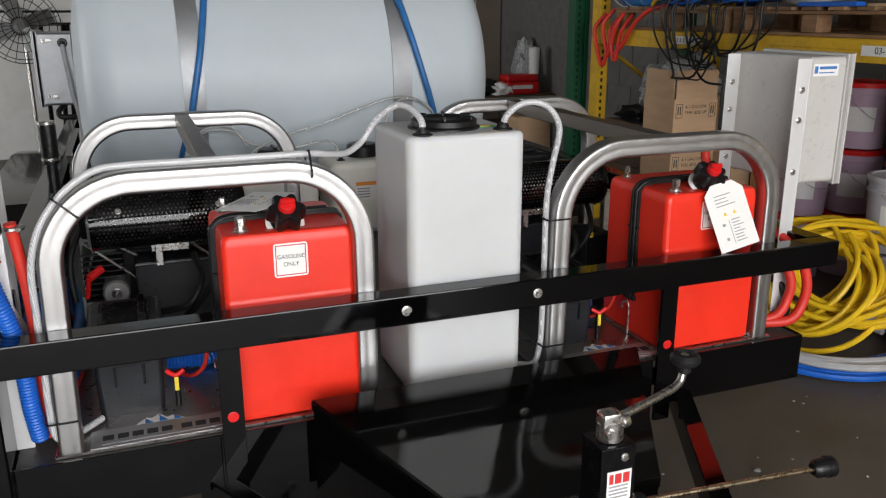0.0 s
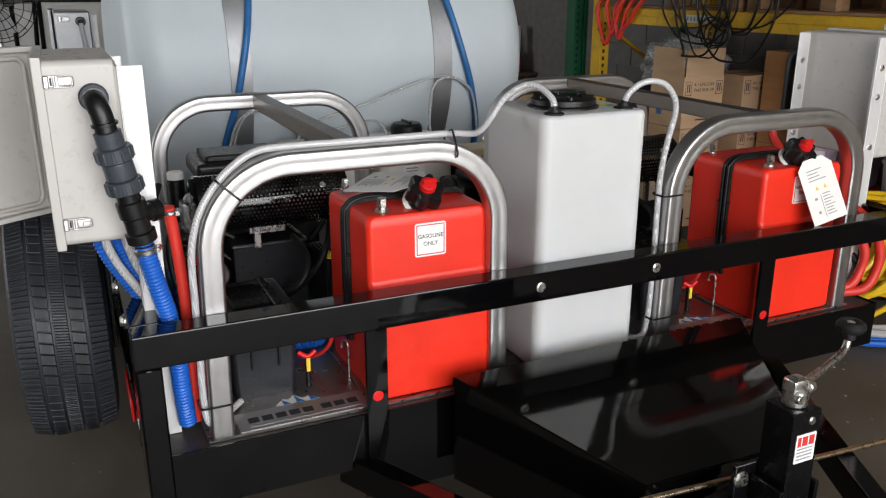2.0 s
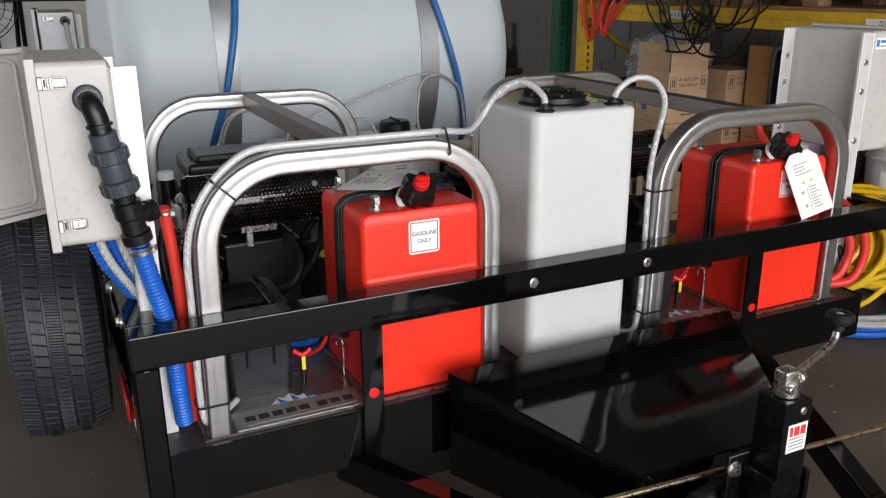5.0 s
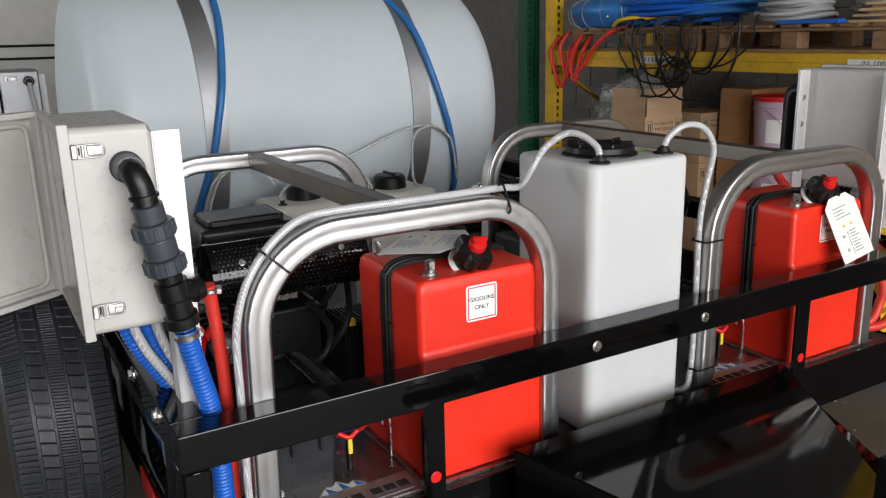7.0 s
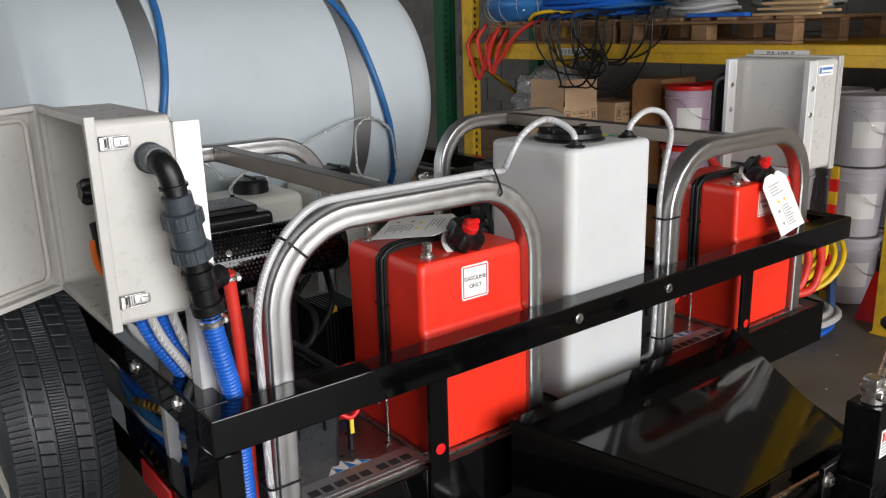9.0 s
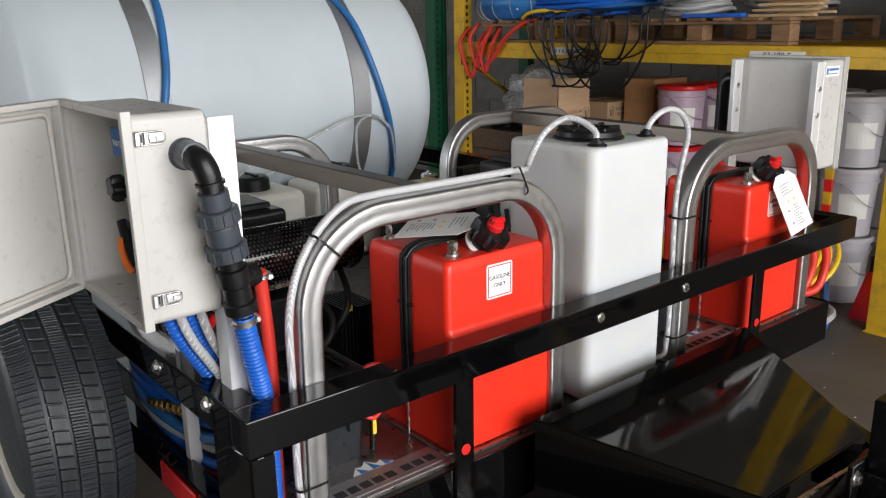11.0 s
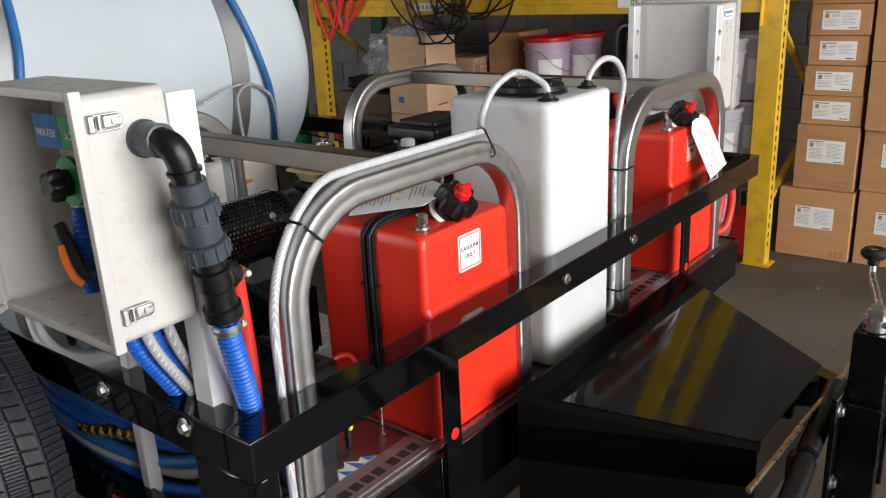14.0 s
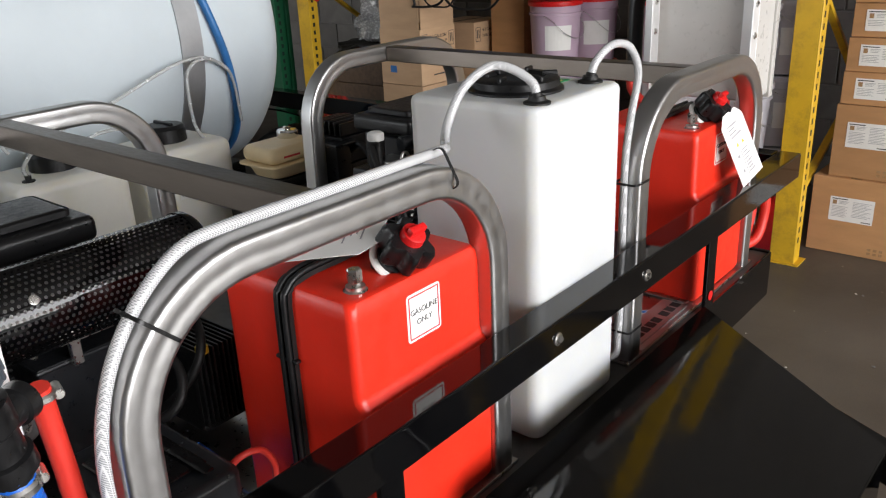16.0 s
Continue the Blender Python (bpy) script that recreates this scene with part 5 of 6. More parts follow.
for p, q, r in (((-0.306, 1.801, 1.026), (-0.304, 1.802, 1.012), 0.0235), ((-0.250, 1.837, 1.086), (-0.2495, 1.837, 1.076), 0.0155)):
    cl = part("hose_clamp", add(rod(p, q, r, 24), rod(Vector(p) + Vector((r - 0.002, -0.012, -0.006)), Vector(p) + Vector((r + 0.004, 0.012, -0.006)), 0.006)), zinc, pipe, "zinc hose clamp")
hose("spiral_hose", [(-0.309, 1.799, 1.042), (-0.303, 1.802, 1.00), (-0.291, 1.806, 0.94), (-0.276, 1.814, 0.87), (-0.266, 1.824, 0.78), (-0.262, 1.832, 0.68), (-0.256, 1.845, 0.60)], 0.0190, blue_hose, None, "blue ribbed spiral suction hose", ribs=(0.0078, 0.06), top=("hose",), n=6)
hose("red_hose", [(-0.252, 1.836, 1.092), (-0.247, 1.842, 1.05), (-0.240, 1.846, 0.97), (-0.236, 1.85, 0.88), (-0.236, 1.855, 0.75), (-0.236, 1.86, 0.595)], 0.0125, red_hose, None, "red rubber hose dropping to the deck", top=("hose",))
for x0, x1, y, rib, mat, lab in ((-0.388, -0.318, 1.945, 0.10, blue_hose, "blue ribbed hose under the enclosure"), (-0.374, -0.304, 1.920, 0, braided, "clear braided hose under the enclosure"),
                                 (-0.352, -0.296, 1.945, 0.10, blue_hose, "blue ribbed hose under the enclosure"), (-0.336, -0.280, 1.920, 0, braided, "clear braided hose under the enclosure")):
    pts = [(x0, y, 1.020), (x0 + 0.004, y, 0.998), (x0 * 0.7 + x1 * 0.3, y, 0.955), (x0 * 0.3 + x1 * 0.7, y, 0.905), (x1, y + 0.005, 0.865), (x1 + 0.012, y + 0.04, 0.815), (x1 + 0.020, y + 0.12, 0.775), (x1 + 0.024, y + 0.24, 0.755), (x1 + 0.024, y + 0.40, 0.74)]
    hose("drop_hose", pts, 0.0125 if rib else 0.0095, mat, None, lab, ribs=(0.0085, rib) if rib else None, n=6, top=("hose", "hoses under the enclosure"))
rng = random.Random(11)
for k, mat in enumerate((red_hose, blue_hose, grey_hose, blue_line, blue_hose, blue_hose, blue_line)):
    z = 0.602 + 0.019 * k
    ring = [(-0.240 + (0.050 + 0.012 * rng.random()) * math.cos(a), 2.31 + (0.26 + 0.05 * rng.random()) * math.sin(a), z + 0.016 * math.sin(a + 0.8 * k) + 0.01 * rng.random()) for a in [2 * math.pi * i / 10 for i in range(10)]]
    tagged(part("hose_coil", sweep(smooth_line(ring, 5, True), 0.0125, closed=True), mat), "flat coil of hose stowed at the deck's edge", "hose coil", "coiled hoses on the deck")
br = thing("brass_coupling", (-0.302, 2.28, 0.68), "row of brass hose couplings at the deck's edge", "coupling")
for k in range(7):
    part("coupling_nut", lathe([(0.010, 0), (0.014, 0.003), (0.014, 0.016), (0.010, 0.019)], towards((-0.302, 2.120 + 0.035 * k, 0.722 - 0.009 * k), (-0.302, 2.470, 0.632)), 6), brass, br)
    part("coupling_ring", lathe([(0.009, 0.019), (0.0105, 0.024), (0.009, 0.036)], towards((-0.302, 2.120 + 0.035 * k, 0.722 - 0.009 * k), (-0.302, 2.470, 0.632)), 14), brass, br)
fb0 = thing("filter_cylinder", (-0.257, 2.98, 0.576), "tall black filter cylinder with bright rings inside the side rail", "filter")
part("body", lathe([(0.022, 0.577), (0.024, 0.58), (0.026, 0.90), (0.019, 0.96), (0.019, 1.018), (0.027, 1.022), (0.027, 1.032)], pose(-0.257, 2.98, 0), 24), black_plastic, fb0)
part("upper_body", lathe([(0.026, 1.044), (0.027, 1.048), (0.027, 1.145), (0.024, 1.150)], pose(-0.257, 2.98, 0), 24), black_plastic, fb0)
for z in (1.032, 1.150):
    part("ring", lathe([(0.0255, z), (0.0285, z + 0.001), (0.0285, z + 0.009), (0.0255, z + 0.011)], pose(-0.257, 2.98, 0), 24), zinc, fb0, "bright metal ring")
for d, y in ((0.0, 1.795), (-0.036, 1.822)):
    hose("red_hose", [(1.752, 2.20, 1.085), (1.752, 2.19, 1.02), (1.755, 2.06, 0.93), (1.77 + d, 1.90, 0.875), (1.805 + d, y + 0.02, 0.815), (1.834 + d, y, 0.735), (1.832 + d, y, 0.665), (1.800 + d, y + 0.005, 0.612), (1.745 + d, y + 0.03, 0.598), (1.68 + d, y + 0.06, 0.598)] if d == 0 else
         [(1.70, 2.02, 0.80), (1.73, 1.93, 0.845), (1.765, y + 0.03, 0.81), (1.798, y, 0.735), (1.796, y, 0.67), (1.765, y + 0.005, 0.618), (1.70, y + 0.03, 0.600), (1.66, y + 0.06, 0.598)], 0.0145, red_hose, None, "thick red rubber hose looped at the tray's end", top=("hose", "red hoses at the tray"))
hose("black_hose", [(1.74, 1.84, 0.592), (1.80, 1.83, 0.62), (1.80, 1.86, 0.70), (1.74, 1.90, 0.74)], 0.012, black_rubber, None, "black hose at the tray's end", top=("hose",))

# ---------------------------------------------------------------- drawbar jack and lances
jack = thing("trailer_jack", (0.724, 1.10, 0.0), "black square-tube drawbar jack with a zinc crank", "jack")
part("outer_tube", box(0.690, 0.758, 1.066, 1.134, 0.24, 0.792, 0.003, 2), black_satin, jack)
part("inner_leg", box(0.700, 0.748, 1.076, 1.124, 0.02, 0.25, 0.002), zinc, jack)
part("foot_plate", box(0.65, 0.80, 1.03, 1.17, 0.0, 0.02, 0.004), zinc, jack)
part("gear_head", add(rod((0.724, 1.10, 0.791), (0.724, 1.10, 0.828), 0.0235, 20), add(boxes((0.702, 0.740, 1.084, 1.116, 0.815, 0.846), bev=0.007, seg=2), add(rod((0.738, 1.090, 0.826), (0.754, 1.094, 0.826), 0.012, 14), rod((0.712, 1.086, 0.812), (0.712, 1.074, 0.812), 0.009, 10)))), zinc, jack, "zinc gear head")
part("crank_arm", sweep(smooth_line([(0.72, 1.092, 0.834), (0.76, 1.105, 0.832), (0.84, 1.130, 0.836), (0.892, 1.147, 0.842), (0.908, 1.152, 0.858), (0.911, 1.153, 0.90)], 5), 0.0075), zinc, jack, "zinc crank arm")
part("crank_knob", lathe([(0.009, 0.0), (0.012, 0.003), (0.0125, 0.014), (0.022, 0.018), (0.0275, 0.025), (0.0275, 0.033), (0.022, 0.039), (0.014, 0.040), (0.009, 0.035), (0.0, 0.034)], pose(0.912, 1.153, 0.862), 28), black_rubber, jack, "black rubber crank knob")
part("mount_plate", box(0.64, 0.81, 1.136, 1.148, 0.40, 0.66, 0.002), black_satin, jack)
for x in (0.675, 0.763):
    part("mount_lug", box(x, x + 0.010, 1.06, 1.135, 0.42, 0.64, 0.002), black_satin, jack)
for x, z in ((0.655, 0.63), (0.655, 0.46), (0.795, 0.63), (0.795, 0.46)):
    part("mount_bolt", bolt((x, 1.136, z), (0, -1, 0), 0.011), zinc, jack)
part("tube_pin", bolt((0.735, 1.066, 0.772), (0, -1, 0), 0.005), zinc, jack)
jl = part("maker_label", box(0.702, 0.750, 1.0645, 1.0658, 0.690, 0.748, 0), paper, jack, "white label with a red block mark", smooth=False)
bars("label_mark", [(0.706, 0.714, 0.724, 0.743), (0.717, 0.730, 0.724, 0.743), (0.733, 0.746, 0.724, 0.743)], pose(0, 1.0645, 0, 90), red_ink, jl)
bars("small_print", [(0.706, 0.744, 0.696 + 0.007 * k, 0.699 + 0.007 * k) for k in range(4)], pose(0, 1.0645, 0, 90), grey_ink, jl)
lance = thing("spray_lance", (0.85, 1.19, 0.55), "long brass-coloured spray lance with a black nozzle", "spray lance")
part("lance_tube", rod((0.33, 1.205, 0.598), (1.315, 1.190, 0.554), 0.006), copper_wand, lance)
part("nozzle", lathe([(0.012, 0), (0.020, 0.010), (0.021, 0.035), (0.024, 0.038), (0.024, 0.050), (0.018, 0.053)], towards((1.30, 1.190, 0.5545), (1.40, 1.1885, 0.551)), 20), black_plastic, lance, "black nozzle guard")
part("lance_tip", rod((1.352, 1.1893, 0.5525), (1.362, 1.189, 0.552), 0.008), zinc, lance)
gun = thing("spray_gun_grip", (0.6, 1.19, 0.48), "black ribbed lance grips lying on the drawbar", "spray lance")
for p, q in (((0.60, 1.175, 0.545), (0.87, 1.19, 0.575)), ((0.36, 1.150, 0.535), (0.57, 1.17, 0.545))):
    d = (Vector(q) - Vector(p))
    prof = []
    for k in range(25):
        prof.append((0.021 + (0.0022 if k % 2 else 0), d.length * k / 24))
    part("grip", lathe([(0.012, -0.006)] + prof + [(0.012, d.length + 0.006)], towards(p, q), 18), black_plastic, gun)
for x, w, z in ((0.60, 0.04, 0.523), (0.85, 0.03, 0.552)):
    part("lance_rest", box(x, x + w, 1.17, 1.215, 0.465, z, 0.003), black_satin, trailer)

# ---------------------------------------------------------------- pallet racking
rack = thing("pallet_rack", (3.6, 3.7, 0.0), "yellow painted steel pallet racking with a scuffed load beam", "rack")
RXF, RXB = 3.145, 4.12


def upright(x, y, mat, parent, h=3.3):
    # one folded channel, open to the back
    bm = bmesh.new()
    line = ((0.075, -0.045), (0.002, -0.045), (0.0, -0.043), (0.0, 0.063), (0.002, 0.065), (0.075, 0.065), (0.075, 0.061), (0.004, 0.061), (0.004, -0.041), (0.075, -0.041))
    low = [bm.verts.new((x + a, y + b, 0.006)) for a, b in line]
    high = [bm.verts.new((x + a, y + b, h)) for a, b in line]
    for i in range(len(line)):
        j = (i + 1) % len(line)
        bm.faces.new((low[i], low[j], high[j], high[i]))
    bm.faces.new(high)
    bm.faces.new(low[::-1])
    bmesh.ops.recalc_face_normals(bm, faces=bm.faces)
    p = part("upright", bm, mat, parent, smooth=False)
    holes = bmesh.new()
    for k in range(int(h / 0.05) - 2):
        add(holes, box(x + 0.022, x + 0.040, y - 0.0458, y - 0.0448, 0.10 + 0.05 * k, 0.126 + 0.05 * k, 0))
    tagged(part("slot_row", holes, black_rubber, p, smooth=False), kind="stuff")
    part("foot_plate", box(x - 0.02, x + 0.10, y - 0.07, y + 0.07, 0.0, 0.006, 0.001), mat, p)
    return p


for y in (2.105, 5.245):
    upright(RXF, y, yellow_steel, rack)
    upright(RXB, y, yellow_steel, rack)
    for za, zb in ((0.25, 0.66), (0.66, 1.26), (1.26, 1.9), (1.9, 2.5)):
        pa, pb = (((RXF + 0.06), zb), (RXB, za)) if round(za * 100) % 2 == 0 else ((RXF + 0.06, za), (RXB, zb))
        part("brace", sweep([(pa[0], y + 0.012, pa[1]), (pb[0], y + 0.012, pb[1])], rounded(0.035, 0.022, 0.003, 2), up=(0, 1, 0)), yellow_steel, rack)


def beam(x, y0, y1, z0, z1, parent):
    b = part("beam", boxes((x, x + 0.045, y0, y1, z0, z1), (x - 0.0025, x - 0.0002, y0, y1, z0 + 0.055, z1 - 0.004), bev=0.003), yellow_steel, parent)
    for y in (y0 - 0.008, y1 + 0.0005):
        part("beam_clip", box(x - 0.006, x + 0.05, y, y + 0.0075, z0 - 0.06, z1 + 0.04, 0.001), yellow_steel, b)
    return b


BZ0, BZ1 = 1.268, 1.372
fb = beam(RXF - 0.03, 2.160, 5.190, BZ0, BZ1, rack)
beam(RXB + 0.02, 2.160, 5.190, BZ0, BZ1, rack)
plate = part("location_label", box(RXF - 0.034, RXF - 0.0328, 2.60, 2.90, 1.300, 1.345, 0), paper, fb, "white location label 03-100-E", smooth=False)
writing("lettering", "03-100-E", 0.042, pose(RXF - 0.0345, 2.75, 1.3225, 90, 0, -90), ink, plate)
plate = part("location_label", box(RXF - 0.034, RXF - 0.0328, 4.05, 4.30, 1.300, 1.345, 0), paper, fb, "worn white location label", smooth=False)
bars("worn_print", [(4.07 + 0.03 * i, 4.085 + 0.03 * i, 1.31, 1.336) for i in range(7)], Matrix(((0, 0, 1, RXF - 0.0348), (1, 0, 0, 0), (0, 1, 0, 0), (0, 0, 0, 1))), grey_ink, plate)
rack2 = thing("pallet_rack", (3.6, 0.6, 0.0), "next yellow racking bay beside the cartons", "rack")
beam(RXF - 0.03, -1.0, 2.048, 1.40, 1.50, rack2)
beam(RXB + 0.02, -1.0, 2.048, 1.40, 1.50, rack2)
upright(RXF, -1.05, yellow_steel, rack2)
upright(RXB, -1.05, yellow_steel, rack2)
rack3 = thing("green_rack", (3.6, 5.6, 0.0), "dark green painted racking upright next to the yellow bay", "rack")
upright(RXF - 0.02, 5.56, green_steel, rack3)
upright(RXB, 5.56, green_steel, rack3)
part("green_panel", box(RXF + 0.06, RXF + 0.09, 5.50, 5.62, 0.006, 3.3, 0.002), green_steel, rack3)
guard = thing("marker_board", (3.225, 2.47, 0.0), "narrow red and yellow striped marker board by the rack", "marker board")
for k in range(12):
    part("stripe", box(3.215, 3.235, 2.45, 2.49, 0.065 * k, 0.065 * k + 0.0645, 0.001), (red_cap, yellow_steel)[k % 2], guard)


def pallet(y0, y1, x0, z0):
    p = thing("pallet", (x0 + 0.5, (y0 + y1) / 2, z0), "rough brown wooden pallet on the rack beams", "pallet", "pallets on the rack")
    for k in range(3):
        yc = y0 + 0.05 + (y1 - y0 - 0.1) * k / 2
        for x in (x0, x0 + 0.45, x0 + 0.9):
            part("block", box(x + 0.004, x + 0.10, yc - 0.05, yc + 0.05, z0 + 0.018, z0 + 0.103, 0.003), pallet_wood, p)
    for x in (x0, x0 + 0.45, x0 + 0.9):
        part("bottom_board", box(x, x + 0.10, y0, y1, z0, z0 + 0.017, 0.002), pallet_wood, p)
        part("stringer_board", box(x, x + 0.10, y0, y1, z0 + 0.104, z0 + 0.121, 0.002), pallet_wood, p)
    for k in range(7):
        yy = y0 + (y1 - y0 - 0.10) * k / 6
        part("deck_board", box(x0 - 0.005, x0 + 1.0, yy, yy + 0.10, z0 + 0.122, z0 + 0.139, 0.002), pallet_wood, p)
    return p


pallet(2.70, 3.80, RXF - 0.02, BZ1 + 0.001)
pallet(3.86, 4.98, RXF - 0.02, BZ1 + 0.001)
PZ = BZ1 + 0.141


def coil(name, cx, cy, cz, rx, ry, turns, r, mat, label, seed, up=0.0, cat="hose coil", lean=None, spread=0.03, group=""):
    """A loose coil of hose, flat or leaning, of uneven turns."""
    g = random.Random(seed)
    pts = []
    n = 14
    for k in range(turns * n):
        a = 2 * math.pi * k / n
        if k % n == 0:
            jx, jy, jz = g.uniform(-spread, spread), g.uniform(-spread, spread), g.uniform(0, spread)
            s = g.uniform(0.78, 1.06)
        pts.append(Vector(((rx * s) * math.cos(a) + jx, (ry * s) * math.sin(a) + jy, r + up * k / (turns * n) + jz * math.sin(a) ** 2 + 0.006 * g.random())))
    m = Matrix.Translation((cx, cy, cz)) @ (lean or Matrix.Identity(4))
    ob = part(name, sweep([m @ p for p in smooth_line(pts, 3)], [(r * math.cos(2 * math.pi * i / 8), r * math.sin(2 * math.pi * i / 8)) for i in range(8)]), mat)
    ob["shape"] = "coil"
    return tagged(ob, label, cat, group)


coil("hose_coil", 3.45, 4.30, PZ, 0.30, 0.42, 8, 0.014, blue_hose, "bright blue hose coil on a pallet", 3, 0.14)
coil("hose_coil", 3.50, 4.05, PZ + 0.05, 0.26, 0.30, 7, 0.014, blue_line, "bright blue hose coil on a pallet", 8, 0.16)
coil("hose_coil", 3.34, 3.36, PZ, 0.16, 0.19, 9, 0.011, grey_hose, "grey hose coil on a pallet", 5, 0.13)
coil("hose_coil", 3.75, 3.05, PZ, 0.20, 0.24, 7, 0.012, grey_hose, "grey hose coil on a pallet", 6, 0.12)
hose("yellow_hose", [(3.17, 4.62, PZ + 0.012), (3.14, 4.52, PZ + 0.05), (3.16, 4.35, PZ + 0.06), (3.25, 4.2, PZ + 0.03), (3.42, 4.15, PZ + 0.015)], 0.013, yellow_hose, None, "yellow hose end over the pallet's edge", top=("hose",))
bundle = thing("hose_bundle", (3.35, 4.80, PZ), "blue hose roll wrapped in clear film", "hose coil")
part("rolled_hose", sweep(smooth_line([(3.35 + 0.20 * math.cos(a), 4.80 + 0.26 * math.sin(a), PZ + 0.095) for a in [2 * math.pi * i / 12 for i in range(12)]], 4, True), rounded(0.18, 0.13, 0.05, 4), closed=True), blue_line, bundle)
for k in range(14):
    a = 2 * math.pi * k / 14
    c = Vector((3.35 + 0.20 * math.cos(a), 4.80 + 0.26 * math.sin(a), PZ + 0.095))
    part("film_wrap", tie(c, (-math.sin(a) * 0.20, math.cos(a) * 0.26, 0.03), 0.094), stretch_film, bundle)
part("film_band", box(3.12, 3.128, 4.62, 4.86, PZ + 0.07, PZ + 0.12, 0.001, 1, None), paper, bundle, "white printed film band")
wood = thing("wood_strips", (3.3, 2.78, PZ), "stack of pale pine strips on the pallet", "wood")
rng = random.Random(2)
for k in range(7):
    y = 2.60 + rng.uniform(-0.05, 0.03)
    part("strip", box(3.20 + 0.05 * (k % 2), 3.245 + 0.05 * (k % 2), y, y + rng.uniform(0.28, 0.36), PZ + 0.0135 * k, PZ + 0.013 + 0.0135 * k, 0.001), new_wood, wood)
tagged(part("blue_profile", box(3.13, 3.19, 2.98, 3.34, PZ, PZ + 0.022, 0.003), blue_hose), "flat bright blue plastic strip on the pallet", "plastic strip")
# hanging coils in front of the beam
for k, (y, w, zt, zb) in enumerate(((4.98, 0.085, 1.50, 1.20), (5.05, 0.12, 1.47, 1.13), (4.90, 0.07, 1.46, 1.17))):
    pts = [(3.16, y - w, zt), (3.09, y - w * 1.1, zt - 0.08), (3.085, y - w * 0.7, (zt + zb) / 2), (3.085, y, zb), (3.085, y + w * 0.8, (zt + zb) / 2 - 0.02), (3.09, y + w, zt - 0.09), (3.16, y + w * 0.8, zt)]
    hose("hanging_hose", pts, 0.014, red_hose, None, "orange-red hose loops hanging over the beam", top=("hose", "red hose loops on the rack"))
hose("hanging_hose", [(3.2, 4.50, PZ + 0.015), (3.10, 4.56, 1.49), (3.085, 4.70, 1.40), (3.085, 4.82, 1.27), (3.085, 4.93, 1.19)], 0.014, red_hose, None, "orange-red hose loops hanging over the beam", top=("hose", "red hose loops on the rack"))
rng = random.Random(21)
for k in range(10):
    y, w = 4.0 + rng.uniform(-0.22, 0.18), rng.uniform(0.08, 0.36)
    zb, zt = rng.uniform(1.06, 1.36), 1.515 + rng.uniform(0.0, 0.06)
    x = 3.088 + 0.004 * (k % 4)
    pts = [(3.22, y - w * 0.8, zt), (x, y - w, zt - 0.02), (x - 0.01, y - w * 0.96, (zt + zb) / 2), (x, y - w * 0.5, zb + 0.03), (x, y + rng.uniform(-0.12, 0.12), zb), (x, y + w * 0.5, zb + 0.03), (x - 0.006, y + w * 0.95, (zt + zb) / 2), (x, y + w, zt - 0.02), (3.22, y + w * 0.8, zt)]
    hose("hanging_cable", pts, rng.choice((0.005, 0.006, 0.007)), black_cable, None, "black cable loops hanging over the beam", top=("cable", "black cable loops on the rack"))


for k in range(3):
    r = 0.07 + 0.02 * k
    ring = [(3.062 + 0.01 * math.sin(2 * a + k), 3.93 + 0.02 * k + r * 1.15 * math.cos(a), 1.255 + r * 0.8 * math.sin(a)) for a in [2 * math.pi * i / 16 for i in range(16)]]
    tagged(part("hanging_cable", sweep(ring, 0.0048, closed=True), black_cable), "black cable loops hanging over the beam", "cable", "black cable loops on the rack")


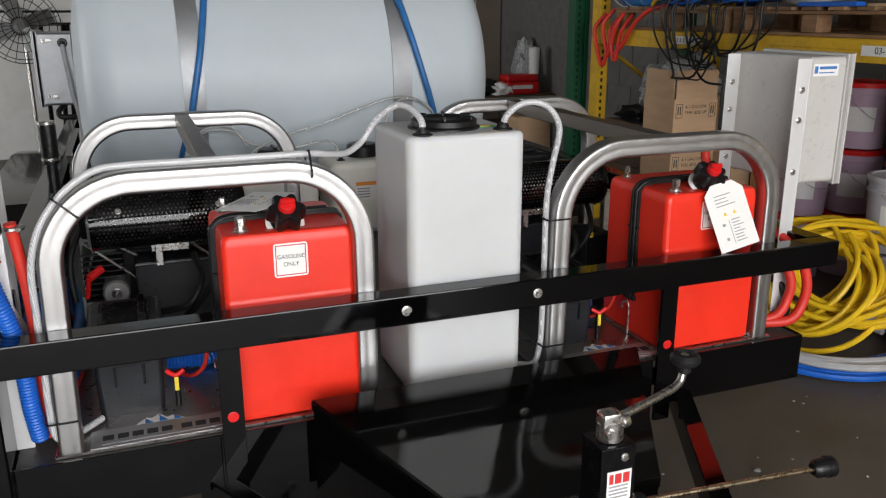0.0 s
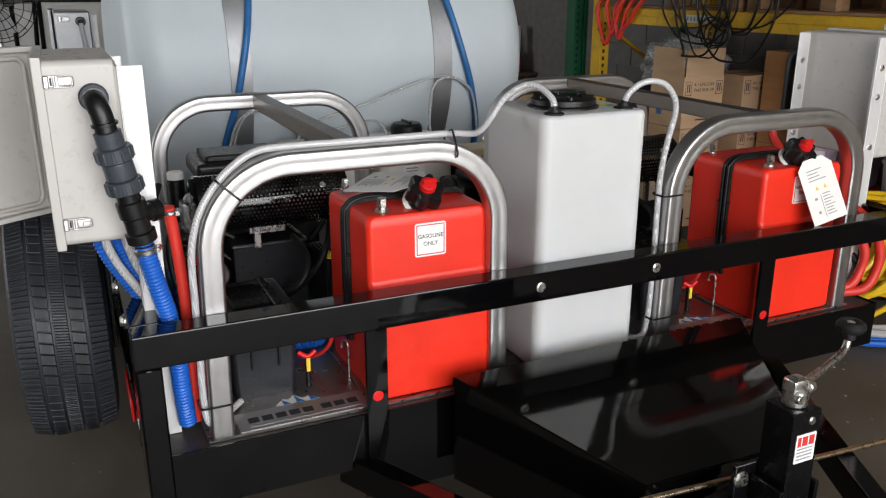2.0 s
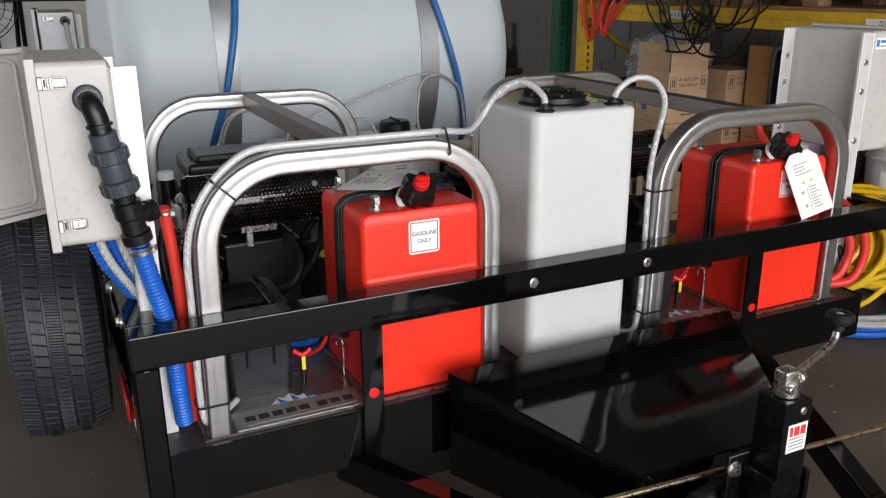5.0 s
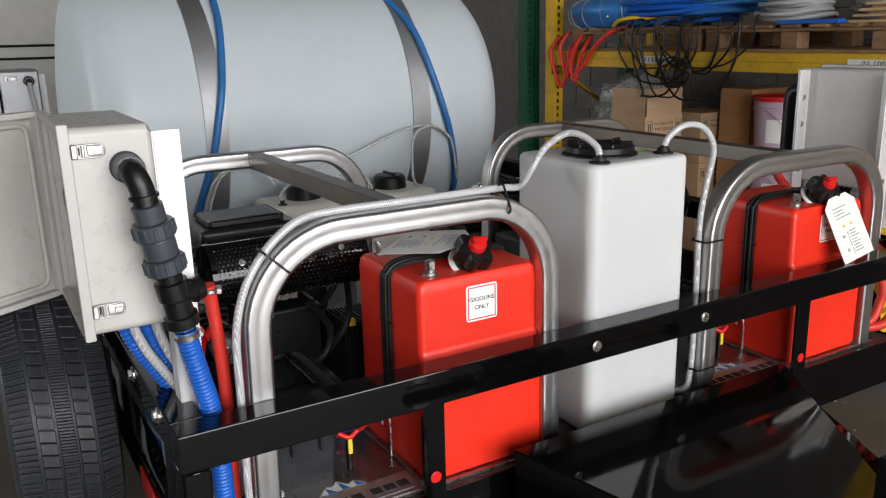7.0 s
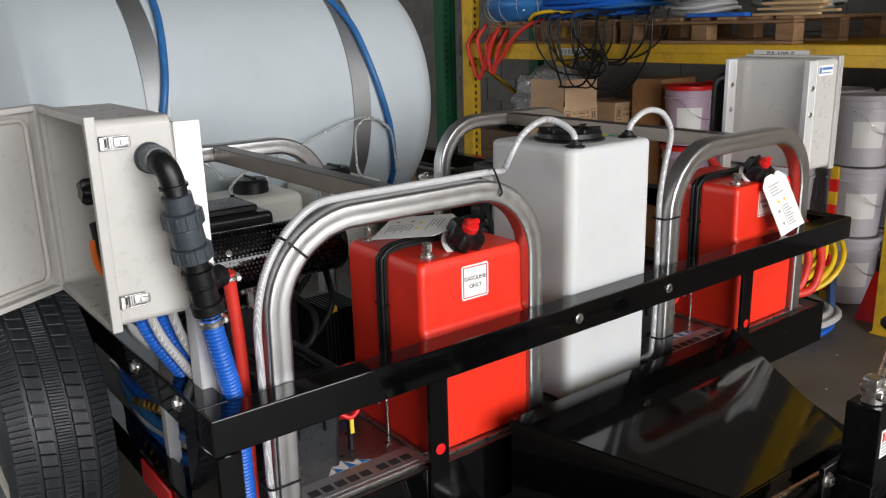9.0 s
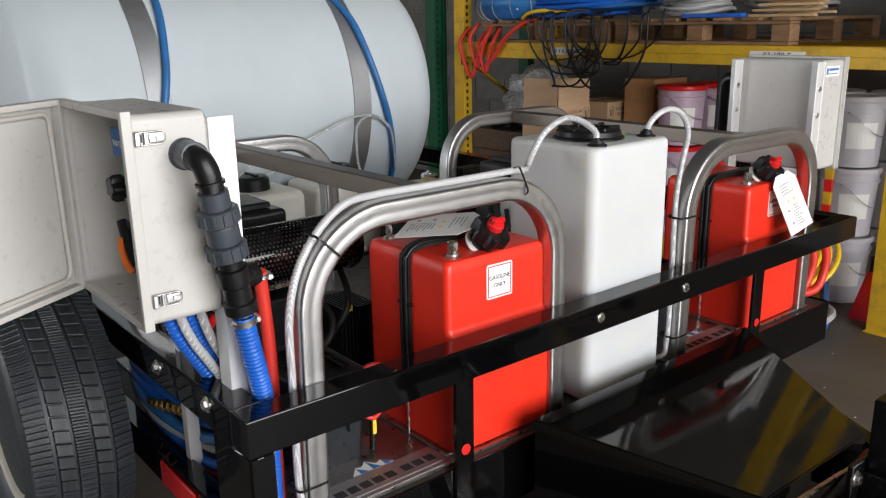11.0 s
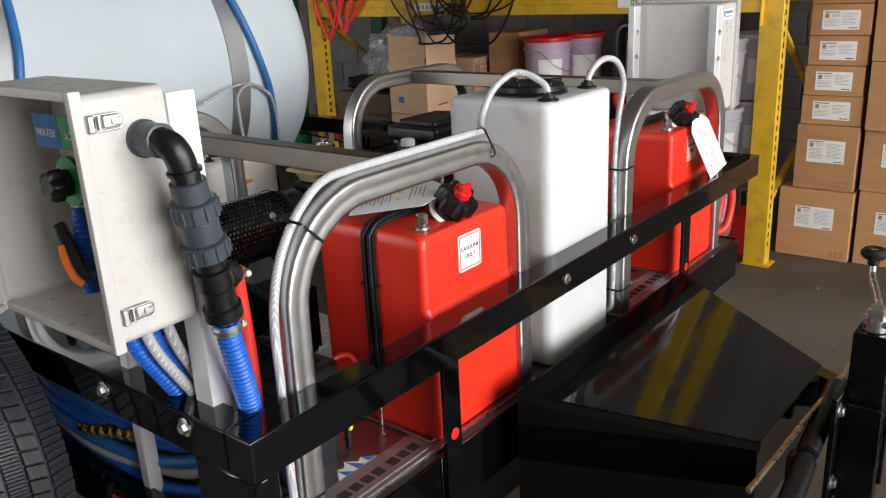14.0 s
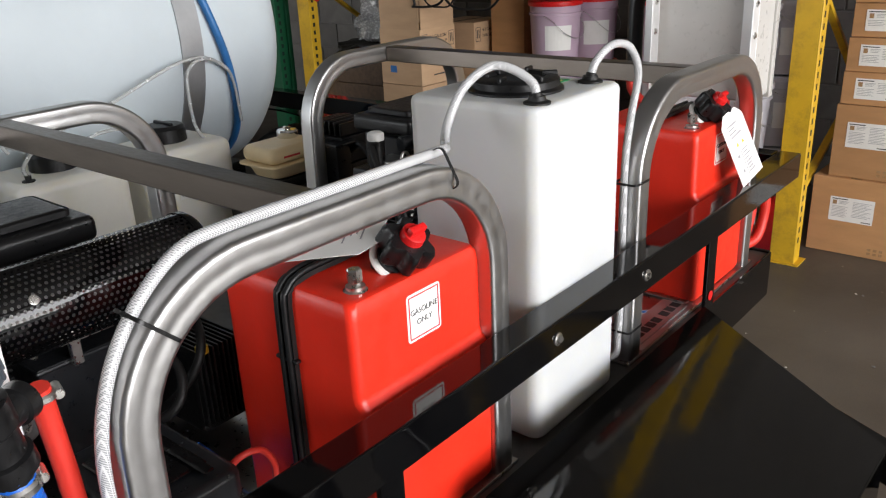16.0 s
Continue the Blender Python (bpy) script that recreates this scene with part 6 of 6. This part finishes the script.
# ---------------------------------------------------------------- cartons
def carton(x0, x1, y0, y1, z0, z1, label, style, mat=None, side="x", flaps=False):
    """A taped carton; style: sticker, arrows, plain. side: the face that is printed (x or y, towards the minus)."""
    c = thing("carton", ((x0 + x1) / 2, (y0 + y1) / 2, z0), label, "carton", "cardboard cartons")
    mat = mat or cardboard
    part("body", box(x0, x1, y0, y1, z0 + 0.001, z1, 0.004, 2), mat, c)
    if flaps:
        h = 0.17
        part("flap", box(x0, x0 + 0.004, y0 + 0.01, y1 - 0.01, z1 - 0.002, z1 + h, 0.001, 1), mat, c)
        part("flap", box(x0 + 0.01, x1 - 0.01, y0, y0 + 0.004, z1 - 0.002, z1 + h, 0.001, 1), mat, c)
        part("flap", box(x1 - 0.004, x1, y0 + 0.01, y1 - 0.01, z1 - 0.002, z1 + h * 0.9, 0.001, 1), mat, c)
    else:
        ym = (y0 + y1) / 2
        part("tape", boxes((x0 + 0.01, x1 - 0.01, ym - 0.024, ym + 0.024, z1, z1 + 0.0008), bev=0), tape, c, smooth=False)
        part("lid_seam", box(x0 + 0.004, x1 - 0.004, ym - 0.001, ym + 0.001, z1 + 0.0008, z1 + 0.0014, 0), ink, c, smooth=False)
    if side == "x":
        m = Matrix(((0, 0, -1, x0), (-1, 0, 0, (y0 + y1) / 2), (0, 1, 0, z0), (0, 0, 0, 1)))
        w = y1 - y0
    else:
        m = Matrix(((1, 0, 0, (x0 + x1) / 2), (0, 0, -1, y0), (0, 1, 0, z0), (0, 0, 0, 1)))
        w = x1 - x0
    h = z1 - z0
    if style == "sticker":
        sw, sh = min(0.19, w * 0.62), min(0.115, h * 0.62)
        cy = h * 0.60 if h > 0.2 else h * 0.5
        s = box(-sw / 2, sw / 2, cy - sh / 2, cy + sh / 2, 0.0004, 0.0014, 0)
        bmesh.ops.transform(s, matrix=m, verts=s.verts)
        bmesh.ops.recalc_face_normals(s, faces=s.faces)
        lb = part("shipping_label", s, paper, c, "white printed shipping label", smooth=False)
        top = cy + sh / 2
        bars("heading", [(-sw / 2 + 0.008, -sw / 2 + 0.075, top - 0.011, top - 0.007)], m @ pose(0, 0, 0.0014), ink, lb)
        bars("footer_mark", [(sw / 2 - 0.048, sw / 2 - 0.008, top - sh + 0.006, top - sh + 0.010)], m @ pose(0, 0, 0.0014), ink, lb)
        rows = [(-sw / 2 + 0.040, -sw / 2 + 0.082 - 0.006 * (k % 3), top - 0.020 - 0.006 * k, top - 0.0182 - 0.006 * k) for k in range(3)]
        rows += [(-sw / 2 + 0.010, -sw / 2 + 0.078 - 0.009 * (k % 2), top - 0.046 - 0.007 * k, top - 0.0442 - 0.007 * k) for k in range(int((sh - 0.055) / 0.007))]
        rows += [(0.004, sw / 2 - 0.012 - 0.011 * (k % 3), top - 0.018 - 0.007 * k, top - 0.0162 - 0.007 * k) for k in range(int((sh - 0.035) / 0.007))]
        bars("small_print", rows, m @ pose(0, 0, 0.0014), grey_ink, lb)
        bars("label_emblem", [(-sw / 2 + 0.012, -sw / 2 + 0.030, top - 0.036, top - 0.016)], m @ pose(0, 0, 0.0014), tape, lb)
        if h > 0.25:
            bars("carton_mark", [(w / 2 - 0.09 + 0.025 * (k % 3), w / 2 - 0.075 + 0.025 * (k % 3), 0.02 + 0.018 * (k // 3), 0.032 + 0.018 * (k // 3)) for k in range(6)], m @ pose(0, 0, 0.0004), tape, c)
    elif style == "arrows":
        for x in (-w * 0.38, w * 0.38):
            bars("arrow_mark", [(x - 0.024, x + 0.024, h - 0.115, h - 0.112), (x - 0.024, x + 0.024, h - 0.033, h - 0.030), (x - 0.024, x - 0.021, h - 0.112, h - 0.033), (x + 0.021, x + 0.024, h - 0.112, h - 0.033),
                     (x - 0.012, x - 0.004, h - 0.095, h - 0.045), (x + 0.004, x + 0.012, h - 0.095, h - 0.045)], m @ pose(0, 0, 0.0004), ink, c)
        bars("small_print", [(-0.05, 0.05, 0.05, 0.058)], m @ pose(0, 0, 0.0004), ink, c)
        for word, dz in (("4-1 GALLON", 0.050), ("THIS SIDE UP", 0.085)):
            writing("lettering", word, 0.028, m @ pose(0, h - dz, 0.0008), ink, c)
    return c


for z0, z1, y0, y1, dx in ((0, 0.365, 1.725, 2.085, -0.02), (0.366, 0.698, 1.738, 2.030, 0.0), (0.699, 0.845, 1.738, 2.022, 0.01), (0.846, 0.992, 1.742, 2.016, 0.0), (0.993, 1.137, 1.740, 2.014, 0.015), (1.138, 1.285, 1.736, 2.010, 0.0), (1.286, 1.432, 1.736, 2.010, 0.0), (1.433, 1.579, 1.738, 2.012, 0.01), (1.58, 1.726, 1.736, 2.010, 0.0)):
    carton(3.42 + dx, 3.80 + dx, y0, y1, z0, z1, "brown carton with a white shipping label in a stack", "sticker")
for z0, z1, y0, y1, dx in ((0, 0.378, 1.345, 1.705, 0.0), (0.379, 0.688, 1.35, 1.715, 0.02), (0.689, 1.018, 1.345, 1.715, -0.01), (1.019, 1.345, 1.35, 1.72, 0.0), (1.346, 1.672, 1.345, 1.715, 0.01)):
    carton(3.42 + dx, 3.80 + dx, y0, y1, z0, z1, "brown carton with a white shipping label in a stack", "sticker")
for z0, z1 in ((0, 0.36), (0.361, 0.72), (0.721, 1.08)):
    carton(3.44, 3.80, 0.95, 1.32, z0, z1, "brown carton with a white shipping label in a stack", "sticker")
for k in range(3):
    carton(3.10, 3.42, 4.225, 4.545, 0.325 * k, 0.324 + 0.325 * k, "pale brown carton marked this side up" if k < 2 else "pale brown carton with its top flaps standing open", "arrows", cardboard_pale, "y", k == 2)
    carton(3.50, 3.82, 4.14, 4.45, 0.325 * k, 0.324 + 0.325 * k, "pale brown carton marked this side up", "arrows", cardboard_pale, "y")
carton(3.62, 3.98, 3.86, 4.10, 0.0, 0.56, "tall dark brown carton behind the buckets", "plain", None, "y")
carton(3.62, 3.98, 3.86, 4.10, 0.561, 1.13, "tall dark brown carton behind the buckets", "plain", None, "y")
tagged(part("blue_sticker", box(3.0985, 3.0995, 4.42, 4.47, 0.72, 0.76, 0), blue_ink, None, smooth=False), "small blue sticker on a carton", "sticker")


# ---------------------------------------------------------------- buckets
def bucket(x, y, z, mat, lid, label):
    b = thing("bucket", (x, y, z), label, "bucket", "stacked plastic buckets")
    m = pose(x, y, z)
    part("pail", lathe([(0.122, 0), (0.127, 0.004), (0.142, 0.285), (0.150, 0.287), (0.150, 0.300), (0.143, 0.302), (0.145, 0.346)], m, 36), mat, b)
    part("lid", lathe([(0.152, 0.338), (0.155, 0.342), (0.155, 0.360), (0.150, 0.366), (0.135, 0.366), (0.132, 0.360), (0.0, 0.360)], m, 36), lid, b, "red snap lid" if lid is red_cap else "pale snap lid")
    arc = [m @ Vector((-0.148 * math.cos(a), -0.02 - 0.135 * abs(math.sin(a)) ** 0.6 * 0.98, 0.29 - 0.13 * math.sin(a))) for a in [math.pi * i / 14 for i in range(15)]]
    part("bail", sweep(arc, 0.002), zinc, b, "thin wire handle")
    lb = bmesh.new()
    for i in range(8):
        a0, a1 = radians(188 + 8 * i), radians(196 + 8 * i)
        vs = [lb.verts.new(m @ Vector((r * math.cos(a), r * math.sin(a), zz))) for a, zz, r in ((a0, 0.10, 0.1335), (a1, 0.10, 0.1335), (a1, 0.235, 0.1408), (a0, 0.235, 0.1408))]
        lb.faces.new(vs)
    part("label", lb, paper, b, "white printed label")
    return b


LILAC = "lilac plastic bucket with a red lid in a stack"
for x, y in ((3.58, 3.62), (3.88, 3.55), (3.78, 3.06)):
    for k in range(3):
        bucket(x, y, 0.0005 + 0.3725 * k, bucket_plastic, red_cap, LILAC)
for x, y, n in ((3.56, 2.52, 3), (3.90, 2.44, 3), (3.42, 2.84, 2), (3.80, 2.76, 3)):
    for k in range(n):
        bucket(x, y, 0.0005 + 0.3725 * k, pale_bucket, pale_bucket, "pale grey plastic bucket with a pale lid in a stack")

# ---------------------------------------------------------------- hoses on the floor, small tools
lean = pose(0, 0, 0, 0, -62, 0)
for k, (cx, cy, cz, mat, seed) in enumerate(((2.94, 2.80, 0.30, yellow_hose, 31), (2.86, 2.72, 0.26, yellow_hose, 32), (2.98, 2.62, 0.33, yellow_hose, 33))):
    coil("hose_coil", cx, cy, cz, 0.25, 0.28, 8, 0.0125, mat, "bright yellow hose coils heaped before the rack", seed, 0.12, lean=pose(0, 0, 0, 6, -52 + 6 * k, 8 * k), spread=0.05, group="hose heap")
coil("hose_coil", 2.90, 2.74, 0.002, 0.40, 0.42, 4, 0.015, blue_hose, "blue hose lying in loops on the floor", 41, 0.02, group="hose heap")
coil("hose_coil", 2.88, 2.66, 0.03, 0.36, 0.38, 4, 0.017, grey_hose, "grey ribbed hose lying in loops on the floor", 42, 0.03, group="hose heap")
js = thing("jack_stand", (3.44, 2.30, 0.0), "red steel jack stand on the floor", "jack stand")
part("stand_base", prism([(3.27, 2.19), (3.42, 2.19), (3.42, 2.32), (3.27, 2.32)], 0.0, 0.25, top=[(3.33, 2.23), (3.37, 2.23), (3.37, 2.27), (3.33, 2.27)]), red_cap, js, smooth=False)
part("stand_post", box(3.335, 3.365, 2.235, 2.265, 0.245, 0.33, 0.003), dark_engine, js)
tagged(part("prop_bar", sweep([(3.10, 2.36, 0.02), (3.26, 2.46, 0.26)], rounded(0.07, 0.03, 0.006, 2)), blue_tool), "dark blue steel bar leaning by the jack stand", "steel bar")
crate = thing("storage_crate", (3.5, 4.9, 0.0), "dark brown wooden crate with sheeting on top", "crate")
for k in range(5):
    part("crate_board", box(3.22, 3.24, 4.66, 5.18, 0.15 * k + 0.001, 0.15 * k + 0.147, 0.003), dark_wood, crate)
part("crate_body", box(3.241, 3.95, 4.66, 5.18, 0.0, 0.745, 0.003), dark_wood, crate)


def crumple(x0, x1, y0, y1, z0, h, seed, mat, name, label, cat):
    """A heap of crumpled sheeting."""
    bm = bmesh.new()
    bmesh.ops.create_icosphere(bm, subdivisions=4, radius=1)
    off = Vector((seed * 3.1, seed * 1.7, 0))
    for v in bm.verts:
        d = 1 + 0.45 * noise.noise(v.co * 1.6 + off) + 0.22 * noise.noise(v.co * 4.5 + off) + 0.10 * noise.noise(v.co * 11 + off)
        c = v.co * d
        v.co = ((x0 + x1) / 2 + c.x * (x1 - x0) / 2, (y0 + y1) / 2 + c.y * (y1 - y0) / 2, z0 + max(0.0, (c.z + 0.55)) / 1.6 * h)
    return tagged(part(name, bm, mat), label, cat)


crumple(3.24, 3.75, 4.68, 5.15, 0.747, 0.13, 1, black_rubber, "black_bag", "shiny black plastic bag on the crate", "bag")
crumple(3.35, 3.95, 4.66, 5.16, 0.83, 0.34, 2, stretch_film, "plastic_sheeting", "crumpled clear plastic sheeting on the crate", "sheeting")

# ---------------------------------------------------------------- far end of the workshop
bench = thing("workbench", (3.9, 8.6, 0.0), "cluttered dark wooden workbench at the back wall", "workbench")
part("bench_top", box(2.9, 4.40, 8.15, 9.2, 0.56, 0.60, 0.004), dark_wood, bench)
for x in (2.95, 4.28):
    for y in (8.2, 9.08):
        part("leg", box(x, x + 0.08, y, y + 0.08, 0, 0.559, 0.004), dark_wood, bench)
part("bench_shelf", box(2.96, 4.36, 8.25, 9.1, 0.20, 0.23, 0.003), dark_wood, bench)
tc = thing("tool_case", (4.05, 8.35, 0.60), "red plastic tool case on the workbench", "tool case")
part("case_body", moulded(4.05, 8.35, 0.602, 0.735, 0.40, 0.26, 0.03, 0.02), red_cap, tc)
part("case_lid", moulded(4.05, 8.35, 0.7355, 0.81, 0.38, 0.24, 0.03, 0.03), red_cap, tc)
part("case_mark", box(3.92, 4.16, 8.2185, 8.2195, 0.66, 0.70, 0), paper, tc, smooth=False)
crumple(3.35, 3.85, 8.25, 8.6, 0.602, 0.16, 3, black_rubber, "rag_heap", "heap of dark rags and parts on the workbench", "clutter")
crumple(3.70, 3.95, 8.2, 8.4, 0.602, 0.12, 5, paper, "paper_heap", "crumpled white paper on the workbench", "paper")
crumple(4.18, 4.40, 8.5, 8.9, 0.602, 0.62, 4, stretch_film, "plastic_sheeting", "tall crumpled clear plastic sheeting on the workbench", "sheeting")
pf = thing("picture_frame", (3.62, 8.9, 0.60), "dark framed board standing on the workbench", "frame")
part("frame_border", boxes((3.38, 3.80, 8.88, 8.91, 0.601, 0.64), (3.38, 3.80, 8.88, 8.91, 1.28, 1.32), (3.38, 3.42, 8.88, 8.91, 0.6405, 1.2795), (3.76, 3.80, 8.88, 8.91, 0.6405, 1.2795)), black_plastic, pf)
part("frame_panel", box(3.42, 3.76, 8.89, 8.90, 0.64, 1.28, 0), back_wall_brown, pf, smooth=False)
tagged(part("cup", lathe([(0.05, 0), (0.055, 0.004), (0.06, 0.25), (0.062, 0.28), (0.05, 0.28)], pose(4.22, 8.32, 0.812), 20), paper), "white paper cup on the tool case", "cup")
tagged(part("wall_cable", sweep(smooth_line([(4.05, 9.59, 1.9), (4.05, 9.585, 1.5), (4.02, 9.56, 1.2), (3.95, 9.5, 0.9), (3.9, 9.3, 0.61)], 6), 0.008), grey_hose), "grey cable hanging down the back wall", "cable")
carton(3.05, 3.40, 6.3, 6.62, 0.0, 0.30, "brown carton on the floor behind the green upright", "plain", cardboard_pale)
carton(3.06, 3.38, 6.32, 6.60, 0.301, 0.62, "brown carton with a yellow label behind the green upright", "plain", cardboard_pale)

fan = thing("pedestal_fan", (-0.86, 8.95, 0.0), "black wire-cage pedestal fan on a stand", "fan")
part("stand_base", lathe([(0.26, 0), (0.26, 0.02), (0.05, 0.05)], pose(-0.86, 9.0, 0), 28), black_satin, fan)
part("stand_pole", rod((-0.86, 9.0, 0.04), (-0.86, 9.0, 1.32), 0.02), zinc, fan)
part("motor", rod((-0.86, 8.88, 1.36), (-0.86, 9.08, 1.36), 0.075, 24), black_plastic, fan)
cage = bmesh.new()
for r in (0.08, 0.16, 0.24, 0.31, 0.345):
    add(cage, sweep([(-0.86 + r * math.cos(a), 8.83 - 0.05 * (1 - r / 0.345), 1.36 + r * math.sin(a)) for a in [2 * math.pi * i / 40 for i in range(40)]], 0.004, closed=True))
for k in range(24):
    a = 2 * math.pi * k / 24
    add(cage, rod((-0.86 + 0.06 * math.cos(a), 8.785, 1.36 + 0.06 * math.sin(a)), (-0.86 + 0.345 * math.cos(a), 8.83, 1.36 + 0.345 * math.sin(a)), 0.003, 6))
tagged(part("cage", cage, black_satin, fan, "black wire cage"), kind="stuff")
for k in range(4):
    part("blade", box(0.03, 0.29, -0.075, 0.075, -0.004, 0.004, 0.002, 1, Matrix.Translation((-0.86, 8.87, 1.36)) @ pose(0, 0, 0, 90, 0, 0) @ pose(0, 0, 0, 0, 0, 90 * k + 20) @ pose(0, 0, 0, 25, 0, 0)), cast_metal, fan)
for k, z in enumerate((1.50, 1.38)):
    tagged(part("wall_cable", rod((-5.5, 9.585, z), (0.9, 9.585, z - 0.02), 0.012, 8), black_cable), "black cable run along the white wall", "cable", "cables on the wall")
for x, lean_x in ((-0.62, 0.08), (-0.70, -0.05), (-0.52, 0.02)):
    tagged(part("pipe", rod((x, 8.7, 0.0), (x + lean_x, 9.5, 1.35), 0.022), black_satin), "dark steel pipe leaning at the wall", "pipe", "pipes at the wall")

# concrete crumbs and litter on the floor
rng = random.Random(77)
for k in range(110):
    x, y = rng.uniform(1.3, 3.2), rng.uniform(0.7, 2.6)
    if k > 60:
        x, y = rng.uniform(-0.5, 0.4), rng.uniform(1.0, 1.7)
    s = rng.uniform(0.003, 0.007) if k % 5 else rng.uniform(0.008, 0.016)
    bm = bmesh.new()
    bmesh.ops.create_icosphere(bm, subdivisions=1, radius=s)
    for v in bm.verts:
        v.co = Vector((x, y, s * 0.4)) + Vector((v.co.x * rng.uniform(0.7, 1.5), v.co.y * rng.uniform(0.7, 1.5), v.co.z * 0.45))
    tagged(part("debris", bm, mortar_mat if k % 3 else paper, None, smooth=False), "small crumb of grit on the floor", "debris", "grit on the floor")

# ---------------------------------------------------------------- wall blocks, last
block = bpy.data.meshes.new("block")
bm = box(-0.006, 0.006, -0.195, 0.195, -0.095, 0.095, 0.003)
bm.to_mesh(block)
bm.free()
block.materials.append(block_mat)
for row in range(11):
    for col in range(16):
        y = 1.1 + 0.40 * col + (0.2 if row % 2 else 0)
        b = new("block", block)
        b.parent = wall_right
        b.location = (4.416, y, 0.10 + 0.20 * row)
